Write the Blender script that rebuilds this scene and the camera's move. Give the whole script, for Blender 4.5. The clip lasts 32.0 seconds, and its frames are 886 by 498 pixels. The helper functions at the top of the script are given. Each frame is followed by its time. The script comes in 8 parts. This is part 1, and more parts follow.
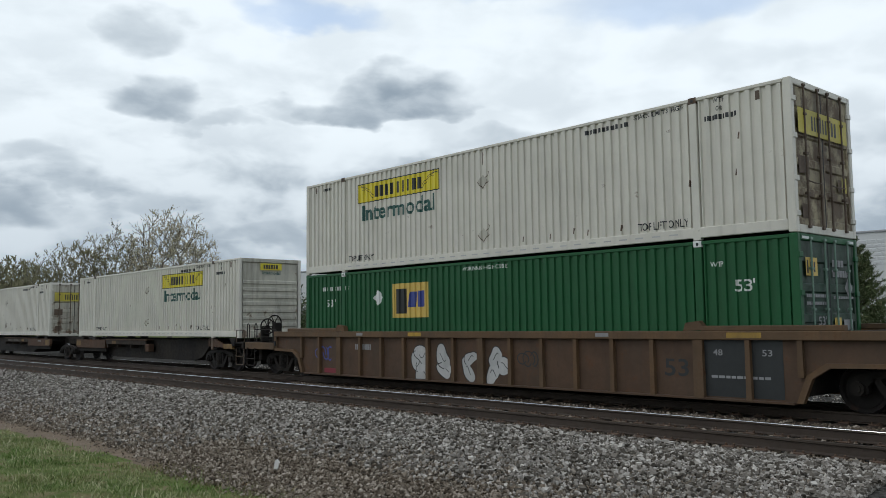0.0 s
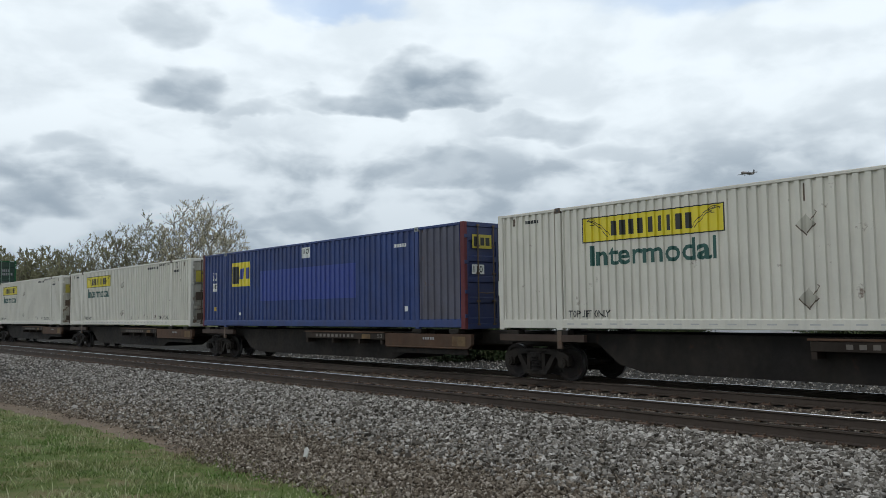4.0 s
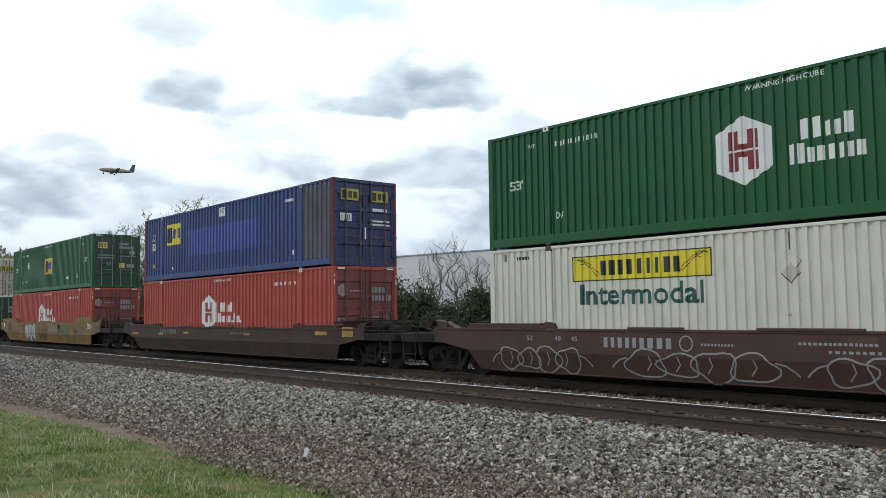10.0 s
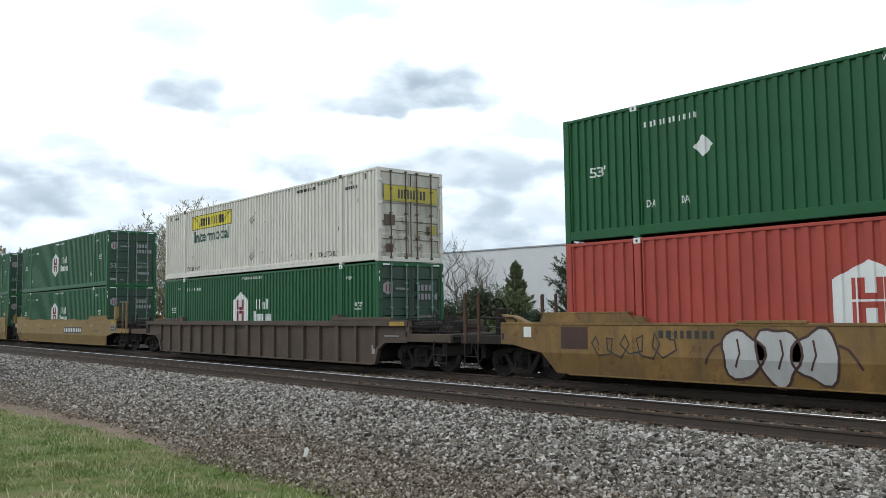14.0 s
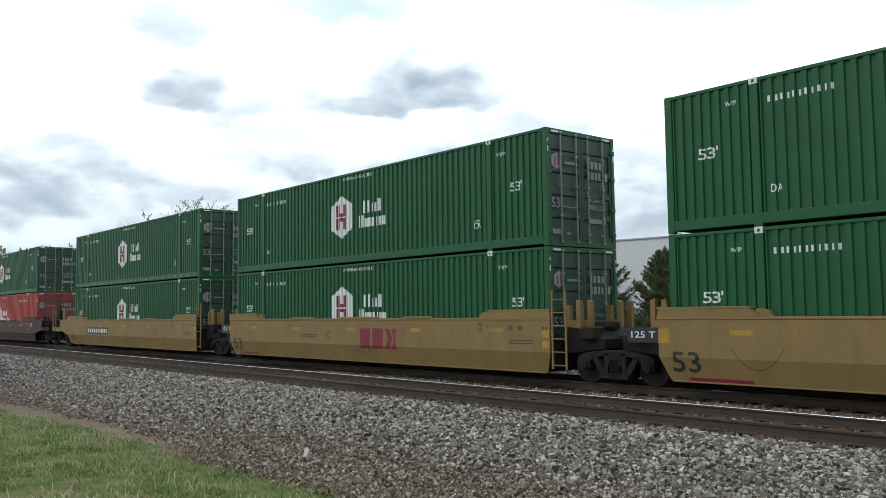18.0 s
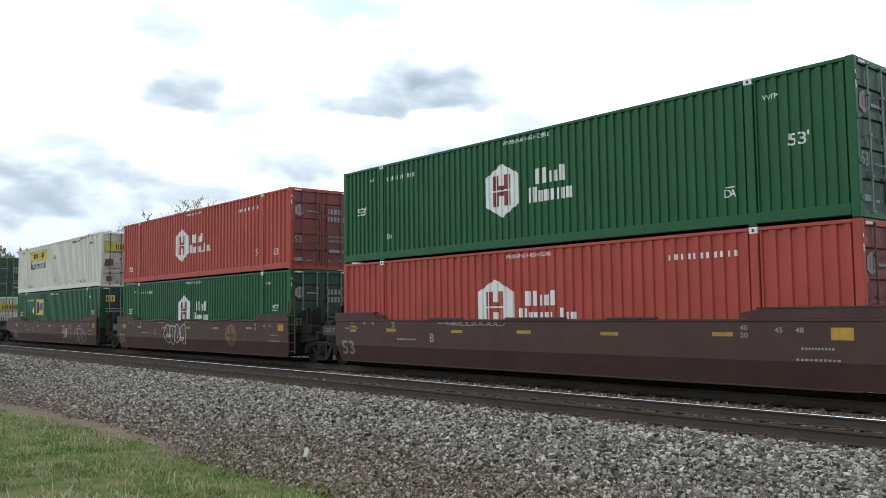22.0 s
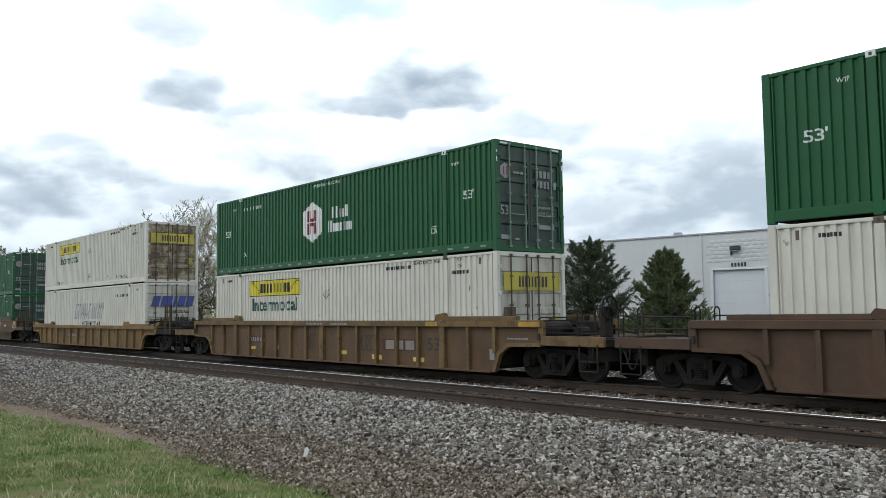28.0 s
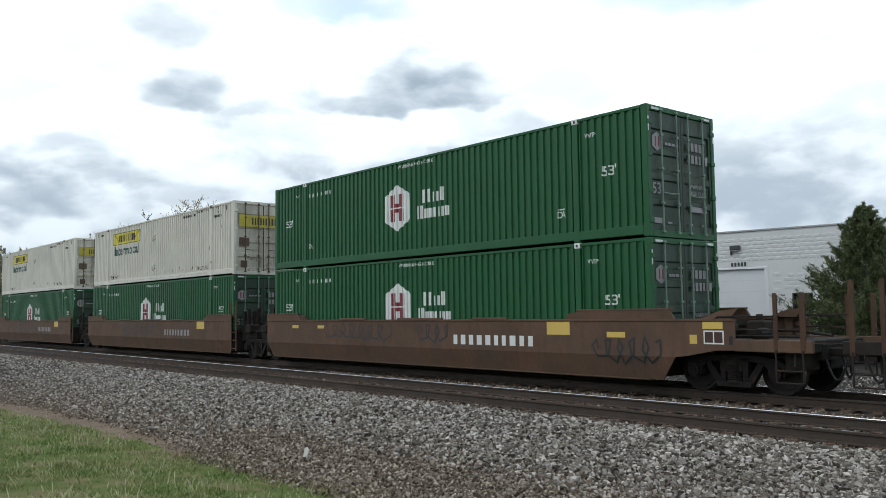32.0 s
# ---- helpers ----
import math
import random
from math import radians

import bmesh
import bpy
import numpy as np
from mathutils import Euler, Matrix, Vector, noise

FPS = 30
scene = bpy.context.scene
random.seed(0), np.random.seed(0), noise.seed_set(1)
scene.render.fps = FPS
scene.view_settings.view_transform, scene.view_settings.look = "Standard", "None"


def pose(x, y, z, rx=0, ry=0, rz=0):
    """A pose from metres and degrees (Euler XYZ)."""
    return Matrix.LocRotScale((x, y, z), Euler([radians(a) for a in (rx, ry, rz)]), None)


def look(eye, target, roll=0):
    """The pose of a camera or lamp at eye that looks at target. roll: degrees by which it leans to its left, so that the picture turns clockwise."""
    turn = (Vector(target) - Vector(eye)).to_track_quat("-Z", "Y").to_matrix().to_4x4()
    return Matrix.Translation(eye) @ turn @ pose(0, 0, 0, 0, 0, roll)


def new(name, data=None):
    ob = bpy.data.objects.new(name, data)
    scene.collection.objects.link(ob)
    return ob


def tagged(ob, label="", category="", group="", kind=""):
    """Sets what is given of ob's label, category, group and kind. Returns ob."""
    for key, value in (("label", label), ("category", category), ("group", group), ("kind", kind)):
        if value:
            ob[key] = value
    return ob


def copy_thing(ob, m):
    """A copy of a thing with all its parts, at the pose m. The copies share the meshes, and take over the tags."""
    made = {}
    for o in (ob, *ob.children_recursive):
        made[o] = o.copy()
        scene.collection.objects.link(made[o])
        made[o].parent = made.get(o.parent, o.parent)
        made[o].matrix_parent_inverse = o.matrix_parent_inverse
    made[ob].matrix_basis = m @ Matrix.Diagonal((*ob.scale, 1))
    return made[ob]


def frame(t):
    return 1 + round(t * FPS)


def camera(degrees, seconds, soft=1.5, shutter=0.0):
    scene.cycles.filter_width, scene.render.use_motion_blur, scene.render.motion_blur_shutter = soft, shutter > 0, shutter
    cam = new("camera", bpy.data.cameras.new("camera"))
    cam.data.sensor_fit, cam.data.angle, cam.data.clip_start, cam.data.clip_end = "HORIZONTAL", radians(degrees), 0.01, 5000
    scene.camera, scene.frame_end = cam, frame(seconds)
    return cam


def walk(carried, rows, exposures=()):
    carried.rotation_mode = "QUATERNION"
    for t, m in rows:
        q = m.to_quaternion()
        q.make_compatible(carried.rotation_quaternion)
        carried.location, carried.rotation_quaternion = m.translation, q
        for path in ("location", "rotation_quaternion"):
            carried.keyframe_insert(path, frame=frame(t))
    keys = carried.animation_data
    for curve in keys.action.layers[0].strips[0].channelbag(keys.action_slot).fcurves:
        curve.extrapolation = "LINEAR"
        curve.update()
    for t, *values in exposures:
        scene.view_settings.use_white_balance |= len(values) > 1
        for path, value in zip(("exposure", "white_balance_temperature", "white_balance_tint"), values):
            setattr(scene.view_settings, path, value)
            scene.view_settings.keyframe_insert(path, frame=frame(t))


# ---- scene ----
# Train passing on the far track of a double line, seen from a tripod on the grass.
# x runs along the track (the train goes to +x), y away from the viewer, z up from the rail heads.
SECONDS = 32.0
EYE = Vector((0.0, -15.093, 1.677))


def aim(turn, tilt, roll):
    """Camera pose: turn is degrees to the left of straight across the track."""
    a, b = radians(turn), radians(tilt)
    way = Vector((-math.sin(a) * math.cos(b), math.cos(a) * math.cos(b), math.sin(b)))
    return look(EYE, EYE + way * 10.0, roll)


cam = camera(55.08, SECONDS, soft=0.8)
TURN, TILT, ROLL = 49.65, 4.251, -0.731
walk(cam, [(0.0, aim(TURN - 1.88, TILT + 0.70, ROLL)),
           (0.2, aim(TURN - 1.0, TILT + 0.30, ROLL)),
           (0.5, aim(TURN - 0.18, TILT + 0.0, ROLL)),
           (1.0, aim(TURN + 0.22, TILT - 0.04, ROLL)),
           (1.5, aim(TURN + 0.15, TILT - 0.04, ROLL)),
           (2.0, aim(TURN + 0.05, TILT - 0.01, ROLL)),
           (2.5, aim(TURN, TILT, ROLL)),
           (3.5, aim(TURN, TILT, ROLL)),
           (SECONDS, aim(TURN, TILT, ROLL))],
     exposures=[(0.0, -0.70), (1.0, -0.62), (2.0, -0.68), (3.0, -0.72), (6.0, -0.64), (7.0, -0.66), (8.0, -0.68), (9.0, -0.46), (11.0, -0.16), (13.0, -0.06), (15.5, -0.16), (17.0, -0.26), (19.0, -0.14), (21.0, -0.14), (22.5, -0.12), (24.0, -0.04), (28.0, -0.22), (30.0, -0.36), (31.0, -0.38), (SECONDS, -0.30)])

# ---------------------------------------------------------------- world and sun
SUN_HEIGHT, SUN_SIDE = 52.0, 205.0
world = bpy.data.worlds.new("sky")
scene.world = world
world.use_nodes = True


def sky_nodes():
    nt = world.node_tree
    nt.nodes.clear()
    N, Lk = nt.nodes.new, nt.links.new

    def math_node(op, a, b=None, c=None, clamp=False):
        n = N("ShaderNodeMath")
        n.operation, n.use_clamp = op, clamp
        for i, v in enumerate((a, b, c)):
            if v is None:
                continue
            if isinstance(v, (int, float)):
                n.inputs[i].default_value = v
            else:
                Lk(v, n.inputs[i])
        return n.outputs[0]

    def mix(fac, a, b):
        n = N("ShaderNodeMix")
        n.data_type = "RGBA"
        if isinstance(fac, (int, float)):
            n.inputs[0].default_value = fac
        else:
            Lk(fac, n.inputs[0])
        for i, v in ((6, a), (7, b)):
            if isinstance(v, tuple):
                n.inputs[i].default_value = (*v, 1)
            else:
                Lk(v, n.inputs[i])
        return n.outputs[2]

    co = N("ShaderNodeTexCoord").outputs["Generated"]
    sep = N("ShaderNodeSeparateXYZ")
    Lk(co, sep.inputs[0])
    x, y, z = sep.outputs
    up = math_node("MAXIMUM", z, 0.0)
    side = math_node("ARCTAN2", math_node("MULTIPLY", x, -1.0), y)
    rise = math_node("ARCSINE", z)
    comb = N("ShaderNodeCombineXYZ")
    Lk(side, comb.inputs[0]), Lk(math_node("MULTIPLY", rise, 2.0), comb.inputs[1])

    def noise_at(scale, detail, rough, shift, distort=0.0):
        mp = N("ShaderNodeMapping")
        mp.inputs["Location"].default_value = shift
        Lk(comb.outputs[0], mp.inputs[0])
        n = N("ShaderNodeTexNoise")
        n.inputs["Scale"].default_value, n.inputs["Detail"].default_value = scale, detail
        n.inputs["Roughness"].default_value, n.inputs["Distortion"].default_value = rough, distort
        Lk(mp.outputs[0], n.inputs["Vector"])
        return n.outputs[0]

    def ramp(v, *stops):
        r = N("ShaderNodeValToRGB")
        Lk(v, r.inputs[0])
        r.color_ramp.interpolation = "EASE"
        e = r.color_ramp.elements
        while len(e) < len(stops):
            e.new(0.5)
        for i, (p, c) in enumerate(stops):
            e[i].position, e[i].color = p, (c, c, c, 1)
        return r.outputs[0]

    sky = N("ShaderNodeTexSky")
    sky.sky_type, sky.sun_disc = "NISHITA", False
    sky.sun_elevation, sky.sun_rotation = radians(SUN_HEIGHT), radians(SUN_SIDE)
    blue = N("ShaderNodeMix")
    blue.data_type, blue.blend_type = "RGBA", "MULTIPLY"
    blue.inputs[0].default_value = 1.0
    Lk(sky.outputs[0], blue.inputs[6])
    blue.inputs[7].default_value = (0.34, 0.34, 0.34, 1)
    # the coordinates are stirred first, so that every edge of cloud is ragged
    stir = N("ShaderNodeTexNoise")
    stir.inputs["Scale"].default_value, stir.inputs["Detail"].default_value, stir.inputs["Roughness"].default_value = 13.0, 4.0, 0.46
    Lk(comb.outputs[0], stir.inputs["Vector"])
    ss = N("ShaderNodeSeparateColor")
    Lk(stir.outputs["Color"], ss.inputs[0])
    side_s = math_node("MULTIPLY_ADD", math_node("SUBTRACT", ss.outputs[0], 0.5), 0.115, side)
    rise_s = math_node("MULTIPLY_ADD", math_node("SUBTRACT", ss.outputs[1], 0.5), 0.075, rise)
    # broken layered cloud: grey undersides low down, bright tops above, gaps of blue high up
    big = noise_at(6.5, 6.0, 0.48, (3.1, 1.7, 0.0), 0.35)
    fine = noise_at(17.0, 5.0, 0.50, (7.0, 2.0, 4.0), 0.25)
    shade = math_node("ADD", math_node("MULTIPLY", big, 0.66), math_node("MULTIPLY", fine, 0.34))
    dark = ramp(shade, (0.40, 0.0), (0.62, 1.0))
    # out of view overhead, darker cloud is added to dim the ground
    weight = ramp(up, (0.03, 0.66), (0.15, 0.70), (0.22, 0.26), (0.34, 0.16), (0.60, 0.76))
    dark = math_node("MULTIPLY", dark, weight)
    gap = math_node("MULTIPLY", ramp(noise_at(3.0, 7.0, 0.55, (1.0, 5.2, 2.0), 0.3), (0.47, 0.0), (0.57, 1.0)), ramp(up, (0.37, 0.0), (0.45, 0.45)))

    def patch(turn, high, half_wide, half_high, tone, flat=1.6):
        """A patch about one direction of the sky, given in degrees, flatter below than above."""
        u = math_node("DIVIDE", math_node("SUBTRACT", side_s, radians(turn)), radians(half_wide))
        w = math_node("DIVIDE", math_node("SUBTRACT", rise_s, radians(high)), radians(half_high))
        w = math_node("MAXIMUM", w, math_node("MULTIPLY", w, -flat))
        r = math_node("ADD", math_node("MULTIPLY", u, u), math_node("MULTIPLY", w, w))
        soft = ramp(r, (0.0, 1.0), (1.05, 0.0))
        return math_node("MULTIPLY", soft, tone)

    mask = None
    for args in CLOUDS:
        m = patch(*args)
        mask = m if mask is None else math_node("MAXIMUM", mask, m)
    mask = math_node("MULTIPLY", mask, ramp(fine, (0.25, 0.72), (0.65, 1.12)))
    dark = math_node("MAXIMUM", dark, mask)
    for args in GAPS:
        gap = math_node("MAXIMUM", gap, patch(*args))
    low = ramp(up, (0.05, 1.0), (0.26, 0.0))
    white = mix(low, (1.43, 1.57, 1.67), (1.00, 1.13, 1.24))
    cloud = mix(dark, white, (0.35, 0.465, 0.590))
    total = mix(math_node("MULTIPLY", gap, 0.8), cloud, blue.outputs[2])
    bg = N("ShaderNodeBackground")
    Lk(total, bg.inputs[0])
    bg.inputs[1].default_value = 1.0
    out = N("ShaderNodeOutputWorld")
    Lk(bg.outputs[0], out.inputs[0])


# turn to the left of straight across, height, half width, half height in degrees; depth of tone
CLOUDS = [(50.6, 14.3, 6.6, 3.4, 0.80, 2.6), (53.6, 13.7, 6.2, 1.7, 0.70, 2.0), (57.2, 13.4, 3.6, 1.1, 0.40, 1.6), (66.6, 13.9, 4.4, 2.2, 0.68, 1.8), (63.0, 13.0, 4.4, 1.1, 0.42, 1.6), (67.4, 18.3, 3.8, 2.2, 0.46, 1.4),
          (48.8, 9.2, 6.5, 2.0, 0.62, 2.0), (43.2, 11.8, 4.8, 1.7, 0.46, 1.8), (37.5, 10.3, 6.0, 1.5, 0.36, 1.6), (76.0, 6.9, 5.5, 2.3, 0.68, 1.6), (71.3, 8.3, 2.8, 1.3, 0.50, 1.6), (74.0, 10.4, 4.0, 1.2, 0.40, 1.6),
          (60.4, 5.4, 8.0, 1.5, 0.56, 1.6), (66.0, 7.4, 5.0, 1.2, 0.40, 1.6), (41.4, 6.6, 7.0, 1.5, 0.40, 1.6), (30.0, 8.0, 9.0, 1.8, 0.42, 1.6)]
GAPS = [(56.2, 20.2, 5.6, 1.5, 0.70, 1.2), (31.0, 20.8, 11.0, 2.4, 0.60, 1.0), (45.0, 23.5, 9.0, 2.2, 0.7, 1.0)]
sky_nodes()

sun = new("sun", bpy.data.lights.new("sun", "SUN"))
sun.data.energy, sun.data.angle, sun.data.color = 0.56, radians(14), (1.0, 0.95, 0.86)
# the sun stands behind the viewer's shoulder, high, veiled by cloud
_a, _e = radians(SUN_SIDE), radians(SUN_HEIGHT)
sun.matrix_world = look((0, 0, 60), Vector((0, 0, 60)) - Vector((math.sin(_a) * math.cos(_e), math.cos(_a) * math.cos(_e), math.sin(_e))))


# ---------------------------------------------------------------- materials
def surface(name, colour, rough=0.6, metal=0.0, vary=0.18, scale=1.3, streak=0.0, rust=0.0, rust_colour=(0.10, 0.045, 0.02),
            grime=0.0, bump=0.15, grain=70.0, alt=None, split=0.0, gloss=0.5, creep=0.0):
    """Painted or bare surface with tone changes at two scales, run-off streaks, rust patches and a fine relief."""
    m = bpy.data.materials.new(name)
    m.use_nodes = True
    nt = m.node_tree
    N, Lk = nt.nodes.new, nt.links.new
    b = nt.nodes["Principled BSDF"]
    tc, oi = N("ShaderNodeTexCoord"), N("ShaderNodeObjectInfo")
    jump = N("ShaderNodeVectorMath")
    jump.operation = "MULTIPLY_ADD"
    Lk(oi.outputs["Random"], jump.inputs[0])
    jump.inputs[1].default_value = (31.0, 17.0, 23.0)
    Lk(tc.outputs["Object"], jump.inputs[2])
    co = jump.outputs[0]

    def noise_of(sc, detail=4.0, squash=None, rough_=0.55):
        v = co
        if squash:
            mp = N("ShaderNodeMapping")
            mp.inputs["Scale"].default_value = squash
            Lk(v, mp.inputs[0])
            v = mp.outputs[0]
        n = N("ShaderNodeTexNoise")
        n.inputs["Scale"].default_value, n.inputs["Detail"].default_value, n.inputs["Roughness"].default_value = sc, detail, rough_
        Lk(v, n.inputs["Vector"])
        return n.outputs[0]

    def ramp(v, a, c, lo=0.0, hi=1.0):
        r = N("ShaderNodeMapRange")
        Lk(v, r.inputs[0])
        for i, q in enumerate((a, c, lo, hi)):
            r.inputs[i + 1].default_value = q
        return r.outputs[0]

    def mix(fac, a, c, kind="MIX"):
        n = N("ShaderNodeMix")
        n.data_type, n.blend_type = "RGBA", kind
        if isinstance(fac, (int, float)):
            n.inputs[0].default_value = fac
        else:
            Lk(fac, n.inputs[0])
        for i, v in ((6, a), (7, c)):
            if isinstance(v, tuple):
                n.inputs[i].default_value = (*v, 1)
            else:
                Lk(v, n.inputs[i])
        return n.outputs[2]

    dim = tuple(q * (1 - vary) for q in colour)
    lit = tuple(min(1.0, q * (1 + vary * 0.7)) for q in colour)
    c = mix(ramp(noise_of(scale), 0.3, 0.7), dim, lit)
    c = mix(ramp(noise_of(scale * 14, 5.0), 0.35, 0.75, 0.0, 0.5), c, tuple(q * (1 - vary * 0.9) for q in colour))
    if alt:
        c = mix(ramp(noise_of(split or scale * 2, 6.0), 0.48, 0.60), c, alt)
    if streak:
        c = mix(ramp(noise_of(5.0, 5.0, (1.0, 1.0, 0.10)), 0.50, 0.78, 0.0, streak), c, (0.045, 0.035, 0.028))
    if grime:
        c = mix(ramp(noise_of(0.9, 6.0, (1, 1, 0.6), 0.62), 0.42, 0.72, 0.0, grime), c, (0.07, 0.055, 0.04))
    if rust:
        spread = noise_of(2.6, 8.0, None, 0.68)
        if creep:
            # corrosion climbs from the foot of the panel
            sp, high = N("ShaderNodeSeparateXYZ"), N("ShaderNodeMath")
            Lk(tc.outputs["Object"], sp.inputs[0])
            high.operation = "MULTIPLY_ADD"
            Lk(ramp(sp.outputs[2], 0.2, 1.7, 1.0, 0.0), high.inputs[0])
            high.inputs[1].default_value = creep
            Lk(spread, high.inputs[2])
            spread = high.outputs[0]
        c = mix(ramp(spread, 0.66 - 0.22 * rust, 0.74 - 0.16 * rust, 0.0, 0.85), c, rust_colour)
    Lk(c, b.inputs["Base Color"])
    r = ramp(noise_of(scale * 6), 0.2, 0.8, max(0.05, rough - 0.1), min(1.0, rough + 0.12))
    Lk(r, b.inputs["Roughness"])
    b.inputs["Metallic"].default_value = metal
    b.inputs["Specular IOR Level"].default_value = gloss
    if bump:
        bp = N("ShaderNodeBump")
        bp.inputs["Strength"].default_value, bp.inputs["Distance"].default_value = bump, 0.01
        Lk(noise_of(grain, 3.0), bp.inputs["Height"])
        Lk(bp.outputs[0], b.inputs["Normal"])
    return m


def pebbles(name, tones, scale, mud=(0.10, 0.085, 0.07), mud_share=0.3, rel=0.03):
    """Loose stone: cells of several tones with a strong relief and patches of fines."""
    m = bpy.data.materials.new(name)
    m.use_nodes = True
    nt = m.node_tree
    N, Lk = nt.nodes.new, nt.links.new
    b = nt.nodes["Principled BSDF"]
    tc = N("ShaderNodeTexCoord")
    vo = N("ShaderNodeTexVoronoi")
    vo.inputs["Scale"].default_value = scale
    Lk(tc.outputs["Object"], vo.inputs["Vector"])
    r = N("ShaderNodeValToRGB")
    sep = N("ShaderNodeSeparateColor")
    Lk(vo.outputs["Color"], sep.inputs[0])
    Lk(sep.outputs[0], r.inputs[0])
    e = r.color_ramp.elements
    while len(e) < len(tones):
        e.new(0.5)
    for i, t in enumerate(tones):
        e[i].position, e[i].color = i / (len(tones) - 1), (*t, 1)
    n = N("ShaderNodeTexNoise")
    n.inputs["Scale"].default_value, n.inputs["Detail"].default_value = 0.55, 6
    Lk(tc.outputs["Object"], n.inputs["Vector"])
    mr = N("ShaderNodeMapRange")
    mr.inputs[1].default_value, mr.inputs[2].default_value = 0.62 - mud_share * 0.5, 0.75 - mud_share * 0.3
    Lk(n.outputs[0], mr.inputs[0])
    mx = N("ShaderNodeMix")
    mx.data_type = "RGBA"
    Lk(mr.outputs[0], mx.inputs[0]), Lk(r.outputs[0], mx.inputs[6])
    mx.inputs[7].default_value = (*mud, 1)
    Lk(mx.outputs[2], b.inputs["Base Color"])
    b.inputs["Roughness"].default_value = 0.9
    b.inputs["Specular IOR Level"].default_value = 0.15
    bp = N("ShaderNodeBump")
    bp.inputs["Strength"].default_value, bp.inputs["Distance"].default_value = 1.0, rel
    bp.invert = True
    Lk(vo.outputs["Distance"], bp.inputs["Height"])
    Lk(bp.outputs[0], b.inputs["Normal"])
    return m


def tones_by_island(name, tones, rough=0.9, bump=0.3, grain=120.0, patch=None):
    """Stones or leaves joined in one mesh: each loose piece takes a tone of its own."""
    m = bpy.data.materials.new(name)
    m.use_nodes = True
    nt = m.node_tree
    N, Lk = nt.nodes.new, nt.links.new
    b = nt.nodes["Principled BSDF"]
    g = N("ShaderNodeNewGeometry")
    r = N("ShaderNodeValToRGB")
    e = r.color_ramp.elements
    while len(e) < len(tones):
        e.new(0.5)
    for i, t in enumerate(tones):
        e[i].position, e[i].color = i / (len(tones) - 1), (*t, 1)
    Lk(g.outputs["Random Per Island"], r.inputs[0])
    if patch:
        # growth differs from patch to patch
        tc2, n2, mr, mx = N("ShaderNodeTexCoord"), N("ShaderNodeTexNoise"), N("ShaderNodeMapRange"), N("ShaderNodeMix")
        n2.inputs["Scale"].default_value, n2.inputs["Detail"].default_value = 1.1, 3.0
        Lk(tc2.outputs["Object"], n2.inputs["Vector"])
        mr.inputs[1].default_value, mr.inputs[2].default_value = 0.46, 0.66
        Lk(n2.outputs[0], mr.inputs[0])
        mx.data_type, mx.blend_type = "RGBA", "MULTIPLY"
        Lk(mr.outputs[0], mx.inputs[0]), Lk(r.outputs[0], mx.inputs[6])
        mx.inputs[7].default_value = (*patch, 1)
        Lk(mx.outputs[2], b.inputs["Base Color"])
    else:
        Lk(r.outputs[0], b.inputs["Base Color"])
    b.inputs["Roughness"].default_value = rough
    b.inputs["Specular IOR Level"].default_value = 0.2
    if bump:
        tc, n, bp = N("ShaderNodeTexCoord"), N("ShaderNodeTexNoise"), N("ShaderNodeBump")
        n.inputs["Scale"].default_value = grain
        Lk(tc.outputs["Object"], n.inputs["Vector"]), Lk(n.outputs[0], bp.inputs["Height"])
        bp.inputs["Strength"].default_value, bp.inputs["Distance"].default_value = bump, 0.01
        Lk(bp.outputs[0], b.inputs["Normal"])
    return m


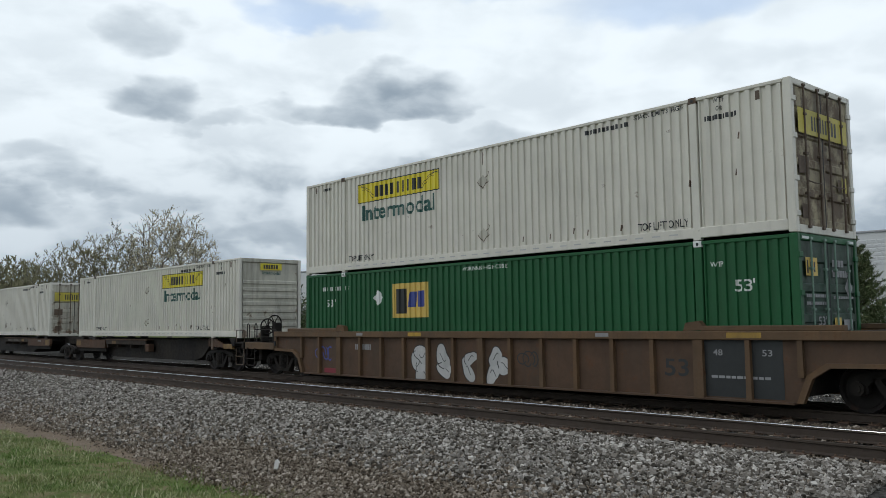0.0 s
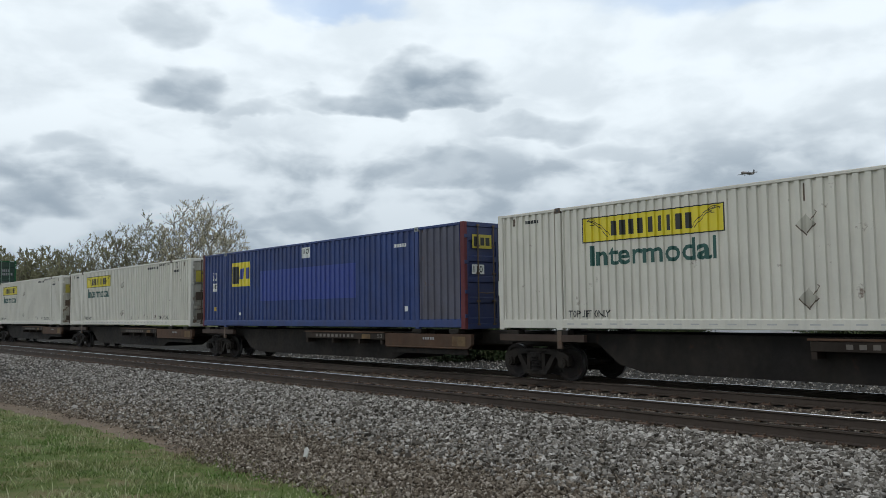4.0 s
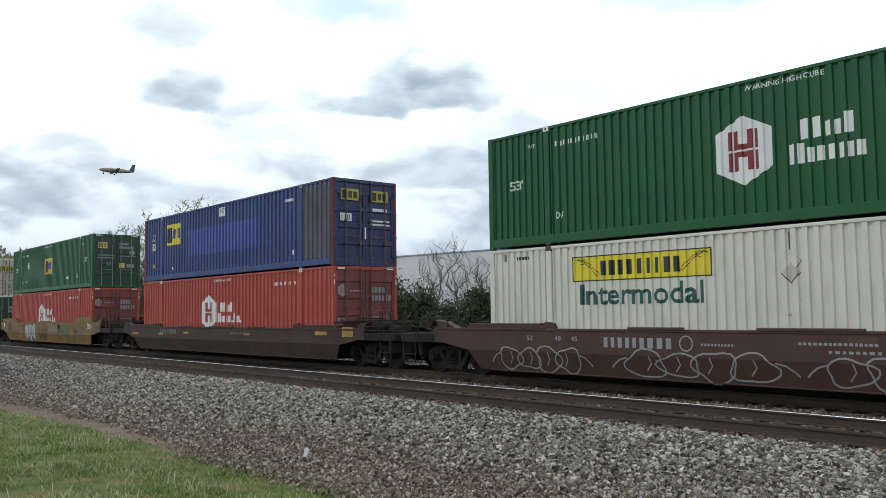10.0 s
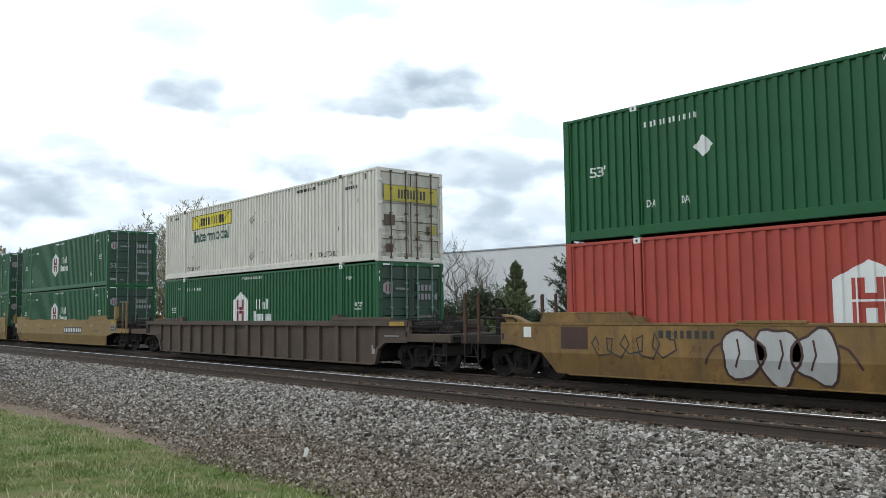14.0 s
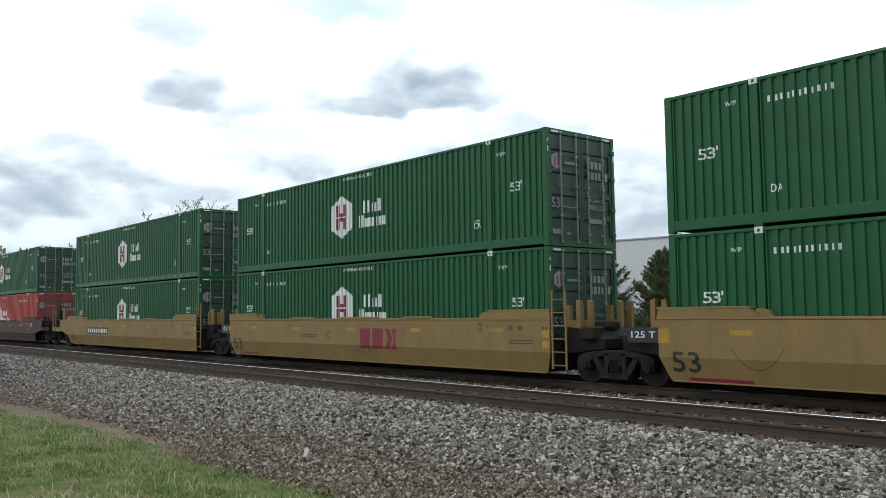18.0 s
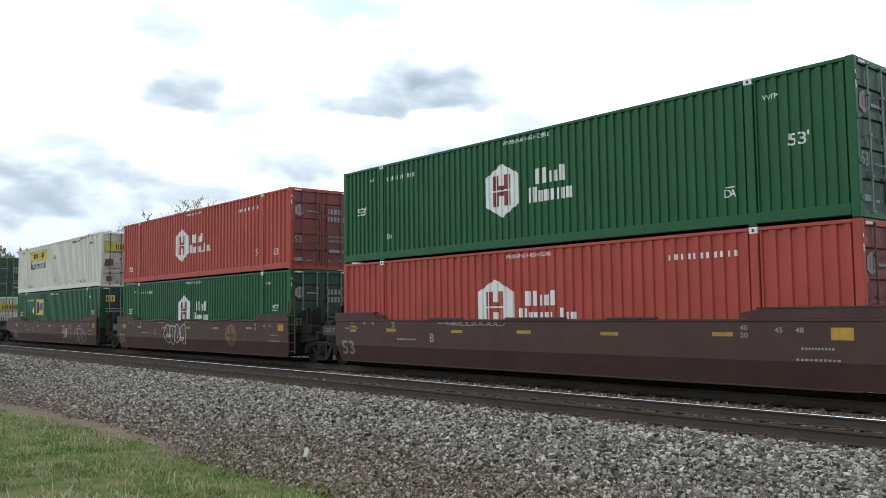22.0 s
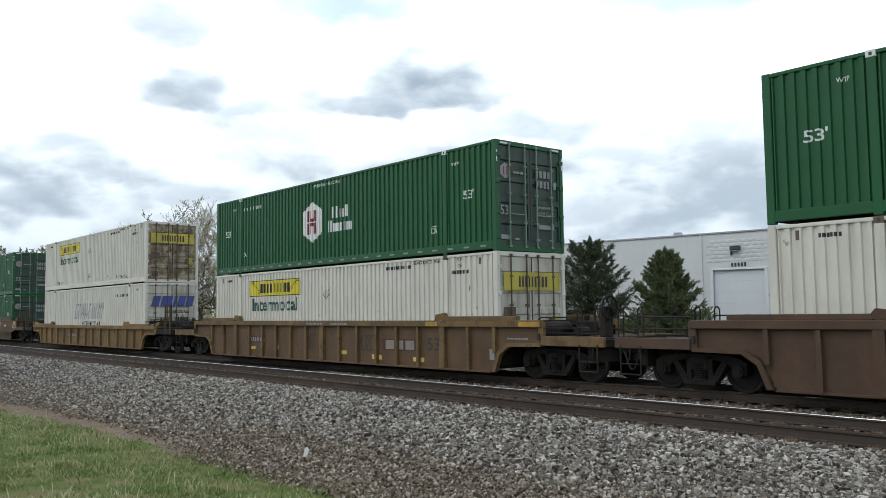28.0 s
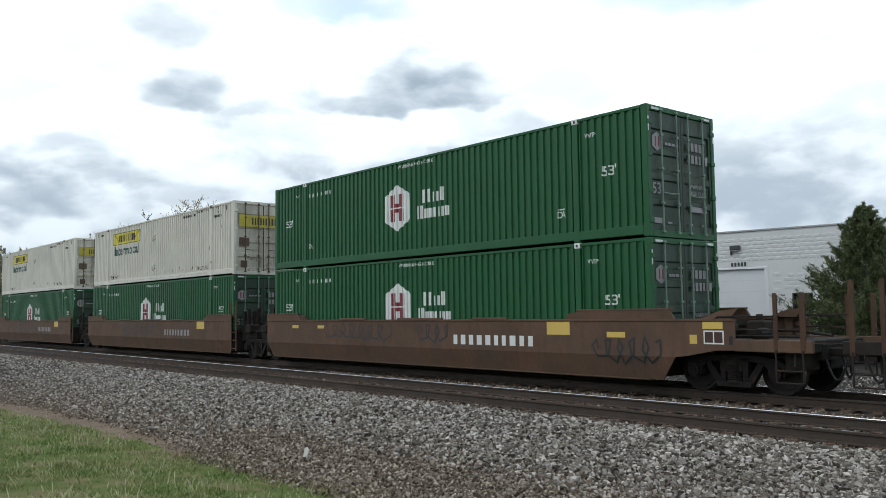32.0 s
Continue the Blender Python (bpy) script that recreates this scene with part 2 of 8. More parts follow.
MATS = {
    "white": surface("white_paint", (0.645, 0.615, 0.535), 0.45, vary=0.06, streak=0.16, rust=0.02, grime=0.10, bump=0.05),
    "white_door": surface("stained_white_paint", (0.52, 0.49, 0.40), 0.5, vary=0.14, streak=0.6, rust=0.35, rust_colour=(0.135, 0.070, 0.036), grime=0.45, bump=0.08, creep=0.12),
    "rusted_door": surface("rust_eaten_white_paint", (0.43, 0.37, 0.24), 0.65, vary=0.2, streak=0.85, rust=1.05, rust_colour=(0.085, 0.050, 0.030), grime=0.9, bump=0.12),
    "white_clean": surface("door_white_paint", (0.54, 0.515, 0.43), 0.5, vary=0.12, streak=0.5, rust=0.14, rust_colour=(0.13, 0.072, 0.04), grime=0.5, bump=0.06, creep=0.10),
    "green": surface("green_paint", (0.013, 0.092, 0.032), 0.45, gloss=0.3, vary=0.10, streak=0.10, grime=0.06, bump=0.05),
    # green, red and blue door ends: shade painted into the base colour, plus grime
    "green_door": surface("shaded_grimy_green_paint", (0.013, 0.045, 0.026), 0.5, vary=0.14, streak=0.30, grime=0.30, bump=0.06),
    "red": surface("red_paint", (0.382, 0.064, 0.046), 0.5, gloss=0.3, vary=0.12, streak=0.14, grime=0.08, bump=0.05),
    "red_door": surface("shaded_grimy_red_paint", (0.20, 0.040, 0.034), 0.55, vary=0.15, streak=0.35, grime=0.25, bump=0.06),
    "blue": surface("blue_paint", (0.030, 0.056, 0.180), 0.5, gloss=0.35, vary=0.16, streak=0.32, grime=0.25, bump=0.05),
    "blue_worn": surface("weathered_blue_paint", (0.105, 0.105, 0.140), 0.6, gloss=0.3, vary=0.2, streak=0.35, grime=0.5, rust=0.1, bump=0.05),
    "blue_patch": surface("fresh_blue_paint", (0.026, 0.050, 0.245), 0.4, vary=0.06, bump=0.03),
    "blue_door": surface("shaded_grimy_blue_paint", (0.016, 0.030, 0.105), 0.5, vary=0.14, streak=0.25, grime=0.2, bump=0.06),
    "red_trim": surface("red_trim_paint", (0.13, 0.028, 0.034), 0.6, gloss=0.3, vary=0.2, streak=0.35, grime=0.4, bump=0.05),
    "yellow": surface("sign_yellow", (0.70, 0.58, 0.035), 0.4, vary=0.06, streak=0.10, bump=0.0),
    "yellow_dull": surface("faded_sign_yellow", (0.48, 0.40, 0.05), 0.5, vary=0.15, streak=0.3, grime=0.35, bump=0.0),
    "ochre": surface("logo_ochre", (0.62, 0.43, 0.10), 0.5, vary=0.10, streak=0.1, bump=0.0),
    "ink": surface("black_ink", (0.022, 0.024, 0.024), 0.5, vary=0.2, bump=0.0),
    "ink_green": surface("dark_green_ink", (0.020, 0.085, 0.070), 0.5, vary=0.1, bump=0.0),
    "ink_white": surface("white_ink", (0.70, 0.71, 0.68), 0.5, vary=0.08, streak=0.12, bump=0.0),
    "ink_grey": surface("faded_grey_ink", (0.27, 0.27, 0.27), 0.6, vary=0.15, streak=0.2, bump=0.0),
    "ink_faded": surface("washed_out_grey_ink", (0.46, 0.455, 0.44), 0.6, vary=0.15, streak=0.2, bump=0.0),
    "ink_dim": surface("dirty_tan_ink", (0.15, 0.13, 0.11), 0.7, vary=0.25, streak=0.3, bump=0.0),
    "ink_tan": surface("faded_tan_ink", (0.27, 0.225, 0.185), 0.6, vary=0.2, streak=0.3, bump=0.0),
    "ink_maroon": surface("maroon_ink", (0.20, 0.018, 0.030), 0.5, vary=0.1, bump=0.0),
    "ink_rust": surface("rust_red_ink", (0.085, 0.026, 0.018), 0.6, vary=0.25, streak=0.3, bump=0.0),
    "patch_green": surface("faded_green_overpaint", (0.115, 0.120, 0.050), 0.65, gloss=0.3, vary=0.25, streak=0.4, grime=0.4, bump=0.05),
    "ink_blue": surface("blue_ink", (0.045, 0.065, 0.260), 0.5, vary=0.1, bump=0.0),
    "steel": surface("galvanised_steel", (0.30, 0.31, 0.31), 0.5, 0.5, vary=0.2, rust=0.15, bump=0.1),
    "rod_dark": surface("rusty_steel_rod", (0.12, 0.085, 0.060), 0.65, 0.2, vary=0.3, rust=0.4, bump=0.1),
    "rod_end": surface("dark_grab_iron_steel", (0.030, 0.024, 0.020), 0.7, 0.1, vary=0.3, rust=0.3, rust_colour=(0.07, 0.035, 0.02), bump=0.1, gloss=0.25),
    "rod_green": surface("green_steel_rod", (0.16, 0.25, 0.19), 0.45, 0.1, vary=0.2, bump=0.05),
    "rubber": surface("black_rubber", (0.018, 0.018, 0.018), 0.7, vary=0.2, bump=0.1),
    "under": surface("oily_underframe_steel", (0.017, 0.0145, 0.013), 0.75, 0.1, vary=0.35, grime=0.4, rust=0.2, rust_colour=(0.05, 0.025, 0.015), bump=0.3, gloss=0.22),
    "wheel": surface("worn_wheel_steel", (0.022, 0.018, 0.016), 0.7, 0.1, vary=0.3, rust=0.3, rust_colour=(0.05, 0.027, 0.017), bump=0.2, gloss=0.22),
    "tread": surface("polished_wheel_tread", (0.30, 0.30, 0.30), 0.35, 1.0, vary=0.1, bump=0.05),
    "car_brown": surface("weathered_brown_paint", (0.092, 0.053, 0.032), 0.65, gloss=0.3, vary=0.28, streak=0.35, grime=0.35, rust=0.35, bump=0.12),
    "car_rib_brown": surface("weathered_ochre_brown_paint", (0.130, 0.076, 0.038), 0.65, gloss=0.3, vary=0.3, streak=0.4, grime=0.4, rust=0.35, bump=0.12),
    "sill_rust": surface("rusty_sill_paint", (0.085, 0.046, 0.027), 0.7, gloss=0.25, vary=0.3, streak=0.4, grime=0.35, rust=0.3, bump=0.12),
    "sill_dark": surface("dark_walkway_paint", (0.030, 0.022, 0.017), 0.75, gloss=0.2, vary=0.3, streak=0.3, grime=0.4, rust=0.25, rust_colour=(0.06, 0.03, 0.018), bump=0.12),
    "car_grey_brown": surface("greyed_brown_paint", (0.090, 0.064, 0.047), 0.7, gloss=0.3, vary=0.25, streak=0.3, grime=0.3, rust=0.2, bump=0.12),
    "car_dark": surface("dark_brown_paint", (0.066, 0.032, 0.026), 0.6, gloss=0.35, vary=0.2, streak=0.15, grime=0.25, rust=0.10, bump=0.10),
    "car_black": surface("sooty_brown_paint", (0.050, 0.031, 0.023), 0.65, gloss=0.3, vary=0.25, streak=0.25, grime=0.30, rust=0.12, bump=0.12),
    "car_yellow": surface("tan_yellow_paint", (0.245, 0.160, 0.058), 0.6, gloss=0.3, vary=0.12, streak=0.15, grime=0.14, rust=0.03, bump=0.08),
    "car_old_yellow": surface("worn_yellow_paint", (0.240, 0.140, 0.046), 0.65, gloss=0.3, vary=0.28, streak=0.55, grime=0.55, rust=0.42, bump=0.12),
    "car_mustard": surface("rust_streaked_mustard_paint", (0.190, 0.118, 0.048), 0.7, gloss=0.3, vary=0.32, scale=0.9, streak=0.6, grime=0.6, rust=0.55, rust_colour=(0.085, 0.045, 0.022), bump=0.12),
    "car_rust": surface("rust_orange_paint", (0.120, 0.068, 0.042), 0.7, gloss=0.3, vary=0.28, streak=0.5, grime=0.5, rust=0.45, bump=0.12),
    "deck_yellow": surface("bright_yellow_paint", (0.42, 0.25, 0.028), 0.6, vary=0.25, streak=0.45, grime=0.45, bump=0.03),
    "rail_top": surface("polished_rail_head", (0.62, 0.62, 0.62), 0.17, 1.0, vary=0.05, bump=0.02),
    "rail_side": surface("rusted_rail_steel", (0.062, 0.045, 0.034), 0.8, 0.2, vary=0.25, grime=0.2, bump=0.2),
    "tie": surface("creosoted_timber", (0.085, 0.062, 0.049), 0.85, gloss=0.2, vary=0.35, scale=2.5, streak=0.0, grime=0.35, bump=0.5, grain=45),
    "plate": surface("rusty_tie_plate", (0.125, 0.078, 0.052), 0.8, 0.2, vary=0.3, rust=0.3, bump=0.3),
    "gravel": pebbles("crushed_stone_bed", [(0.012, 0.011, 0.009), (0.03, 0.027, 0.023), (0.055, 0.05, 0.044), (0.09, 0.085, 0.077), (0.02, 0.018, 0.015)], 22.0, (0.04, 0.035, 0.029), 0.35),
    "fines": pebbles("dark_stone_fines", [(0.03, 0.026, 0.021), (0.06, 0.053, 0.045), (0.10, 0.09, 0.077), (0.045, 0.038, 0.03)], 34.0, (0.055, 0.046, 0.036), 0.5, 0.02),
    "stones": tones_by_island("grey_crushed_stones", [(0.028, 0.023, 0.017), (0.086, 0.074, 0.060), (0.160, 0.142, 0.120), (0.246, 0.222, 0.194), (0.578, 0.535, 0.482), (0.048, 0.039, 0.029), (0.203, 0.179, 0.151), (0.471, 0.435, 0.389), (0.118, 0.101, 0.083)]),
    "chips": tones_by_island("brown_grey_stone_chips", [(0.051, 0.036, 0.024), (0.111, 0.085, 0.061), (0.173, 0.137, 0.102), (0.262, 0.218, 0.169), (0.086, 0.063, 0.043), (0.471, 0.408, 0.337), (0.138, 0.106, 0.074)]),
    "dirt": surface("reddish_bare_soil", (0.20, 0.150, 0.108), 0.95, vary=0.22, scale=2.0, bump=0.8, grain=30, alt=(0.175, 0.132, 0.094), split=3.0, gloss=0.1),
    "turf": surface("short_turf", (0.105, 0.135, 0.038), 0.95, vary=0.3, scale=2.2, bump=0.9, grain=25, alt=(0.175, 0.150, 0.075), split=1.6, gloss=0.1),
    "field": surface("far_field_grass", (0.075, 0.090, 0.040), 0.95, vary=0.3, scale=0.2, bump=0.4, grain=4),
    "blades": tones_by_island("grass_blades", [(0.085, 0.130, 0.030), (0.140, 0.185, 0.052), (0.215, 0.250, 0.090), (0.300, 0.315, 0.135), (0.120, 0.165, 0.045), (0.400, 0.370, 0.215), (0.180, 0.225, 0.070), (0.34, 0.32, 0.17)], 0.7, 0.0, patch=(0.58, 0.84, 0.52)),
    "pale_stems": tones_by_island("pale_grass_stems", [(0.36, 0.38, 0.20), (0.45, 0.44, 0.27), (0.28, 0.33, 0.13), (0.50, 0.46, 0.30)], 0.8, 0.0),
    "dry": tones_by_island("dry_grass_blades", [(0.30, 0.25, 0.15), (0.22, 0.18, 0.10), (0.16, 0.14, 0.07), (0.12, 0.15, 0.05)], 0.8, 0.0),
    "bark": surface("grey_brown_bark", (0.125, 0.105, 0.088), 0.9, vary=0.3, scale=4, bump=0.6, grain=30),
    "cedar": tones_by_island("cedar_foliage", [(0.050, 0.078, 0.032), (0.085, 0.118, 0.050), (0.120, 0.148, 0.068), (0.165, 0.172, 0.085), (0.066, 0.090, 0.044)], 0.85, 0.0),
    "pine": tones_by_island("dark_evergreen_foliage", [(0.040, 0.058, 0.032), (0.066, 0.088, 0.048), (0.100, 0.112, 0.066)], 0.85, 0.0),
    "buds": tones_by_island("spring_buds", [(0.44, 0.40, 0.26), (0.56, 0.51, 0.36), (0.37, 0.33, 0.20), (0.64, 0.58, 0.44)], 0.8, 0.0),
    "young": tones_by_island("young_leaves", [(0.22, 0.23, 0.12), (0.29, 0.28, 0.16), (0.34, 0.30, 0.19), (0.17, 0.18, 0.10)], 0.8, 0.0),
    "block": surface("white_painted_block", (0.66, 0.665, 0.655), 0.8, vary=0.05, scale=0.6, streak=0.05, bump=0.3, grain=18),
    "block_rough": surface("split_face_white_block", (0.64, 0.645, 0.635), 0.9, vary=0.08, scale=1.4, streak=0.05, bump=0.9, grain=9),
    "door_panel": surface("white_sheet_door", (0.70, 0.72, 0.73), 0.5, vary=0.03, streak=0.04, bump=0.03),
    "roof": surface("grey_roof_flashing", (0.36, 0.37, 0.38), 0.6, vary=0.1, bump=0.1),
    "glass": surface("dark_window_glass", (0.012, 0.014, 0.016), 0.08, vary=0.1, bump=0.0),
    "lamp": surface("dark_lamp_housing", (0.05, 0.05, 0.05), 0.5, vary=0.1, bump=0.05),
    "plane": surface("aircraft_grey", (0.27, 0.23, 0.22), 0.4, vary=0.05, bump=0.0),
    "plane_tail": surface("aircraft_tail_paint", (0.055, 0.050, 0.062), 0.4, vary=0.05, bump=0.0),
    "paper": surface("dried_white_litter", (0.66, 0.65, 0.61), 0.8, vary=0.06, bump=0.1),
    "leaf": surface("dry_brown_leaf", (0.46, 0.30, 0.15), 0.8, vary=0.2, bump=0.2),
}


# ---------------------------------------------------------------- mesh helpers
class Geo:
    """Collects vertices and faces for one mesh."""

    def __init__(self):
        self.v, self.f = [], []

    def face(self, *pts):
        n = len(self.v)
        self.v += [tuple(p) for p in pts]
        self.f.append(tuple(range(n, n + len(pts))))
        return self

    def hull(self, pts, faces):
        n = len(self.v)
        self.v += [tuple(p) for p in pts]
        self.f += [tuple(n + i for i in q) for q in faces]
        return self

    def box(self, x0, x1, y0, y1, z0, z1, b=0.0):
        """A box; b cuts its twelve edges."""
        if b <= 0:
            return self.hull([(x, y, z) for x in (x0, x1) for y in (y0, y1) for z in (z0, z1)],
                             [(0, 1, 3, 2), (4, 6, 7, 5), (0, 4, 5, 1), (2, 3, 7, 6), (0, 2, 6, 4), (1, 5, 7, 3)])
        c, h = ((x0 + x1) / 2, (y0 + y1) / 2, (z0 + z1) / 2), (abs(x1 - x0) / 2, abs(y1 - y0) / 2, abs(z1 - z0) / 2)
        bm = bmesh.new()
        bmesh.ops.create_cube(bm, size=2.0, matrix=Matrix.Translation(c) @ Matrix.Diagonal((*h, 1)))
        bmesh.ops.bevel(bm, geom=bm.edges[:], offset=min(b, min(h) * 0.8), segments=1, affect="EDGES")
        bm.verts.index_update()
        self.hull([v.co[:] for v in bm.verts], [[v.index for v in f.verts] for f in bm.faces])
        bm.free()
        return self

    def prism(self, poly, lo, hi, axis="y"):
        """A flat outline made thick along one axis."""
        def put(a, b, d):
            return {"y": (a, d, b), "x": (d, a, b), "z": (a, b, d)}[axis]
        n = len(poly)
        pts = [put(a, b, lo) for a, b in poly] + [put(a, b, hi) for a, b in poly]
        return self.hull(pts, [tuple(range(n)), tuple(range(2 * n - 1, n - 1, -1))] + [(i, (i + 1) % n, n + (i + 1) % n, n + i) for i in range(n)])

    def rod(self, a, b, r, n=8, r2=None):
        a, b = Vector(a), Vector(b)
        d = (b - a).normalized()
        s = d.orthogonal().normalized()
        w = d.cross(s)
        r2 = r if r2 is None else r2
        ring = [(math.cos(2 * math.pi * i / n), math.sin(2 * math.pi * i / n)) for i in range(n)]
        pts = [a + (s * p + w * q) * r for p, q in ring] + [b + (s * p + w * q) * r2 for p, q in ring]
        return self.hull(pts, [tuple(range(n - 1, -1, -1)), tuple(range(n, 2 * n))] + [(i, (i + 1) % n, n + (i + 1) % n, n + i) for i in range(n)])

    def bar(self, pts, r, n=6):
        """A bent round bar through points."""
        for a, b in zip(pts, pts[1:]):
            self.rod(a, b, r, n)
        return self

    def lathe(self, prof, centre, axis="y", n=24):
        """A round body: profile of (radius, along)."""
        k = len(prof)
        pts = []
        for i in range(n):
            a = 2 * math.pi * i / n
            for r, d in prof:
                p, q = r * math.cos(a), r * math.sin(a)
                pts.append({"y": (centre[0] + p, centre[1] + d, centre[2] + q), "x": (centre[0] + d, centre[1] + p, centre[2] + q),
                            "z": (centre[0] + p, centre[1] + q, centre[2] + d)}[axis])
        fs = [(i * k + j, ((i + 1) % n) * k + j, ((i + 1) % n) * k + j + 1, i * k + j + 1) for i in range(n) for j in range(k - 1)]
        return self.hull(pts, fs)

    def mesh(self, name):
        me = bpy.data.meshes.new(name)
        me.from_pydata(self.v, [], self.f)
        me.update()
        return me


def part(name, geo, material, parent=None, label="", smooth=False):
    """Links geometry, or a mesh made before, as one mesh object, under a thing or a part."""
    me = geo.mesh(name) if isinstance(geo, Geo) else geo
    if not me.materials:
        me.materials.append(MATS[material])
        if smooth:
            me.polygons.foreach_set("use_smooth", [True] * len(me.polygons))
    ob = new(name, me)
    ob.parent = parent
    if label:
        ob["label"] = label
    return ob


def thing(name, label, category, group="", kind=""):
    return tagged(new(name), label, category, group, kind)


def arrays_mesh(name, verts, faces):
    """A mesh from numpy arrays of equal-sided faces."""
    me = bpy.data.meshes.new(name)
    nv, nf, k = len(verts), len(faces), faces.shape[1]
    me.vertices.add(nv), me.loops.add(nf * k), me.polygons.add(nf)
    me.vertices.foreach_set("co", verts.astype(np.float32).ravel())
    me.loops.foreach_set("vertex_index", faces.astype(np.int32).ravel())
    me.polygons.foreach_set("loop_start", np.arange(0, nf * k, k, dtype=np.int32))
    me.update(calc_edges=True)
    me.validate()
    me.shade_flat()
    return me


# ---------------------------------------------------------------- ground
TRAIN_Y, NEAR_Y = 1.2955, -2.61      # centre lines of the two tracks
PROFILE = [(-1500, -0.6), (-200, -0.4), (-40, -0.25), (-16, -0.28), (-12.5, -0.48), (-10.2, -0.60), (-9.35, -0.66), (-8.9, -0.66), (-7.6, -0.58),
           (-6.2, -0.44), (-5.1, -0.29), (-4.55, -0.215), (4.0, -0.215), (4.7, -0.30), (6.2, -0.52), (8.0, -0.60), (14.0, -0.50), (24.0, -0.35), (70, -0.3), (300, -0.5), (1500, -0.6)]


def ground_z(y):
    return float(np.interp(y, [p[0] for p in PROFILE], [p[1] for p in PROFILE]))


def turf_edge(x):
    """How far the turf reaches towards the track, along the line."""
    return np.interp(x, [-40, -27, -24, -21, -19, -16.5, -14.4, -13, -11.2, -9.6, -8.7, -7], [-9.9, -9.75, -9.54, -9.27, -9.1, -9.0, -9.07, -9.0, -8.9, -8.74, -8.67, -8.5]) + 0.05 * np.sin(x * 2.3) + 0.04 * np.sin(x * 6.1)


def stone_edge(x):
    """Where the crushed stone ends; bare soil shows between it and the turf."""
    return np.interp(x, [-40, -30, -26.4, -23.2, -20.4, -17.8, -15.5, -13.9, -13.2, -7], [-9.4, -9.2, -8.98, -8.66, -8.56, -8.50, -8.58, -8.80, -9.05, -8.8]) + 0.04 * np.sin(x * 3.1 + 1.0)


def build_ground():
    xs = [-1500, -600, -300, -160, -100, -70, -60, -54, -48, -44] + [-40 + 0.4 * i for i in range(91)] + [-2, 2, 6, 12, 20, 40, 100, 300, 1500]
    ys = sorted({p[0] for p in PROFILE if not -10.1 < p[0] < -8.3} | {-14.0, -13.2, -11.8, -11.0, -7.2, -6.8, -5.6, 0.0} | {round(-10.0 + 0.1 * i, 2) for i in range(18)})
    rng = random.Random(4)
    g = Geo()
    for x in xs:
        for y in ys:
            wob = rng.uniform(-0.03, 0.03) if -16 < y < -10.1 and -60 < x < 20 else rng.uniform(-0.008, 0.008) if -10.1 <= y < -8.2 else 0.0
            g.v.append((x, y + (rng.uniform(-0.16, 0.16) if y == -7.2 and abs(x) < 70 else 0), ground_z(y) + wob))
    n = len(ys)
    slots = []
    for i in range(len(xs) - 1):
        for j in range(n - 1):
            g.f.append((i * n + j, (i + 1) * n + j, (i + 1) * n + j + 1, i * n + j + 1))
            m, mx = (ys[j] + ys[j + 1]) / 2, (xs[i] + xs[i + 1]) / 2
            turf, stone = float(turf_edge(mx)), float(stone_edge(mx))
            slots.append(4 if m < -40 or m > 70 else 3 if m < turf else 2 if m < stone else 1 if m < -7.2 else 0 if m < 24 else 3)
    me = g.mesh("ground")
    for k in ("gravel", "fines", "dirt", "turf", "field"):
        me.materials.append(MATS[k])
    me.polygons.foreach_set("material_index", slots)
    tagged(new("ground", me), "grey crushed-stone track bed running down to bare soil and turf", "ground", kind="structure")


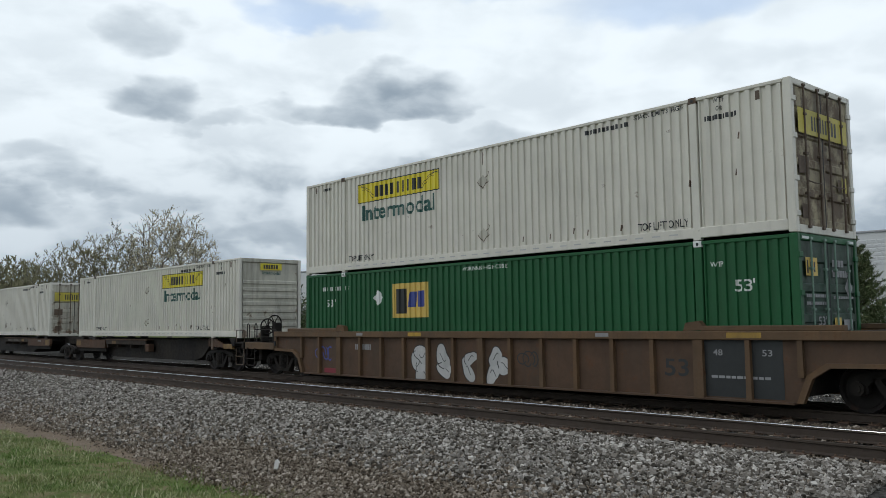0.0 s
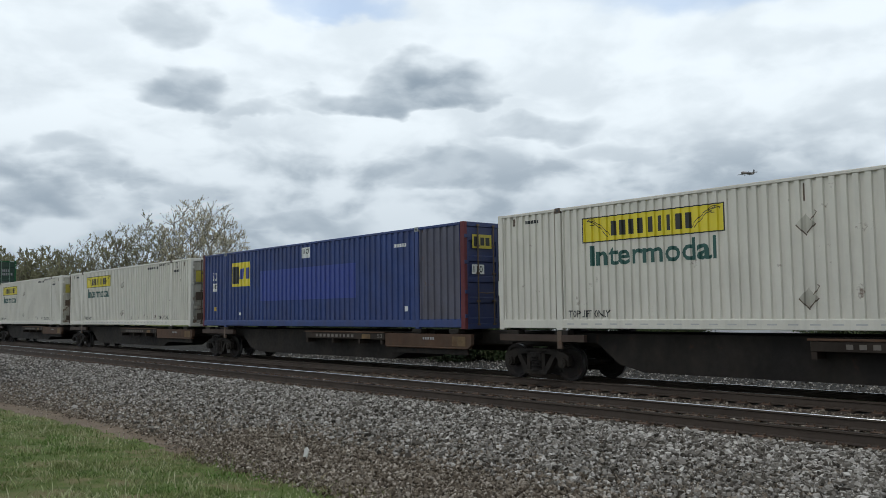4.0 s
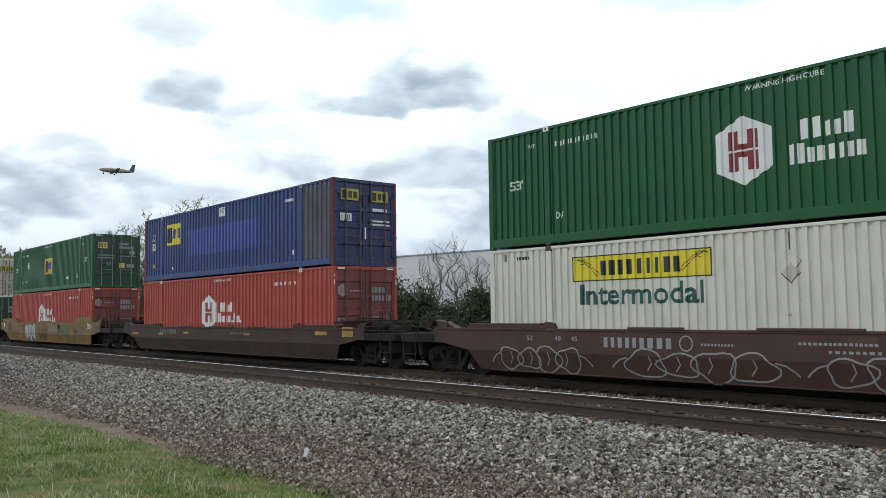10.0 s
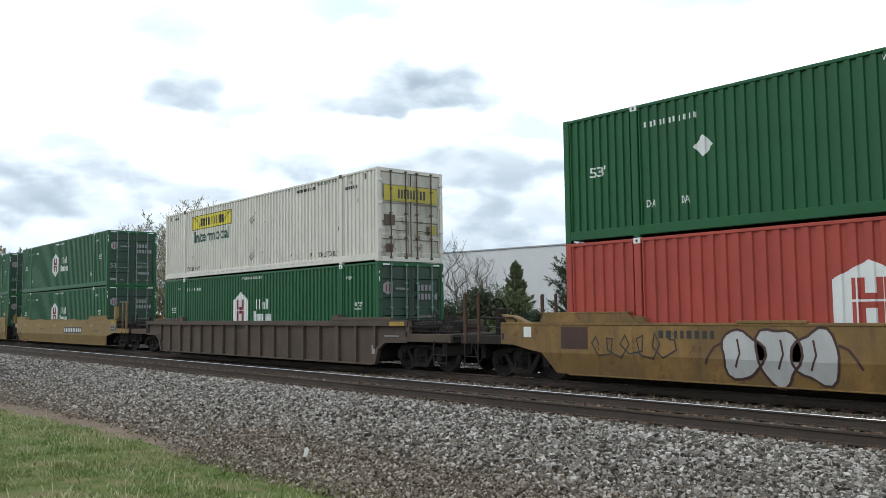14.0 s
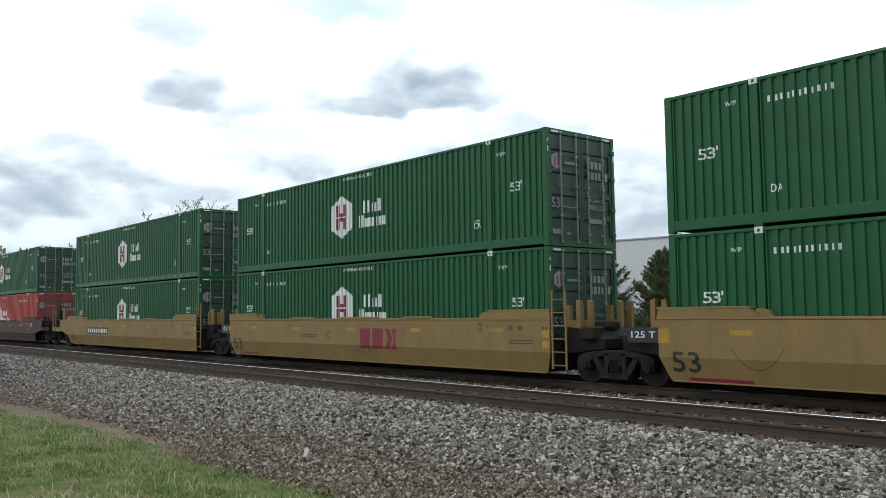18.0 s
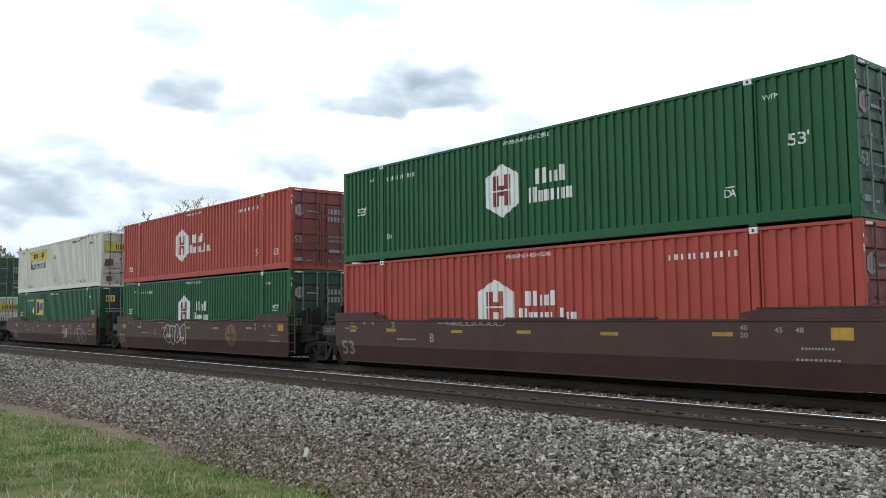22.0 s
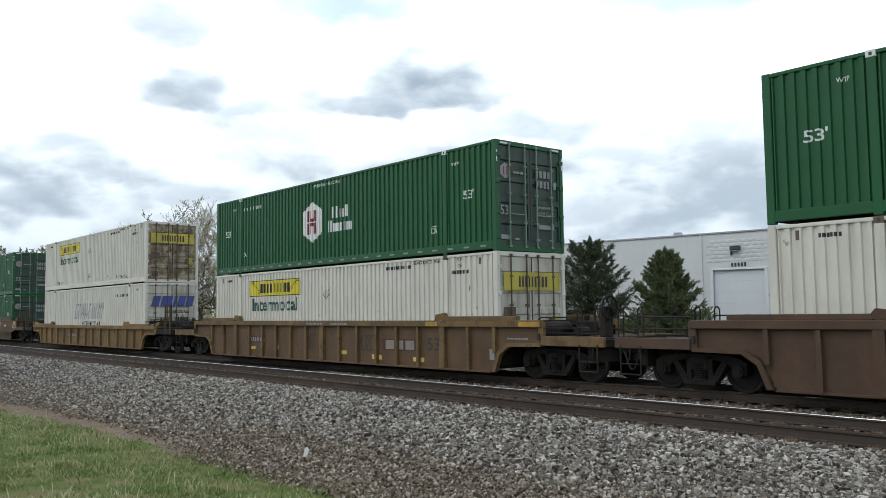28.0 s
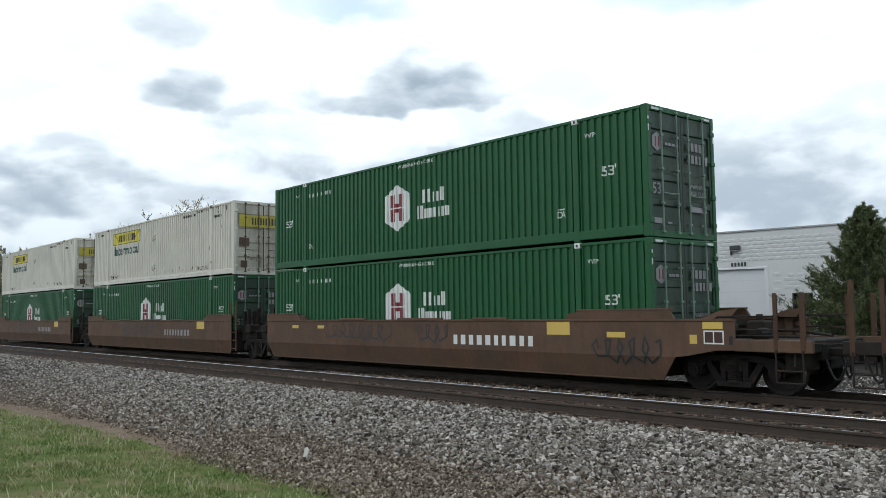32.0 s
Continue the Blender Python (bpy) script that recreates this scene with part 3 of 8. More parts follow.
def scatter_stones(name, label, material, count, box, size, seed, sink=0.25, weight=None, lean=None, blocky=False, heap=0.02, keep=None):
    """Angular stones lying on the bed, all in one mesh."""
    rng = np.random.default_rng(seed)
    x0, x1, y0, y1 = box
    # closer together where the viewer stands nearer
    u = rng.random(count)
    xs = x0 + (x1 - x0) * (u if weight is None else u ** weight)
    ys = rng.uniform(y0, y1, count) if lean is None else y0 + (y1 - y0) * rng.beta(*lean, count)
    if keep is not None:
        ok = keep(xs, ys, rng.random(count))
        xs, ys = xs[ok], ys[ok]
        count = len(xs)
    if blocky:
        base = np.array([(x, y, z) for x in (-.72, .72) for y in (-.62, .62) for z in (-.6, .6)])
        tri = np.array([(0, 1, 3, 2), (4, 6, 7, 5), (0, 4, 5, 1), (2, 3, 7, 6), (0, 2, 6, 4), (1, 5, 7, 3)])
    else:
        base = np.array([(1, .1, .3), (-1, .1, .2), (.1, 1, -.2), (-.2, -1, .1), (.25, .15, .85), (-.1, -.1, -.85)])
        bm = bmesh.new()
        for p in base:
            bm.verts.new(p)
        bmesh.ops.convex_hull(bm, input=bm.verts[:])
        bm.verts.index_update()
        base = np.array([v.co[:] for v in bm.verts])
        tri = np.array([[v.index for v in f.verts] for f in bm.faces])
        bm.free()
    k = len(base)
    r = size * np.exp(rng.normal(0, 0.25, count))
    stretch = rng.uniform(0.75, 1.25, (count, 1, 3))
    ang = rng.uniform(0, 2 * np.pi, (count, 3))
    c, s = np.cos(ang), np.sin(ang)
    rz = np.zeros((count, 3, 3)); rz[:, 0, 0], rz[:, 0, 1], rz[:, 1, 0], rz[:, 1, 1], rz[:, 2, 2] = c[:, 0], -s[:, 0], s[:, 0], c[:, 0], 1
    rx = np.zeros((count, 3, 3)); rx[:, 1, 1], rx[:, 1, 2], rx[:, 2, 1], rx[:, 2, 2], rx[:, 0, 0] = c[:, 1], -s[:, 1], s[:, 1], c[:, 1], 1
    pts = (base[None] * stretch * (1 + rng.uniform(-0.32, 0.32, (count, k, 3)))) * r[:, None, None]
    pts = np.einsum("nij,njk,nlk->nli", rz, rx, pts)
    zs = np.interp(ys, [p[0] for p in PROFILE], [p[1] for p in PROFILE]) + r * (0.5 - sink) + rng.uniform(-0.012, heap, count)
    pts += np.stack([xs, ys, zs], 1)[:, None, :]
    faces = (np.arange(count)[:, None, None] * k + tri[None]).reshape(-1, tri.shape[1])
    me = arrays_mesh(name, pts.reshape(-1, 3), faces)
    me.materials.append(MATS[material])
    tagged(new(name, me), label, "gravel", kind="stuff")


def scatter_blades(name, label, material, count, box, tall, seed, keep=None, clump=0.0):
    rng = np.random.default_rng(seed)
    x0, x1, y0, y1 = box
    xs, ys = x0 + (x1 - x0) * rng.random(count) ** 0.8, rng.uniform(y0, y1, count)
    if clump:
        cx, cy = rng.uniform(min(x0, x1), max(x0, x1), 260), rng.uniform(y0, y1, 260)
        pick = rng.integers(0, 260, count)
        near = rng.random(count) < clump
        xs = np.where(near, cx[pick] + rng.normal(0, 0.16, count), xs)
        ys = np.where(near, cy[pick] + rng.normal(0, 0.16, count), ys)
    if keep is not None:
        ok = keep(xs, ys, rng.random(count))
        xs, ys = xs[ok], ys[ok]
    n = len(xs)
    z = np.interp(ys, [p[0] for p in PROFILE], [p[1] for p in PROFILE]) - 0.03
    h = tall * np.exp(rng.normal(0, 0.35, n))
    a = rng.uniform(0, 2 * np.pi, n)
    w = 0.005 + 0.006 * rng.random(n)
    lean = rng.normal(0, 0.45, (n, 2)) * h[:, None]
    dx, dy = np.cos(a) * w, np.sin(a) * w
    p = np.zeros((n, 5, 3))
    p[:, 0], p[:, 1] = np.stack([xs - dx, ys - dy, z], 1), np.stack([xs + dx, ys + dy, z], 1)
    mx, my, mz = xs + lean[:, 0] * 0.35, ys + lean[:, 1] * 0.35, z + h * 0.6
    p[:, 2], p[:, 3] = np.stack([mx + dx * .8, my + dy * .8, mz], 1), np.stack([mx - dx * .8, my - dy * .8, mz], 1)
    p[:, 4] = np.stack([xs + lean[:, 0], ys + lean[:, 1], z + h], 1)
    t = np.array([(0, 1, 2), (0, 2, 3), (3, 2, 4)])
    me = arrays_mesh(name, p.reshape(-1, 3), (np.arange(n)[:, None, None] * 5 + t[None]).reshape(-1, 3))
    me.materials.append(MATS[material])
    tagged(new(name, me), label, "grass", kind="stuff")


build_ground()


# ---------------------------------------------------------------- tracks
def rail_section():
    return [(-0.070, -0.180), (0.070, -0.180), (0.070, -0.168), (0.014, -0.150), (0.012, -0.050), (0.036, -0.036), (0.036, -0.008),
            (0.026, -0.001), (-0.026, -0.001), (-0.036, -0.008), (-0.036, -0.036), (-0.012, -0.050), (-0.014, -0.150), (-0.070, -0.168)]


def build_track(cy, name, x0, x1, step, seed, near_from, near_to):
    rng = random.Random(seed)
    track = thing(name, "standard-gauge railway track of rusty rails on dark timber ties", "railway track", kind="structure")
    for side in (-0.7535, 0.7535):
        ye = cy + side
        r = part("rail", Geo().prism([(ye + a, b) for a, b in rail_section()], x0, x1, "x"), "rail_side", track)
        inner = -1 if side > 0 else 1
        crown = [(ye + inner * a, b) for a, b in ((-0.024, 0.0005), (0.020, 0.0015), (0.028, -0.0005), (0.0335, -0.0045), (0.0368, -0.0100), (0.030, -0.012), (0.0, -0.004))]
        part("rail_head", Geo().prism(crown, x0, x1, "x"), "rail_top", r, "polished running surface and gauge corner")
    tie_meshes = []
    for i in range(4):
        g = Geo().box(-0.115, 0.115, -1.30 - 0.02 * i, 1.30 + 0.015 * i, -0.36, -0.186, 0.014)
        me = g.mesh("tie")
        me.materials.append(MATS["tie"])
        tie_meshes.append(me)
    plate = Geo().box(-0.095, 0.095, -0.18, 0.18, -0.190, -0.171, 0.004)
    for sx, sy in ((-0.06, -0.10), (0.06, 0.10), (-0.06, 0.10), (0.06, -0.10)):
        plate.box(sx - 0.012, sx + 0.012, sy - 0.02, sy + 0.02, -0.172, -0.140, 0.004)
    plate_me = plate.mesh("tie_plate")
    plate_me.materials.append(MATS["plate"])
    anchor = Geo().box(-0.012, 0.012, -0.09, 0.09, -0.192, -0.160).mesh("rail_anchor")
    anchor.materials.append(MATS["plate"])
    rest = Geo()
    i, x = 0, x0 + 0.3
    while x < x1 - 0.3:
        xx = x + rng.uniform(-0.03, 0.03)
        if near_from < x < near_to:
            tie = new("tie", tie_meshes[i % 4])
            tie.parent = track
            tie.matrix_local = pose(xx, cy + rng.uniform(-0.03, 0.03), 0, 0, 0, rng.uniform(-1.2, 1.2))
            for side in (-0.7535, 0.7535):
                p = new("tie_plate", plate_me)
                p.parent = track
                p.matrix_local = pose(xx, cy + side, 0, 0, 0, rng.uniform(-1, 1))
                if i % 2 == 0 and cy < 0:
                    a = new("rail_anchor", anchor)
                    a.parent = track
                    a.matrix_local = pose(xx + 0.15, cy + side, 0)
        else:
            rest.box(xx - 0.115, xx + 0.115, cy - 1.3, cy + 1.3, -0.36, -0.188)
        x += step
        i += 1
    ob = part("tie_row", rest, "tie", track)
    ob["kind"] = "stuff"


build_track(NEAR_Y, "track_1", -400, 120, 0.52, 1, -46, 1)
build_track(TRAIN_Y, "track_2", -400, 120, 0.52, 2, -22, 0)


# ---------------------------------------------------------------- freight containers
LONG, HIGH, HALF = 16.154, 2.896, 1.2955
DEEP = 0.042
POSTS = (-6.035, 6.035)


def side_profile(pitch):
    """Breaks of the side wall along x with their depth behind the outer face; makers fold their walls at different pitches."""
    out = []
    for a, b in ((-LONG / 2 + 0.16, POSTS[0] - 0.09), (POSTS[0] + 0.09, POSTS[1] - 0.09), (POSTS[1] + 0.09, LONG / 2 - 0.16)):
        n = round((b - a) / pitch)
        w = (b - a) / n
        out += [(a, 0.0), (a + 0.004, DEEP), (a + 0.030, DEEP), (a + 0.036, 0.0)]
        a, b = a + 0.036, b - 0.036
        w = (b - a) / n
        for i in range(n):
            q = a + i * w
            out += [(q + w * 0.10, 0.0), (q + w * 0.17, DEEP), (q + w * 0.56, DEEP), (q + w * 0.63, 0.0)]
        out += [(b, 0.0), (b + 0.006, DEEP), (b + 0.032, DEEP), (b + 0.036, 0.0)]
    return [(q, d + 0.012) for q, d in out]


SIDES = {pitch: side_profile(pitch) for pitch in (0.218, 0.23, 0.28)}
FOLDS = {}


def fold_at(pitch):
    """Sets the folds that the walls and the paint on them follow."""
    FOLDS["all"] = SIDES[pitch]
    FOLDS["x"], FOLDS["d"] = [p[0] for p in SIDES[pitch]], [p[1] for p in SIDES[pitch]]


def flat_poly(bm, pts):
    bm.faces.new([bm.verts.new((a, 0.0, b)) for a, b in pts])


def letters(bm, words, x, z, wide, high, slant=0.0):
    """Words set flat, fitted into a box from its lower left corner."""
    cu = bpy.data.curves.new("text", "FONT")
    cu.body, cu.size, cu.resolution_u, cu.shear, cu.offset = words, 1.0, 3, slant, 0.022 if words == "Intermodal" else 0.012
    ob = bpy.data.objects.new("text", cu)
    me = bpy.data.meshes.new_from_object(ob)
    bpy.data.objects.remove(ob)
    bpy.data.curves.remove(cu)
    co = np.array([v.co[:] for v in me.vertices])
    lo, hi = co.min(0), co.max(0)
    vs = [bm.verts.new((x + (p[0] - lo[0]) / (hi[0] - lo[0]) * wide, 0.0, z + (p[1] - lo[1]) / (hi[1] - lo[1]) * high)) for p in co]
    for f in me.polygons:
        try:
            bm.faces.new([vs[i] for i in f.vertices])
        except ValueError:
            pass
    bpy.data.meshes.remove(me)


def blocks(bm, x, z, wide, high, count, seed, gap=0.22, slant=0.0, tallness=None):
    """A row of plain bars in place of lettering."""
    rng = random.Random(seed)
    ws = [rng.uniform(0.75, 1.2) for _ in range(count)]
    k = wide / (sum(ws) + gap * (count - 1))
    p = x
    for i, w in enumerate(ws):
        h = high * (tallness[i] if tallness else 1.0)
        flat_poly(bm, [(p, z), (p + w * k, z), (p + w * k + slant * h, z + h), (p + slant * h, z + h)])
        p += (w + gap) * k


def bar_steps(x, z, wide, high, tallness, seed, gap=0.5):
    """The bars of a painted name, each to be drawn on its own."""
    rng = random.Random(seed)
    ws = [rng.uniform(0.75, 1.2) for _ in tallness]
    k = wide / (sum(ws) + gap * (len(ws) - 1))
    out, p = [], x
    for w, t in zip(ws, tallness):
        out.append((rect, p, p + w * k, z, z + high * t))
        p += (w + gap) * k
    return out


def rect(bm, x0, x1, z0, z1):
    flat_poly(bm, [(x0, z0), (x1, z0), (x1, z1), (x0, z1)])


def stroke(bm, pts, w):
    """A painted line of even width through points, as one strip; it rises a hair along its length, so that it can cross itself."""
    pts = [p for i, p in enumerate(pts) if i == 0 or math.hypot(p[0] - pts[i - 1][0], p[1] - pts[i - 1][1]) > 1e-5]
    if len(pts) < 2:
        return
    closed = len(pts) > 3 and math.hypot(pts[0][0] - pts[-1][0], pts[0][1] - pts[-1][1]) < 1e-5
    prev = None
    for i, (a, b) in enumerate(pts):
        p = pts[i - 1] if i else (pts[-2] if closed else None)
        q = pts[i + 1] if i + 1 < len(pts) else (pts[1] if closed else None)
        ways = []
        for u, v in ((p, (a, b)), ((a, b), q)):
            if u and v:
                l = math.hypot(v[0] - u[0], v[1] - u[1])
                ways.append(((v[0] - u[0]) / l, (v[1] - u[1]) / l))
        tx, tz = sum(k[0] for k in ways), sum(k[1] for k in ways)
        l = math.hypot(tx, tz)
        if l < 0.3:
            tx, tz, l = ways[0][0], ways[0][1], 1.0
        tx, tz = tx / l, tz / l
        cosine = max(0.55, abs(tx * ways[0][0] + tz * ways[0][1]))
        nx, nz = -tz * w / 2 / cosine, tx * w / 2 / cosine
        pair = (bm.verts.new((a - nx, -0.00012 * i, b - nz)), bm.verts.new((a + nx, -0.00012 * i, b + nz)))
        if prev:
            bm.faces.new((prev[0], pair[0], pair[1], prev[1]))
        prev = pair


def follow_wall(bm, lift=0.004, top=HIGH):
    """Bends flat artwork over the folds of the side wall."""
    xs = [v.co.x for v in bm.verts]
    lo, hi = min(xs), max(xs)
    for x in FOLDS["x"]:
        if lo < x < hi:
            bmesh.ops.bisect_plane(bm, geom=bm.verts[:] + bm.edges[:] + bm.faces[:], plane_co=(x, 0, 0), plane_no=(1, 0, 0))
    for v in bm.verts:
        v.co.y += -HALF + float(np.interp(v.co.x, FOLDS["x"], FOLDS["d"])) - lift
    return bm


def art(name, bm, material, parent, label="", wall=True, lift=0.004, face=None):
    """Painted artwork: on the folded side wall, or flat on a face given by a function of its corners."""
    if isinstance(bm, list):
        return [art(name, b, material, parent, label, wall, lift, face) for b in bm][-1]
    if wall:
        follow_wall(bm, lift)
    else:
        for v in bm.verts:
            rise = v.co.y
            v.co = face(v.co.x, v.co.z)
            v.co.y += rise
    me = bpy.data.meshes.new(name)
    bm.to_mesh(me)
    bm.free()
    me.materials.append(MATS[material])
    ob = new(name, me)
    ob.parent = parent
    if label:
        ob["label"] = label
    return ob


def drawn(*steps):
    bm = bmesh.new()
    for fn, *args in steps:
        fn(bm, *args)
    return bm


def apart(*steps):
    """Like drawn(), but each step becomes a part of its own."""
    return [drawn(q) for q in steps]


def on_door(y, z):
    return Vector((LONG / 2 + 0.004, y, z))


CACHE = {}


def cached(key, make):
    if key not in CACHE:
        CACHE[key] = make()
    return CACHE[key]


def wall_mesh(sign):
    g = Geo()
    z0, z1 = 0.25, 2.82
    for (xa, da), (xb, db) in zip(FOLDS["all"], FOLDS["all"][1:]):
        if abs(xa - POSTS[0]) < 0.095 and abs(xb - POSTS[0]) < 0.095 or abs(xa - POSTS[1]) < 0.095 and abs(xb - POSTS[1]) < 0.095:
            continue
        ya, yb = sign * (HALF - da), sign * (HALF - db)
        g.face((xa, ya, z0), (xb, yb, z0), (xb, yb, z1), (xa, ya, z1))
    return g


def container(style, doors=True):
    """A 53-foot high-cube container with its origin under the middle; the door end faces +x."""
    S = STYLES[style]
    pitch = S.get("pitch", 0.28)
    fold_at(pitch)
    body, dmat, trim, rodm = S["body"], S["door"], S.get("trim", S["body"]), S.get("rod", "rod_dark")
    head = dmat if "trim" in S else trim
    c = thing("container", S["label"] + ("" if doors else ", blank end forward"), "container", "stacked containers")

    for sign in (-1, 1):
        part("side_wall", cached(("side_wall", sign, body, pitch), lambda: wall_mesh(sign).mesh("side_wall")), body, c)
    for s in (-1, 1):
        y0, y1 = sorted((s * HALF, s * (HALF - 0.07)))
        part("bottom_rail", cached(("bottom_rail", s, body), lambda: Geo().box(-LONG / 2 + 0.16, LONG / 2 - 0.16, y0, y1, 0.045, 0.255, 0.012).mesh("bottom_rail")), body, c)
        part("top_rail", cached(("top_rail", s, body), lambda: Geo().box(-LONG / 2 + 0.16, LONG / 2 - 0.16, y0, y1, 2.812, HIGH - 0.01, 0.012).mesh("top_rail")), body, c)
        for px in POSTS:
            yy0, yy1 = sorted((s * (HALF + 0.004), s * (HALF - 0.12)))
            post = part("lift_post", cached(("lift_post", s, px, body), lambda: Geo().box(px - 0.085, px + 0.085, yy0, yy1, 0.0, HIGH - 0.12, 0.01).mesh("lift_post")), body, c)
            cast = cached(("lift_casting", s, px, S["cast"]), lambda: Geo().box(px - 0.09, px + 0.09, *sorted((s * (HALF + 0.008), s * (HALF - 0.17))), HIGH - 0.13, HIGH, 0.008).mesh("casting"))
            part("casting", cast, S["cast"], post, "lifting casting")
            hole = cached(("casting_hole", s, px), lambda: Geo().box(px - 0.03, px + 0.03, *sorted((s * (HALF + 0.011), s * (HALF - 0.02))), HIGH - 0.10, HIGH - 0.035, 0.006).mesh("aperture"))
            part("aperture", hole, "ink", post)
        for e in (-1, 1):
            x0, x1 = sorted((e * LONG / 2, e * (LONG / 2 - 0.165)))
            part("corner_post", cached(("corner_post", s, e, trim), lambda: Geo().box(x0, x1, y0 - (0.05 if s > 0 else 0), y1 + (0.05 if s < 0 else 0), 0.0, HIGH, 0.014).mesh("corner_post")), trim, c)
    part("roof", cached(("roof", body), lambda: Geo().box(-LONG / 2 + 0.1, LONG / 2 - 0.1, -HALF + 0.05, HALF - 0.05, HIGH - 0.05, HIGH - 0.02).mesh("roof")), body, c)
    part("base_frame", cached(("base_frame",), lambda: Geo().box(-LONG / 2 + 0.05, LONG / 2 - 0.05, -HALF + 0.10, HALF - 0.10, 0.06, 0.20).mesh("base_frame")), "under", c)
    # plain folded end at the back
    def end_wall(sign):
        g = Geo()
        ys = np.linspace(-HALF + 0.1, HALF - 0.1, 11)
        for i in range(10):
            w = ys[i + 1] - ys[i]
            p = [(ys[i], .02), (ys[i] + w * .3, .02), (ys[i] + w * .42, .055), (ys[i] + w * .85, .055), (ys[i + 1], .02)]
            for (a, d), (b, f) in zip(p, p[1:]):
                g.face((sign * (LONG / 2 - d), a, 0.1), (sign * (LONG / 2 - f), b, 0.1), (sign * (LONG / 2 - f), b, HIGH - 0.05), (sign * (LONG / 2 - d), a, HIGH - 0.05))
        return g
    part("end_wall", cached(("end_wall", body), lambda: end_wall(-1).mesh("end_wall")), body, c)
    if doors:
        part("header", cached(("header", head), lambda: Geo().box(LONG / 2 - 0.10, LONG / 2, -HALF + 0.12, HALF - 0.12, HIGH - 0.13, HIGH - 0.004, 0.012).mesh("header")), head, c)
        part("door_sill", cached(("door_sill", head), lambda: Geo().box(LONG / 2 - 0.10, LONG / 2, -HALF + 0.12, HALF - 0.12, 0.0, 0.15, 0.012).mesh("door_sill")), head, c)
        for s in (-1, 1):
            def leaf():
                g = Geo()
                xo = LONG / 2 - 0.035
                y0, y1 = sorted((s * 0.012, s * (HALF - 0.12)))
                zz = [0.155, 0.28, 0.31, 0.68, 0.71, 0.84, 0.87, 1.24, 1.27, 1.40, 1.43, 1.80, 1.83, 1.96, 1.99, 2.36, 2.39, 2.52, 2.55, 2.76]
                dd = [0, 0, .035, .035, 0, 0, .035, .035, 0, 0, .035, .035, 0, 0, .035, .035, 0, 0, 0, 0]
                for i in range(len(zz) - 1):
                    g.face((xo - dd[i], y0 + .07, zz[i]), (xo - dd[i], y1 - .07, zz[i]), (xo - dd[i + 1], y1 - .07, zz[i + 1]), (xo - dd[i + 1], y0 + .07, zz[i + 1]))
                g.box(xo - 0.05, xo + 0.006, y0, y0 + 0.075, 0.155, 2.76, 0.008)
                g.box(xo - 0.05, xo + 0.006, y1 - 0.075, y1, 0.155, 2.76, 0.008)
                return g
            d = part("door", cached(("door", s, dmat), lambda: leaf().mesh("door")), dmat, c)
            for ry in (0.22, 0.80):
                def rodmesh():
                    g = Geo().rod((LONG / 2 + 0.012, s * ry, 0.10), (LONG / 2 + 0.012, s * ry, HIGH - 0.06), 0.021, 8)
                    for z in (0.12, 0.75, 1.5, 2.25, HIGH - 0.09):
                        g.box(LONG / 2 - 0.03, LONG / 2 + 0.042, s * ry - 0.045, s * ry + 0.045, z - 0.025, z + 0.025, 0.006)
                    return g
                part("locking_rod", cached(("locking_rod", s, ry, rodm), lambda: rodmesh().mesh("locking_rod")), rodm, d, "upright locking rod")
                part("handle", cached(("handle", s, ry, rodm), lambda: Geo().rod((LONG / 2 + 0.04, s * ry, 0.98), (LONG / 2 + 0.04, s * ry + (0.34 if ry < 0.5 else -0.34) * s, 0.96), 0.014, 6).mesh("handle")), rodm, d)
            for z in (0.30, 0.95, 1.75, 2.45):
                part("hinge", cached(("hinge", s, z, head), lambda: Geo().box(LONG / 2 - 0.05, LONG / 2 + 0.02, *sorted((s * (HALF - 0.01), s * (HALF - 0.16))), z, z + 0.10, 0.008).mesh("hinge")), head, d)
        part("door_gasket", cached(("door_gasket",), lambda: Geo().box(LONG / 2 - 0.06, LONG / 2 - 0.027, -0.02, 0.02, 0.16, 2.75).mesh("door_gasket")), "rubber", c)
        part("door_lining", cached(("door_lining",), lambda: Geo().box(LONG / 2 - 0.16, LONG / 2 - 0.10, -HALF + 0.06, HALF - 0.06, 0.1, HIGH - 0.06).mesh("door_lining")), "rubber", c)
    else:
        def front():
            g = Geo()
            xo = LONG / 2 - 0.02
            z, flip = 0.15, 0
            while z < 2.74:
                h = 0.13 if z < 2.0 else 0.7
                h = min(h, 2.75 - z)
                d0 = 0.03 if flip else 0.0
                g.face((xo - d0, -HALF + .16, z), (xo - d0, HALF - .16, z), (xo - d0, HALF - .16, z + h - 0.03), (xo - d0, -HALF + .16, z + h - 0.03))
                d1 = 0.03 - d0
                g.face((xo - d0, -HALF + .16, z + h - .03), (xo - d0, HALF - .16, z + h - .03), (xo - d1, HALF - .16, z + h), (xo - d1, -HALF + .16, z + h))
                z += h
                flip = 1 - flip
            g.box(xo - 0.04, LONG / 2, -HALF + 0.12, HALF - 0.12, 2.75, HIGH - 0.004, 0.012)
            g.box(xo - 0.04, LONG / 2, -HALF + 0.12, HALF - 0.12, 0.0, 0.16, 0.012)
            return g
        part("front_wall", front(), "white_clean", c, "ribbed blank end wall")
    S["art"](c, doors)
    return c


def hexagon(x, z, w, h):
    return [(x, z - h / 2), (x + w / 2, z - h * 0.27), (x + w / 2, z + h * 0.27), (x, z + h / 2), (x - w / 2, z + h * 0.27), (x - w / 2, z - h * 0.27)]


def diamond(x, z, w, h):
    return [(x, z - h / 2), (x + w / 2, z), (x, z + h / 2), (x - w / 2, z)]


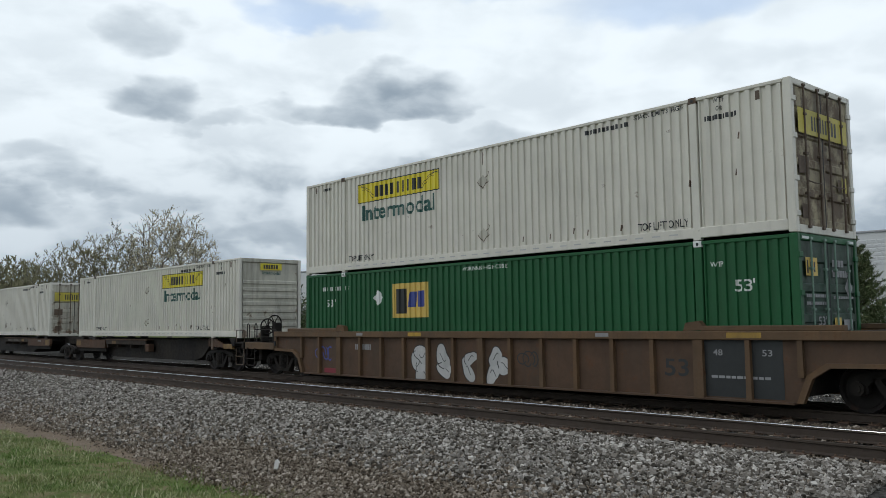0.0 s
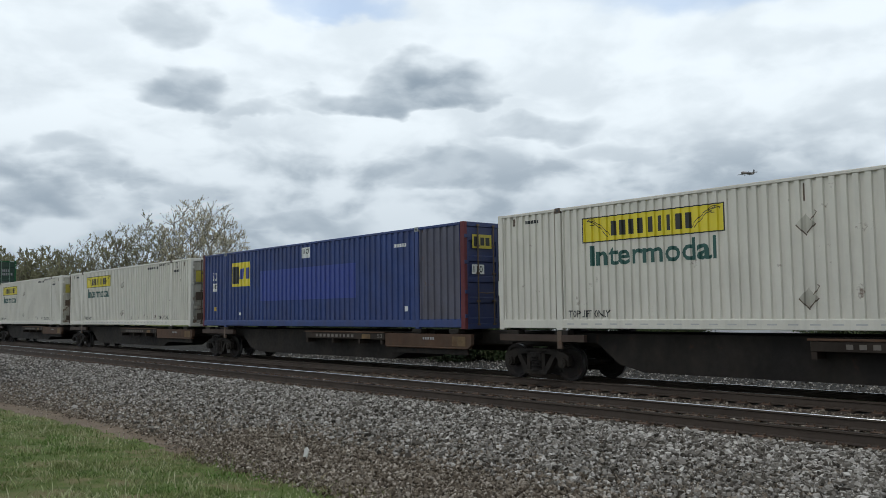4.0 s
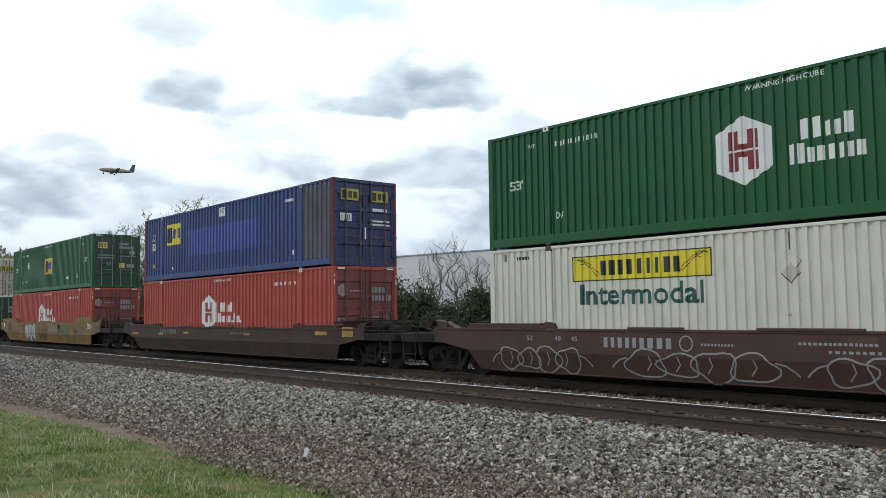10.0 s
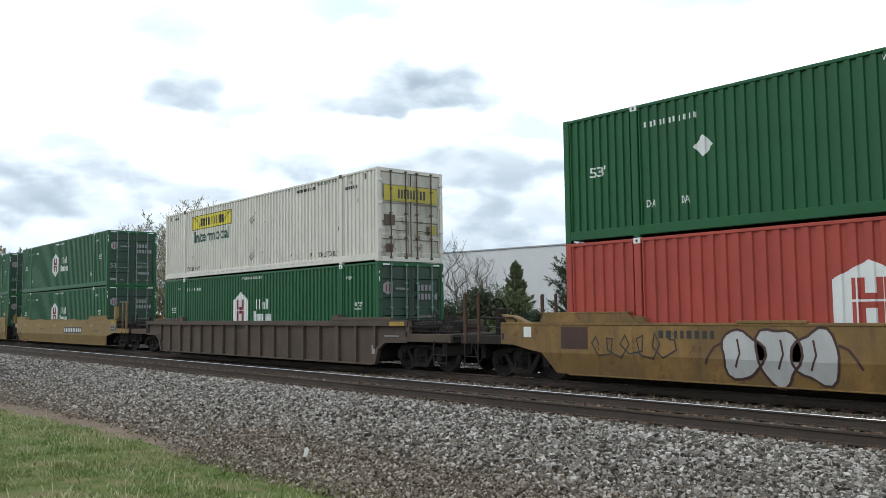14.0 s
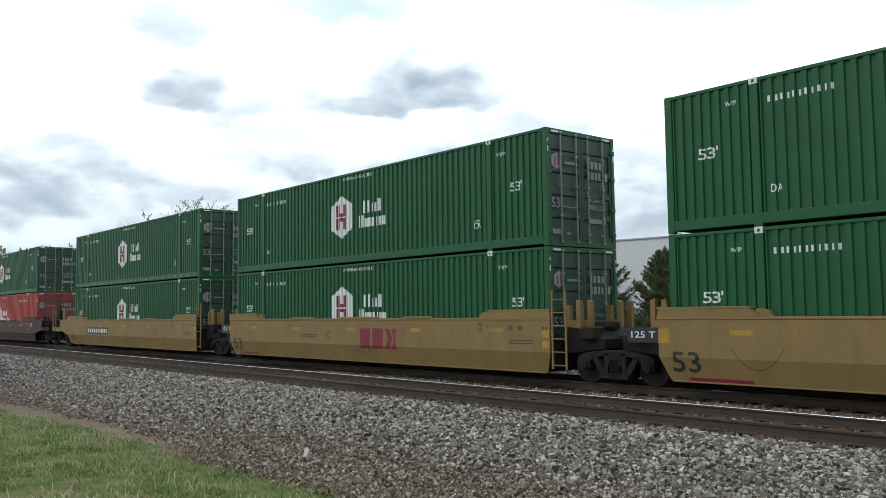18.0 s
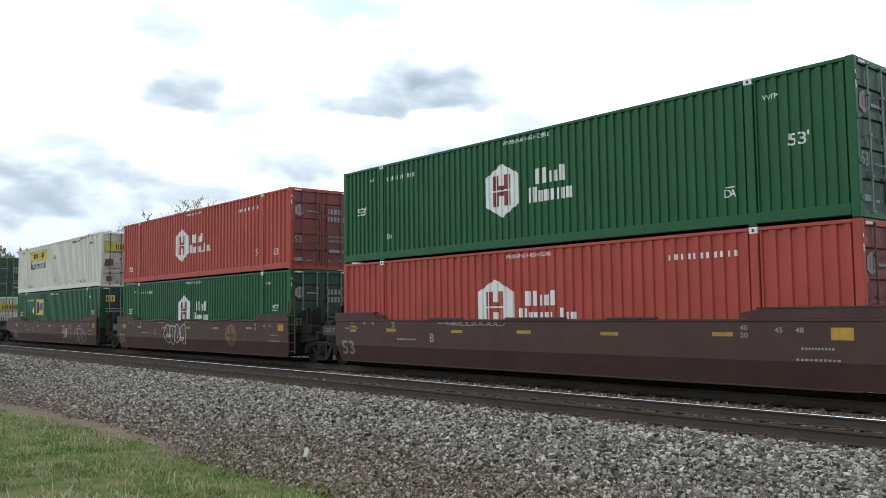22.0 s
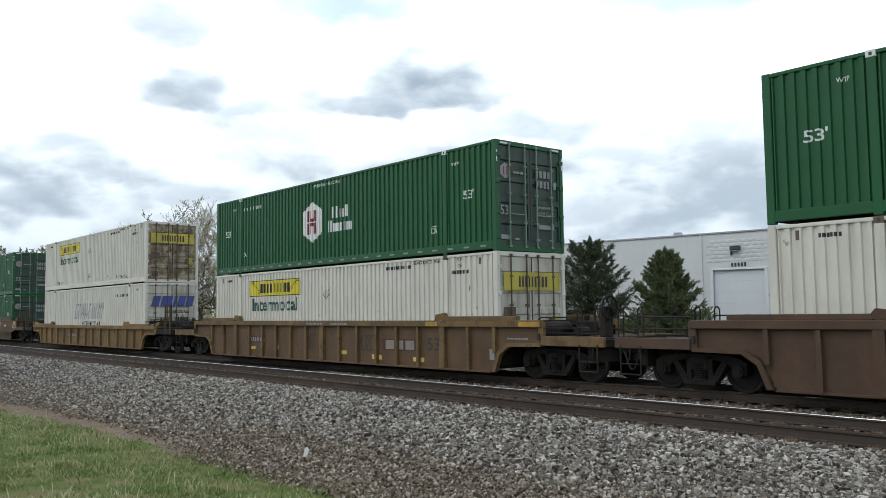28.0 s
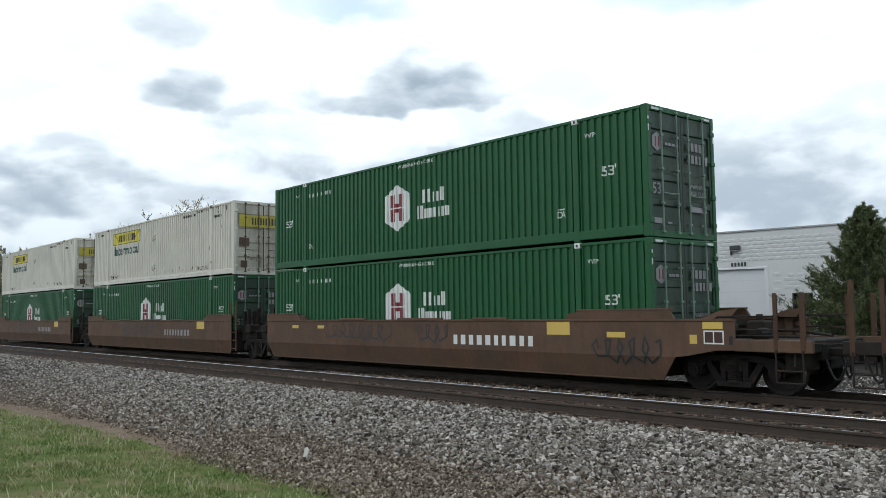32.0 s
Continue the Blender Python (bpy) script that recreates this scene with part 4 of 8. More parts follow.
def art_white_dull(c, doors):
    art_white(c, doors, "yellow_dull")


def art_white(c, doors, panel="yellow_dull"):
    # z values count from the container's base
    px = -3.46 if doors else 3.38
    art("sign_panel", drawn((rect, px - 1.83, px + 1.83, 2.00, 2.58)), "yellow", c, "yellow name panel")
    b = drawn((blocks, px - 1.0, 2.12, 2.05, 0.33, 9, 3, 0.75))
    for x0, x1, z0, z1 in ((-1.83, 1.83, 2.555, 2.58), (-1.83, 1.83, 2.0, 2.025), (-1.83, -1.80, 2.0, 2.58), (1.80, 1.83, 2.0, 2.58)):
        rect(b, px + x0, px + x1, z0, z1)
    for s in (-1, 1):
        for d in (0.0, 0.09):
            stroke(b, [(px + s * (1.72 - d - 0.6 * f), 2.50 - 0.05 * f - 0.34 * f * f) for f in [k / 8 for k in range(9)]], 0.016)
        stroke(b, [(px + s * (1.58 + 0.13 * math.cos(a)), 2.46 + 0.07 * math.sin(a)) for a in [0.7 * k for k in range(8)]], 0.014)
    art("name_mark", b, "ink", c, lift=0.006)
    art("lettering", apart((letters, "Intermodal", px - 1.62, 1.46, 3.24, 0.47)), "ink_green", c, "dark green lettering")
    t = apart((letters, "TOP LIFT ONLY", 4.64, 0.30, 1.2, 0.165), (letters, "TOP LIFT ONLY", -5.76, 0.30, 1.2, 0.165),
              (letters, "STACK LIMIT 3 HIGH", 4.62, 2.70, 1.2, 0.10), (letters, "WTP", 6.48, 2.70, 0.24, 0.10), (letters, "OR", 6.55, 2.53, 0.12, 0.10),
              (blocks, 6.28, 2.36, 0.70, 0.10, 9, 8, 0.35), (blocks, 3.3, 2.60, 1.15, 0.10, 10, 9, 0.5),
              (blocks, -7.1, 2.60, 0.4, 0.08, 6, 5, 0.4))
    art("lettering", t, "ink", c, "small black lettering")
    for dz in (1.99, 0.63):
        pts = diamond(0, dz, 0.36, 0.40)
        art("placard_holder", apart((flat_poly, pts)), "white_clean", c, "pale diamond placard holder", lift=0.005)
        art("placard_edge", apart((stroke, [pts[3], pts[0], pts[1]], 0.022), (stroke, [(0.10, dz + 0.06), (0.20, dz + 0.22), (0.16, dz + 0.25)], 0.014)), "rod_dark", c, lift=0.007)
    scuffs = [(stroke, [(-0.02, 2.42), (-0.02, 2.76)], 0.03)]
    for x, z in ((7.0, 1.9), (6.9, 1.2), (4.2, 0.35), (2.2, 0.33), (5.9, 1.1), (1.35, 0.34), (2.9, 0.40), (3.3, 0.33)):
        scuffs.append((stroke, [(x, z), (x + 0.02, z + 0.13)], 0.03))
    art("scuff", apart(*scuffs), "rod_dark", c, "rusty scuff mark")
    art("vent_cover", apart((rect, 7.38, 7.47, 2.58, 2.76), (rect, -7.55, -7.46, 2.58, 2.76)), "rod_dark", c, "small dark side vent")
    slots = drawn(*[(rect, x, x + 0.20, 0.135, 0.165) for x in [-5.8 + 0.415 * k for k in range(28)]])
    ob = art("drain_slot", slots, "ink_faded", c, "row of slots in the bottom rail", False, face=lambda x, z: Vector((x, -HALF - 0.003, z)))
    ob["kind"] = "stuff"
    if doors:
        art("door_panel_sign", drawn((rect, -1.06, 1.06, 1.88, 2.36)), panel, c, "faded yellow name panel", False, face=on_door)
        art("name_mark", drawn((blocks, -0.52, 1.97, 1.08, 0.28, 9, 4, 0.75)), "ink", c, "", False, face=lambda y, z: Vector((LONG / 2 + 0.008, y, z)))
        for box in ((-1.05, -0.62, 1.12, 1.45), (0.62, 0.75, 0.9, 1.15), (-0.98, -0.70, 0.28, 0.55)):
            art("placard_holder", apart((rect, *box)), "rod_dark", c, "", False, face=lambda y, z: Vector((LONG / 2 - 0.024, y, z)))
        art("hazard_label", drawn((rect, 0.78, 1.0, 0.90, 1.2)), "yellow_dull", c, "", False, face=lambda y, z: Vector((LONG / 2 - 0.022, y, z)))
    else:
        art("sign_panel", drawn((rect, -0.45, 0.45, 2.48, 2.72)), "yellow", c, "small yellow name panel", False, face=on_door)
        art("name_mark", drawn((blocks, -0.32, 2.52, 0.6, 0.15, 6, 4, 0.3)), "ink", c, "", False, face=lambda y, z: Vector((LONG / 2 + 0.008, y, z)))
        art("lettering", apart((letters, "Intermodal", -0.36, 2.32, 0.75, 0.11)), "ink_green", c, "", False, face=on_door)


def common_small(c, mat, serial_x, serial_w, da=True, dashed=False, old=False):
    fz = 1.86 if old else 1.45 if da else 0.56
    steps = [(letters, "53'", 6.80, fz, 0.42, 0.24), (letters, "53'", -6.95 if old else -7.30, fz, 0.46, 0.24),
             (letters, "WARNING HIGH CUBE", -0.80, 2.66, 1.58, 0.10), (blocks, serial_x, 2.36, serial_w, 0.12, 11, 6, 1.5)]
    if da:
        steps += [(letters, "DA", 5.45, 0.62, 0.25, 0.16), (rect, 5.47, 5.68, 0.81, 0.835), (letters, "DA", -5.75, 0.62, 0.22, 0.16)]
    else:
        steps += [(rect, 5.47, 5.68, 0.84, 0.865), (letters, "D", 5.47, 0.60, 0.2, 0.2)]
    art("lettering", apart(*steps), mat, c, "white stencilled lettering")
    if dashed:
        dashes = drawn(*[(rect, x - 0.11, x + 0.11, 0.12, 0.165) for x in [-7.6 + 0.66 * i for i in range(24)]])
        ob = art("reflective_dash", dashes, "ink_grey", c, "row of white reflective dashes", False, face=lambda x, z: Vector((x, -HALF - 0.004, z)))
        ob["kind"] = "stuff"


def hub_mark(c, x, z, w, h, inner, words):
    art("emblem", drawn((flat_poly, hexagon(x, z, w, h))), "ink_white", c, "white hexagon emblem")
    b = drawn()
    for s in (-1, 1):
        for z0, z1 in ((0.02, 0.40), (-0.40, -0.02)):
            rect(b, x + s * 0.275 - 0.035, x + s * 0.275 + 0.035, z + z0, z + z1)
            rect(b, x + s * 0.155 - 0.055, x + s * 0.155 + 0.055, z + z0, z + z1)
    rect(b, x - 0.10, x + 0.10, z + 0.02, z + 0.13)
    rect(b, x - 0.10, x + 0.10, z - 0.13, z - 0.02)
    art("emblem_core", b, inner, c, lift=0.006)
    if words == "short":
        bars = bar_steps(x + 1.15, z + 0.02, 0.98, 0.38, [1, 1, .72, .72, 1], 2) + bar_steps(x + 0.92, z - 0.42, 1.40, 0.38, [1, 1, .72, .72, .72, .72, .72, .72], 3)
    else:
        bars = bar_steps(x + 1.08, z + 0.02, 0.98, 0.36, [1, 1, .72, .72, 1], 2) + bar_steps(x + 0.86, z - 0.40, 2.0, 0.36, [1, 1, .72, .72, .72, .72, .72, .2, 1, .72, .72, .2], 3)
    art("painted_name", apart(*bars), "ink_white", c, "white bar of the painted name")


def hub_door(c, mark):
    f = lambda y, z: Vector((LONG / 2 - 0.020, y, z))
    b = apart((flat_poly, hexagon(-0.92, 2.10, 0.36, 0.42)), (blocks, -0.62, 2.05, 0.36, 0.06, 3, 1), (rect, -0.24, -0.12, 2.05, 2.09),
              *bar_steps(0.22, 2.02, 0.58, 0.19, (1, 1, 1, 1), 5), *bar_steps(0.22, 1.74, 0.80, 0.19, (1, 1, 1, 1, 1, 1), 6),
              (letters, "WARNING", 0.26, 1.16, 0.66, 0.10), (letters, "HIGH CUBE", 0.26, 1.00, 0.66, 0.10),
              (letters, "53'", -1.12, 0.94, 0.36, 0.26), (rect, -1.12, -0.80, 0.30, 0.42), (rect, 0.30, 0.92, 0.62, 0.74),
              (rect, -0.6, -0.44, 0.30, 0.35), (rect, 0.2, 0.36, 0.30, 0.35), (rect, 0.72, 0.88, 0.30, 0.35))
    art("door_stencil", b, "ink_grey", c, "pale labels and stencils", False, face=f)
    art("emblem_core", drawn((rect, -1.00, -0.96, 1.99, 2.21), (rect, -0.88, -0.84, 1.99, 2.21)) , mark, c, "", False, face=lambda y, z: Vector((LONG / 2 - 0.017, y, z)))
    art("reflector", apart((rect, -1.12, -0.85, HIGH - 0.10, HIGH - 0.05), (rect, 0.85, 1.12, HIGH - 0.10, HIGH - 0.05), (rect, -1.27, -1.23, 2.30, 2.62), (rect, 1.23, 1.27, 2.30, 2.62)),
        "ink_white", c, "white reflective strips", False, face=on_door)


def art_hub_dashed(c, doors):
    art_hub(c, doors, True)


def art_hub(c, doors, dashed=False):
    hub_mark(c, -0.86, 1.51, 1.22, 1.38, "ink_maroon", "short")
    common_small(c, "ink_white", -5.75, 1.26, dashed=dashed)
    art("lettering", apart((letters, "WTP", 6.33, 2.40, 0.30, 0.10), (letters, "WTP", -6.65, 2.44, 0.24, 0.09)), "ink_white", c)
    hub_door(c, "ink_maroon")


def art_hub_red(c, doors):
    hub_mark(c, -1.18, 1.45, 1.34, 1.42, "red", "long")
    common_small(c, "ink_white", 4.07, 1.6, False)
    hub_door(c, "red")


def emp_panel(c, x, z, w, h, panel):
    art("logo_panel", drawn((rect, x - w / 2, x + w / 2, z - h / 2, z + h / 2)), panel, c, "square logo panel")
    art("logo_mark", drawn((rect, x - w * .42, x - w * .10, z - h * .38, z + h * .34)), "ink", c, lift=0.006)
    b = drawn((flat_poly, [(x - w * .05, z - h * .20), (x + w * .15, z - h * .20), (x + w * .20, z + h * .24), (x, z + h * .24)]), (rect, x + w * .24, x + w * .42, z - h * .20, z + h * .26))
    art("logo_mark", b, "ink_blue", c, lift=0.006)


def art_emp(c, doors, at=0.0, up=1.52, old=False):
    emp_panel(c, at, up, 1.5, 0.96, "ochre")
    art("placard", drawn((flat_poly, diamond(-4.34, 2.08 if old else 1.75, 0.46, 0.46))), "ink_white", c, "white diamond placard")
    common_small(c, "ink_white", -7.2 if old else -5.77, 1.42 if old else 1.28, old=old)
    art("lettering", apart((letters, "WTP", 6.30, 2.36, 0.28, 0.10), (rect, 3.6, 3.9, 0.62, 0.74), (letters, "DA", -4.9, 0.62, 0.2, 0.16)), "ink_white", c)
    f = lambda y, z: Vector((LONG / 2 - 0.020, y, z))
    art("logo_panel", drawn((rect, -0.98, -0.50, 2.12, 2.46)), "ochre", c, "", False, face=f)
    art("logo_mark", drawn((rect, -0.94, -0.88, 2.17, 2.41), (rect, -0.80, -0.74, 2.19, 2.38), (rect, -0.66, -0.60, 2.19, 2.38)), "ink", c, "", False, face=lambda y, z: Vector((LONG / 2 - 0.016, y, z)))
    b = apart((blocks, 0.14, 2.32, 0.5, 0.13, 4, 5), (blocks, 0.14, 2.12, 0.8, 0.13, 6, 6), (blocks, -1.0, 1.72, 0.9, 0.06, 10, 7), (blocks, -1.0, 1.58, 0.9, 0.06, 10, 8), (blocks, 0.14, 1.7, 0.9, 0.05, 12, 9),
              (letters, "53'", -0.55, 1.2, 0.34, 0.17), (flat_poly, diamond(0.84, 1.92, 0.36, 0.42)), (rect, 0.55, 0.95, 1.1, 1.3))
    art("door_stencil", b, "ink_grey", c, "", False, face=f)
    art("hazard_label", drawn((rect, 0.14, 0.44, 1.08, 1.34)), "ochre", c, "", False, face=f)
    art("reflector", apart((rect, -1.12, -0.85, HIGH - 0.10, HIGH - 0.05), (rect, 0.85, 1.12, HIGH - 0.10, HIGH - 0.05)), "ink_white", c, "", False, face=on_door)


def art_emp_rear(c, doors):
    art_emp(c, doors, -2.92, 1.97)


def art_emp_old(c, doors):
    art_emp(c, doors, -2.92, 1.97, True)


def art_blue(c, doors):
    art("repainted_patch", drawn((rect, -3.2, 2.9, 0.95, 2.05)), "blue_patch", c, "brighter repainted patch", lift=0.003)
    art("worn_bay", drawn((rect, 6.14, 7.88, 0.28, 2.80)), "blue_worn", c, "greyed, weathered end bay", lift=0.003)
    emp_panel(c, -4.79, 2.00, 1.56, 0.92, "yellow")
    b = apart((letters, "53", -7.24, 1.82, 0.44, 0.34), (rect, -7.24, -6.78, 1.40, 1.72), (rect, -0.28, 0.26, 2.36, 2.72), (blocks, 4.93, 2.38, 0.62, 0.10, 8, 5), (rect, 5.4, 5.6, 0.5, 0.65), (rect, -4.95, -4.75, 0.45, 0.55))
    art("lettering", b, "ink_white", c, "white stencils and plates")
    art("lettering", apart((letters, '110"', -7.20, 1.50, 0.38, 0.18), (letters, '110"', -0.22, 2.50, 0.42, 0.18)), "ink", c, lift=0.007)
    art("label", drawn((rect, -7.02, -6.82, 0.62, 0.78)), "ochre", c)
    f = lambda y, z: Vector((LONG / 2 - 0.020, y, z))
    for y in (-0.62, 0.58):
        art("logo_panel", drawn((rect, y - 0.36, y + 0.36, 2.18, 2.56)), "yellow_dull", c, "", False, face=f)
        art("logo_mark", drawn((rect, y - .30, y - .12, 2.23, 2.5), (rect, y - .06, y + .08, 2.26, 2.48), (rect, y + .13, y + .28, 2.26, 2.48)), "ink", c, "", False, face=lambda a, z: Vector((LONG / 2 - 0.016, a, z)))
    art("door_stencil", apart((rect, -1.0, -0.55, 1.48, 1.74), (blocks, 0.3, 1.86, 0.6, 0.1, 6, 4), (blocks, 0.2, 1.5, 0.8, 0.06, 9, 5), (blocks, 0.2, 1.38, 0.8, 0.06, 9, 6), (rect, -0.03, 0.03, 0.9, 1.3)), "ink_white", c, "", False, face=f)
    art("lettering", apart((letters, "110", -0.95, 1.52, 0.34, 0.18)), "ink", c, "", False, face=lambda y, z: Vector((LONG / 2 - 0.016, y, z)))


def art_grey_name(c, doors):
    fill, edge = [], []
    for x0, n in ((-2.35, 3), (-1.36, 4), (-0.08, 1), (0.42, 3), (1.36, 3)):
        for k in range(n):
            a = x0 + 0.29 * k
            fill.append((flat_poly, [(a, 1.26), (a + 0.20, 1.26), (a + 0.42, 2.06), (a + 0.22, 2.06)]))
            edge.append((stroke, [(a, 1.26), (a + 0.20, 1.26), (a + 0.42, 2.06)], 0.033))
    art("painted_name", apart(*fill), "ink_faded", c, "faded grey slanted bar of the painted name")
    art("name_outline", apart(*edge), "ink_grey", c, "grey shadow line", lift=0.006)
    art("lettering", apart((letters, "INTERMODAL", -1.05, 0.83, 2.95, 0.26), (blocks, 4.1, 2.30, 1.6, 0.14, 10, 4, 0.8), (letters, "53", 6.9, 2.55, 0.2, 0.1)), "ink", c)
    f = lambda y, z: Vector((LONG / 2 - 0.020, y, z))
    art("lettering", apart((letters, "INTERMODAL", -0.35, 1.46, 1.15, 0.14), (blocks, -0.55, 1.10, 0.55, 0.16, 4, 4, 0.5), (blocks, 0.18, 1.10, 0.62, 0.16, 6, 5, 0.5), (blocks, -1.05, 1.12, 0.4, 0.06, 7, 6, 0.5)), "ink", c, "", False, face=f)
    b = []
    for x0, w in ((-1.02, 0.36), (-0.58, 0.52), (0.02, 0.14), (0.24, 0.34), (0.66, 0.34)):
        b.append((flat_poly, [(x0, 1.78), (x0 + w, 1.78), (x0 + w + 0.13, 2.28), (x0 + 0.13, 2.28)]))
    art("painted_name", apart(*b), "ink_blue", c, "dark blue slanted shape", False, face=on_door)


STYLES = {
    "white": dict(body="white", pitch=0.218, door="white_clean", cast="rod_dark", label="white corrugated container, yellow name panel", art=art_white),
    "white_worn": dict(body="white", pitch=0.218, door="white_door", cast="rod_dark", label="white container with rust-stained grimy doors", art=art_white),
    "white_rusted": dict(body="white", pitch=0.218, door="rusted_door", cast="rod_dark", label="white container with rust-eaten brown doors", art=art_white_dull),
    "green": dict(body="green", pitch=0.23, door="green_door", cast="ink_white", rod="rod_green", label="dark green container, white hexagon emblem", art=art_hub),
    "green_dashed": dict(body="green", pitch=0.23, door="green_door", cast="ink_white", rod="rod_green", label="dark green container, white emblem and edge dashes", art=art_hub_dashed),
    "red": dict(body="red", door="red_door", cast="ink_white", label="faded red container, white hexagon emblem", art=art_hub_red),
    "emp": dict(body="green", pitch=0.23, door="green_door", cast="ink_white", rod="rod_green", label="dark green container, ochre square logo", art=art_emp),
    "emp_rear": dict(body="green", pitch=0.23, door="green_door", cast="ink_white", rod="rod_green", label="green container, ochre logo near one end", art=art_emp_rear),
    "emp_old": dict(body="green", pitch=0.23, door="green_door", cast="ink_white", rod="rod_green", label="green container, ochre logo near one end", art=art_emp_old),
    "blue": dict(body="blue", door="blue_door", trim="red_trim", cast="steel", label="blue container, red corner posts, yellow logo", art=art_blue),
    "grey_name": dict(body="white", door="white_clean", cast="rod_dark", label="white container, faded grey slanted name", art=art_grey_name),
}


# ---------------------------------------------------------------- rail cars
WIDE = 1.50          # half width over the side sills


WHEELSETS = []


def wheelset_mesh():
    def make():
        g = Geo().rod((0, -0.98, 0), (0, 0.98, 0), 0.085, 10)
        body = [(0.0, -0.09), (0.12, -0.09), (0.13, -0.03), (0.33, -0.035), (0.36, -0.07), (0.425, -0.07), (0.42, 0.045), (0.455, 0.055), (0.45, 0.075), (0.36, 0.07), (0.34, 0.03), (0.12, 0.02), (0.0, 0.02)]
        for s in (-1, 1):
            g.lathe([(r, -s * d) for r, d in body], (0, s * 0.765, 0), "y", 28)
            for k in range(3):
                a = 2 * math.pi * k / 3
                g.rod((0.24 * math.cos(a), s * 0.79, 0.24 * math.sin(a)), (0.24 * math.cos(a), s * 0.805, 0.24 * math.sin(a)), 0.03, 6)
        n = len(g.f)
        for s in (-1, 1):
            g.lathe([(0.427, s * 0.066), (0.424, -s * 0.04)], (0, s * 0.765, 0), "y", 28)
        me = g.mesh("wheelset")
        me.materials.append(MATS["wheel"]), me.materials.append(MATS["tread"])
        me.polygons.foreach_set("material_index", [0] * n + [1] * (len(g.f) - n))
        return me
    return cached("wheelset", make)


def sideframe_geo():
    g = Geo()
    y0, y1 = -0.07, 0.07
    for s in (-1, 1):
        g.prism([(s * 1.06, 0.36), (s * 1.06, 0.60), (s * 0.92, 0.68), (s * 0.62, 0.74), (s * 0.30, 0.76), (s * 0.30, 0.65), (s * 0.60, 0.60), (s * 0.72, 0.50), (s * 0.72, 0.36)], y0, y1)
        g.prism([(s * 0.66, 0.62), (s * 0.52, 0.62), (s * 0.22, 0.20), (s * 0.36, 0.14)], y0, y1)
        g.prism([(s * 0.30, 0.70), (s * 0.19, 0.70), (s * 0.19, 0.22), (s * 0.30, 0.22)], y0, y1)
        g.rod((s * 0.89, -0.13, 0.44), (s * 0.89, 0.06, 0.44), 0.125, 14)
        g.rod((s * 0.89, -0.15, 0.44), (s * 0.89, -0.12, 0.44), 0.07, 10)
    g.prism([(-0.36, 0.14), (0.36, 0.14), (0.40, 0.24), (-0.40, 0.24)], -0.10, 0.10)
    g.box(-0.32, 0.32, y0, y1, 0.64, 0.77, 0.02)
    return g


def springs_geo():
    coil = [(0.0, 0.22), (0.17, 0.22), (0.17, 0.25)] + [(r, 0.25 + 0.0375 * k + d) for k in range(8) for r, d in ((0.165, 0.006), (0.165, 0.024), (0.135, 0.031))] + [(0.18, 0.56), (0.18, 0.66), (0.0, 0.66)]
    return Geo().lathe(coil, (0.0, 0.0, 0.0), "z", 12)


def truck(parent, x):
    """A two-axle freight truck under a car, centred at x."""
    t = part("truck", cached("bolster", lambda: Geo().box(-0.20, 0.20, -1.10, 1.10, 0.42, 0.66, 0.03).mesh("truck")), "under", parent)
    t.location.x = x
    for s in (-1, 1):
        o = part("sideframe", cached("sideframe", lambda: sideframe_geo().mesh("sideframe")), "under", t)
        o.location.y = s * 1.0
        if s > 0:
            o.rotation_euler.z = math.pi
        o = part("spring", cached("springs", lambda: springs_geo().mesh("spring")), "under", t)
        o.location.y = s * 1.0
    for e in (-1, 1):
        o = part("wheelset", wheelset_mesh(), "wheel", t, "solid steel wheels on one axle")
        o.location = (e * 0.89, 0, 0.425)
        WHEELSETS.append((o, parent, x, e * 0.89))
    return t


def hand_ladder(parent, x0, x1, z0, z1, y, rungs, mat):
    g = Geo()
    for x in (x0, x1):
        g.box(x - 0.022, x + 0.022, y - 0.02, y + 0.02, z0, z1, 0.005)
    for i in range(rungs):
        z = z0 + (z1 - z0) * (i + 0.3) / rungs
        g.rod((x0, y - 0.01, z), (x1, y - 0.01, z), 0.014, 6)
    part("ladder", g, mat, parent, "side ladder with round rungs")


def brake_wheel(parent, x, y, z):
    g = Geo()
    n, r = 20, 0.27
    pts = [(x + 0.02 * (i % 1), y + r * math.cos(2 * math.pi * i / n), z + r * math.sin(2 * math.pi * i / n)) for i in range(n + 1)]
    g.bar(pts, 0.024, 6)
    for k in range(6):
        a = 2 * math.pi * k / 6
        g.rod((x, y, z), (x + 0.0, y + r * math.cos(a), z + r * math.sin(a)), 0.017, 5)
    g.rod((x - 0.12, y, z), (x + 0.05, y, z), 0.035, 8)
    part("brake_wheel", g, "under", parent, "spoked hand-brake wheel")


SMOOTH = ("car_dark", "car_black", "car_old_yellow", "car_yellow", "car_rust")     # cars with plain plate sides
POST_TOP = {"car_yellow": 2.36, "car_old_yellow": 2.15, "car_rust": 1.95}


